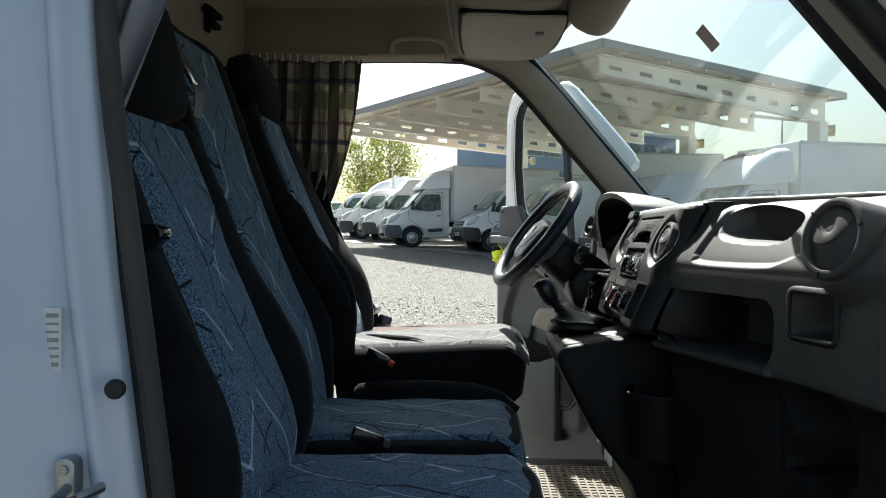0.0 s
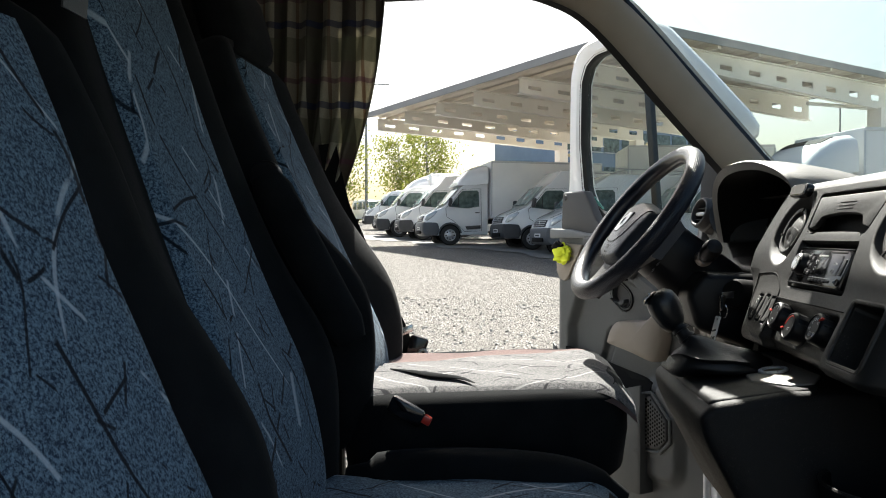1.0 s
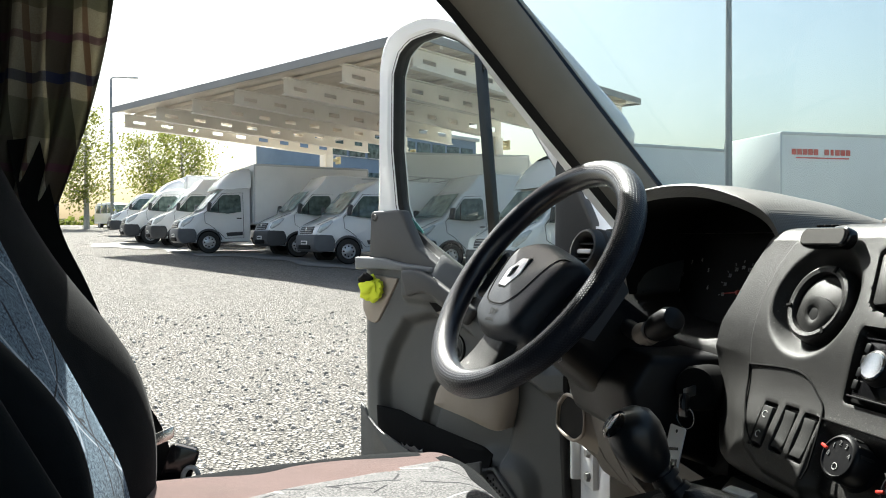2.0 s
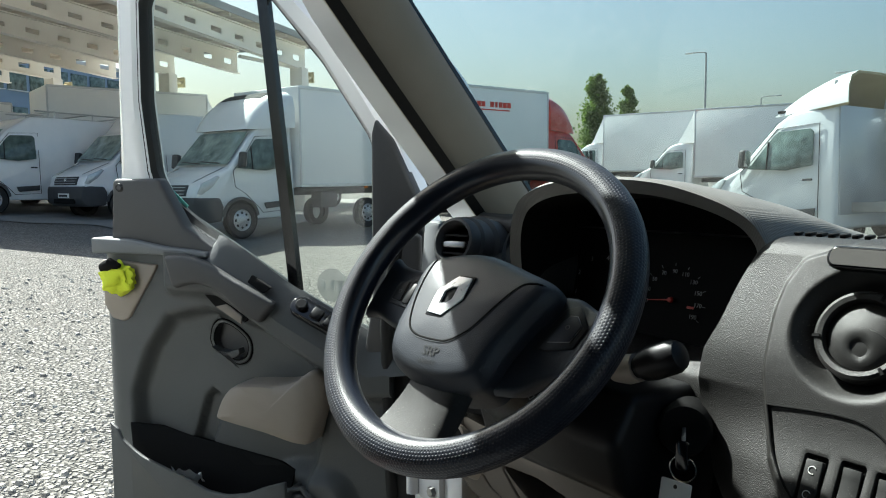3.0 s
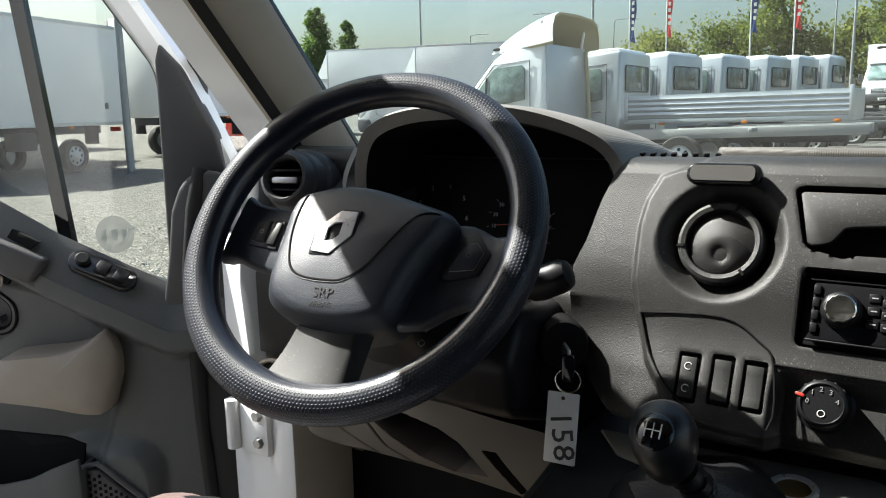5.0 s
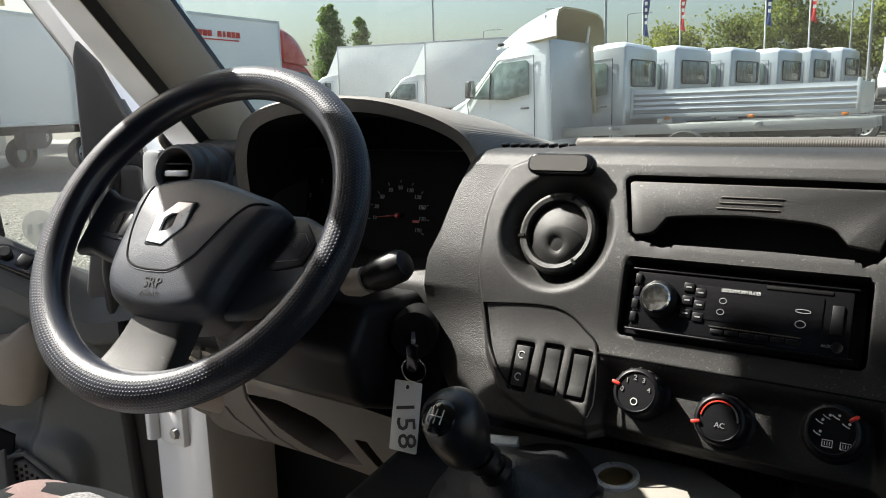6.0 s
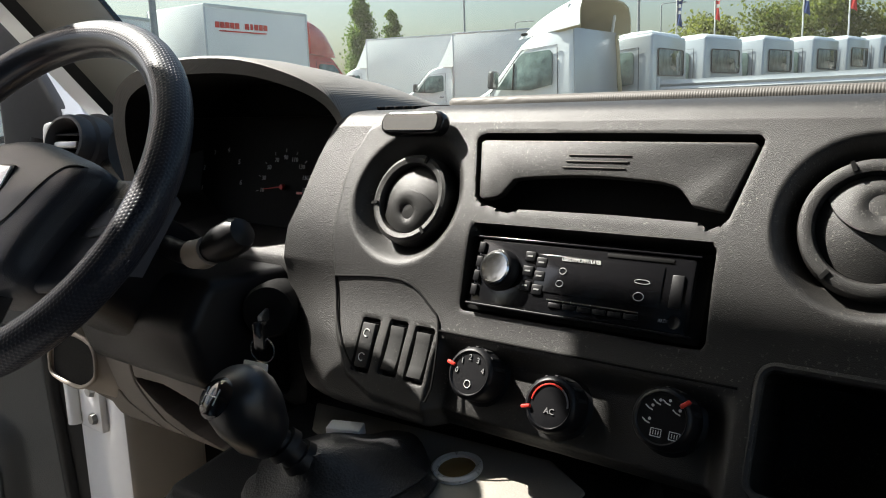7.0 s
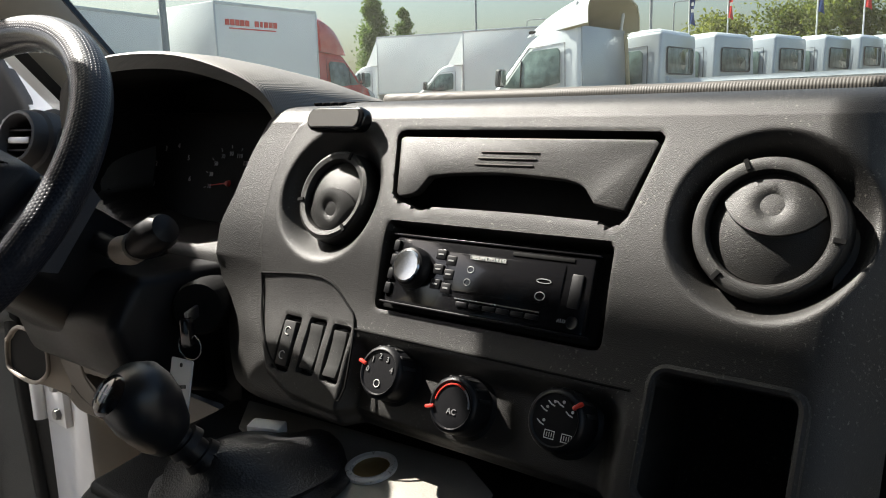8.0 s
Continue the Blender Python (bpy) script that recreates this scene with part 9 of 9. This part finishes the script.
bm = B()
prof_ = [(-0.35 + 0.10 * k, 0.0 if (k // 2) % 2 else 0.05) for k in range(0, 104)]
add_loft(bm, [[cp(a, b, z) for a, z in prof_] for b in (-0.35, 15.2)], cap=False, closed=False)
add_loft(bm, [[cp(a, b, z + 0.015) for a, z in prof_] for b in (-0.35, 15.2)], cap=False, closed=False)
part("deck", bm, M["deck"], can, smooth=0)
for a, b, la, lb in ((-0.37, 7.4, 0.05, 15.6), (9.97, 7.4, 0.05, 15.6)):
    bm = B()
    add_loft(bm, [[cp(a, s, -0.06), cp(a + 0.04, s, -0.06), cp(a + 0.04, s, 0.14), cp(a, s, 0.14)] for s in (-0.38, 15.2)])
    part("edge_trim", bm, M["decktop"], can)
bm = B()
add_loft(bm, [[cp(s, -0.38, -0.04), cp(s, -0.34, -0.04), cp(s, -0.34, 0.14), cp(s, -0.38, 0.14)] for s in (-0.37, 10.0)])
part("edge_trim", bm, M["decktop"], can)


def slotted_beam(b, bottom):
    """A web with a row of slots between two flanges."""
    bm = B()
    n = 9
    z1 = -0.10
    def z0(a):
        return -0.10 - 0.42 - 0.26 * min(1.0, a / 8.0)
    def quad(pts):
        for off, rev in ((-0.02, False), (0.02, True)):
            vs = [bm.verts.new(cp(a, b + off, z)) for a, z in pts]
            bm.faces.new(vs[::-1] if rev else vs)
    for k in range(n):
        a0, a1 = k * 9.6 / n, (k + 1) * 9.6 / n
        s0, s1 = a0 + 0.30, a1 - 0.30
        m0, m1 = lambda a: z1 + (z0(a) - z1) * 0.42, lambda a: z1 + (z0(a) - z1) * 0.66
        quad([(a0, z1), (a1, z1), (a1, m0(a1)), (a0, m0(a0))])
        quad([(a0, m1(a0)), (a1, m1(a1)), (a1, z0(a1)), (a0, z0(a0))])
        quad([(a0, m0(a0)), (s0, m0(s0)), (s0, m1(s0)), (a0, m1(a0))])
        quad([(s1, m0(s1)), (a1, m0(a1)), (a1, m1(a1)), (s1, m1(s1))])
    for off in (z1, None):
        pts = []
        add_loft(bm, [[cp(a, b - 0.11, (z1 if off is not None else z0(a)) - 0.015), cp(a, b + 0.11, (z1 if off is not None else z0(a)) - 0.015), cp(a, b + 0.11, (z1 if off is not None else z0(a)) + 0.015), cp(a, b - 0.11, (z1 if off is not None else z0(a)) + 0.015)] for a in (0.0, 9.6)])
    part("beam", bm, M["canopy"], can, smooth=0)


for i in range(7):
    slotted_beam(0.10 + 2.45 * i, 0)
for k in range(7):
    a = 0.5 + k * 1.45
    bm = B()
    add_loft(bm, [[cp(a - 0.05, s, -0.10), cp(a + 0.05, s, -0.10), cp(a + 0.05, s, 0.0), cp(a - 0.05, s, 0.0)] for s in (-0.3, 15.1)])
    part("purlin", bm, M["deck"], can)
for i in range(4):
    b = 0.10 + 4.9 * i
    base = cp(9.25, b)
    g = ground_z(base.x, base.y)
    bm = B()
    top_z = base.z - 0.75
    add_box(bm, (base.x, base.y, (g + top_z) / 2), (0.45, 0.40, top_z - g), rot=(0, 0, 38), bev=0.02)
    part("column", bm, M["canopy"], can)
    bm = B()
    e = base + E1 * 0.70 + Vector((0, 0, -0.95))
    add_tube(bm, [e - E1 * 0.45, e], 0.07, 8)
    add_box(bm, e, (0.08, 0.30, 0.34), rot=(0, 0, 38), bev=0.02)
    part("stub_plate", bm, M["plate"], can)
bm = B()
add_tube(bm, [cp(6.2, 0.3, -0.85), cp(9.3, 0.3, -0.72)], 0.05, 8)
part("pipe", bm, M["canopy"], can)
bm = B()
add_tube(bm, [cp(7.7, 0.3, -0.8), cp(7.7, 0.3, -2.2)], 0.02, 6)
part("down_pipe", bm, M["pole"], can)

# blue office building beyond the canopy
ob_ = thing("office_building", "blue-grey office building with dark window bands", "building", (8, 48, 1))
BP = pose(4.0, 52.0, 1.2, 0, 0, 36)
def bpart(name, bm, mt, parent=ob_):
    bmesh.ops.transform(bm, matrix=BP, verts=bm.verts[:])
    return part(name, bm, M[mt], parent)
bw = bpart("wall", add_box(B(), (6, 4, 4.0), (15, 8, 8.0), bev=0.05), "bluewall")
for fl in range(3):
    for k in range(9):
        wd = bpart("window", add_box(B(), (-0.6 + k * 1.62, -0.02, 1.6 + fl * 2.5), (1.35, 0.08, 1.5), bev=0.02), "glass_car")
        bpart("sill", add_box(B(), (-0.6 + k * 1.62, -0.08, 0.80 + fl * 2.5), (1.45, 0.14, 0.06), bev=0.01), "alu", wd)
bpart("roof", add_box(B(), (6, 4, 8.1), (15.4, 8.4, 0.25), bev=0.03), "alu")

# ---------------------------------------------------------------- poles, flags, trees
def pole(x, y, h, r, label, lamp=True, name="street_lamp", arm=(1, 0)):
    p = thing(name, label, "lamp post" if lamp else "pole", (x, y, ground_z(x, y)), group="poles")
    z = ground_z(x, y)
    bm = B()
    add_tube(bm, [(x, y, z - 0.1), (x, y, z + h * 0.5), (x, y, z + h)], [r, r * 0.8, r * 0.55], 10)
    part("mast", bm, M["pole"], p)
    if lamp:
        bm = B()
        add_tube(bm, smoothed([(x, y, z + h), (x + arm[0] * 0.3, y + arm[1] * 0.3, z + h + 0.12), (x + arm[0] * 1.4, y + arm[1] * 1.4, z + h + 0.16)], 4), r * 0.4, 8)
        part("arm", bm, M["pole"], p)
        bm = B()
        add_box(bm, (x + arm[0] * 1.6, y + arm[1] * 1.6, z + h + 0.14), (0.7, 0.28, 0.12), rot=(0, 0, math.degrees(math.atan2(arm[1], arm[0]))), bev=0.04)
        part("lantern", bm, M["alu"], p)
    return p


pole(59.7, 44.4, 11.7, 0.14, "grey lamp post beyond the lot", arm=(-0.3, 0.9))
pole(54.0, 24.9, 12.5, 0.14, "grey lamp post beyond the lot", arm=(-0.3, 0.9))
pole(70.0, 45.3, 8.6, 0.10, "slim grey lamp post far off", arm=(0.4, -0.9))
pole(62.0, 26.4, 7.4, 0.09, "slim grey lamp post far off", arm=(0.4, -0.9))
pole(64.0, 32.75, 8.6, 0.09, "slim grey lamp post far off", arm=(-0.4, 0.9))
pole(60.0, 9.6, 6.9, 0.09, "slim grey lamp post far off", arm=(0.4, -0.9))
pole(58.0, 8.2, 11.0, 0.11, "grey steel mast beyond the trucks", False, "mast")
pole(-11.8, 58.7, 10.5, 0.13, "grey lamp post beside the birches", arm=(0.9, 0))
pole(9.3, 16.2, 9.5, 0.085, "grey steel mast beside the lorry", False, "mast")


def flag(x, y, h, mt, lean):
    f = thing("flag", "tall feather flag on a slim pole" if mt == "flagblue" else "narrow red banner flag on a slim pole", "flag", (x, y, ground_z(x, y)), group="flags")
    z = ground_z(x, y)
    bm = B()
    add_tube(bm, [(x, y, z), (x, y + 0.05, z + h)], 0.05, 8)
    part("mast", bm, M["print"], f)
    bm = B()
    add_sheet(bm, lambda u, v: Vector((x + 0.06 * math.sin(v * 3 + u * 5), y - lean * 0.5 * u * (0.85 + 0.15 * math.sin(v * 2)), z + h - v - 0.3 * u * u)), steps(0, 0.85, 8), steps(0, 3.3, 16))
    cl_ = part("cloth", bm, M[mt], f)
    for k in range(5):
        bm = B()
        add_box(bm, (x - 0.09, y - lean * 0.21, z + h - 0.8 - k * 0.42), (0.02, 0.17, 0.22))
        part("bar", bm, M["print"], cl_)


flag(52.0, 21.3, 8.3, "flagblue", 1)
flag(52.5, 18.9, 8.5, "flagred", 0.8)
flag(53.0, 13.6, 8.3, "flagblue", 1)
flag(53.0, 11.0, 8.2, "flagred", 1)


def tree(name, label, x, y, h, spread, mt, bark, n, seed, shape="round", group="", size=0.26, z=None):
    """Tapered trunk, limbs, and a crown of many leaf tufts with gaps."""
    r = random.Random(seed)
    z = ground_z(x, y) if z is None else z
    t = thing(name, label, "tree", (x, y, z), group=group)
    bm = B()
    lean = Vector((r.uniform(-0.3, 0.3), r.uniform(-0.3, 0.3), 0))
    def at_h(s):
        return Vector((x, y, z)) + lean * s * s + Vector((0, 0, h * s))
    add_tube(bm, [at_h(s) for s in steps(0, 0.93, 8)], [max(0.02, h * 0.022 * (1 - s)) + 0.02 for s in steps(0, 0.93, 8)], 8)
    tips = []
    for k in range(22 if shape != "column" else 34):
        s = r.uniform(0.25, 0.92) if shape != "column" else r.uniform(0.10, 0.95)
        a = r.uniform(0, 6.283)
        if shape == "column":
            ln = spread * (0.15 + 0.85 * math.sin(min(1, (1 - s) * 1.3) * 1.57))
            d = Vector((math.cos(a) * ln, math.sin(a) * ln, ln * 1.6))
        else:
            ln = spread * math.sin(math.pi * min(1, max(0.08, (s - 0.15) / 0.85))) ** 0.6 * r.uniform(0.6, 1.0)
            d = Vector((math.cos(a) * ln, math.sin(a) * ln, ln * r.uniform(0.1, 0.7)))
        p0 = at_h(s)
        p1 = p0 + d * 0.5 + Vector((0, 0, 0.1 * ln))
        p2 = p0 + d
        add_tube(bm, [p0, p1, p2], [0.05 * h / 10, 0.03 * h / 10, 0.012], 5)
        tips += [(p1, ln), (p2, ln), (p0.lerp(p2, 0.75), ln)]
    part("trunk", bm, M[bark], t)
    bm = B()
    for k in range(n):
        p, ln = tips[r.randrange(len(tips))]
        rad = 0.33 * max(0.6, ln) if shape != "column" else 0.46 * max(0.25, ln)
        q = p + Vector((r.gauss(0, rad), r.gauss(0, rad), r.gauss(0, rad * 0.8) - (abs(r.gauss(0, 0.5)) if shape == "weep" else 0)))
        s = size * r.uniform(0.6, 1.4)
        ax = Vector((r.gauss(0, 1), r.gauss(0, 1), r.gauss(0, 1))).normalized()
        bx_ = ax.orthogonal().normalized() * s
        cx_ = ax.cross(bx_).normalized() * s * 0.6
        vs = [bm.verts.new(q + bx_), bm.verts.new(q + cx_ + ax * s * 0.2), bm.verts.new(q - bx_), bm.verts.new(q - cx_ + ax * s * 0.2)]
        bm.faces.new(vs)
    part("crown", bm, M[mt], t, smooth=0)
    return t


tree("poplar", "tall narrow dark green poplar", 67.5, 64.4, 12.2, 1.25, "leaf_dark", "bark", 15000, 1, "column", "poplars", 0.17)
tree("poplar", "tall narrow dark green poplar", 70.2, 62.3, 11.3, 0.90, "leaf_dark", "bark", 11000, 2, "column", "poplars", 0.16)
tree("shrub_tree", "low rounded green tree behind the lorries", 73.5, 60.0, 6.3, 2.2, "leaf", "bark", 1800, 3, "round", "trees ahead", 0.28)
for i, (x, y, h, sp) in enumerate(((63, 22.5, 7.6, 3.2), (66, 18.0, 8.2, 3.4), (64, 14.2, 8.8, 3.2), (66, 9.6, 7.9, 3.4), (63, 5.5, 8.5, 3.3), (66, 1.0, 9.5, 3.6), (62, -3.5, 9.0, 3.4), (72, 27, 6.4, 3.0), (70, -8, 9.5, 3.8), (78, 33, 5.6, 2.6))):
    tree("tree", "leafy green tree beyond the parked trucks", x, y, h * (1.0 if i == 2 else 0.74), sp * 0.9, "leaf" if i % 3 else "leaf_birch", "bark", 6500, 10 + i, "round", "trees ahead", 0.15)
for i, (x, y, h, sp) in enumerate(((-13.2, 57.5, 8.6, 2.3), (-9.6, 62, 7.2, 2.4), (-6.9, 58, 7.4, 2.4), (-17.5, 61, 8.2, 2.8), (-21, 64, 8, 3))):
    tree("birch", "hanging yellow-green birch behind the vans", x, y, h, sp, "leaf_birch", "birchbark", 4200, 30 + i, "weep", "birches", 0.095)
# hedge far behind the people carrier
bm = B()
rnd = random.Random(9)
for k in range(2600):
    x, y = rnd.uniform(-34, 6), rnd.uniform(70, 73)
    q = Vector((x, y, ground_z(x, y) + rnd.uniform(-0.4, 0.5 + 0.3 * math.sin(x * 0.7))))
    s = rnd.uniform(0.15, 0.35)
    ax = Vector((rnd.gauss(0, 1), rnd.gauss(0, 1), rnd.gauss(0, 1))).normalized()
    b_ = ax.orthogonal().normalized() * s
    c_ = ax.cross(b_).normalized() * s * 0.6
    bm.faces.new([bm.verts.new(q + b_), bm.verts.new(q + c_), bm.verts.new(q - b_), bm.verts.new(q - c_)])
single("hedge", bm, M["leaf"], "green hedge at the far edge of the lot", "hedge", "stuff", smooth=0)
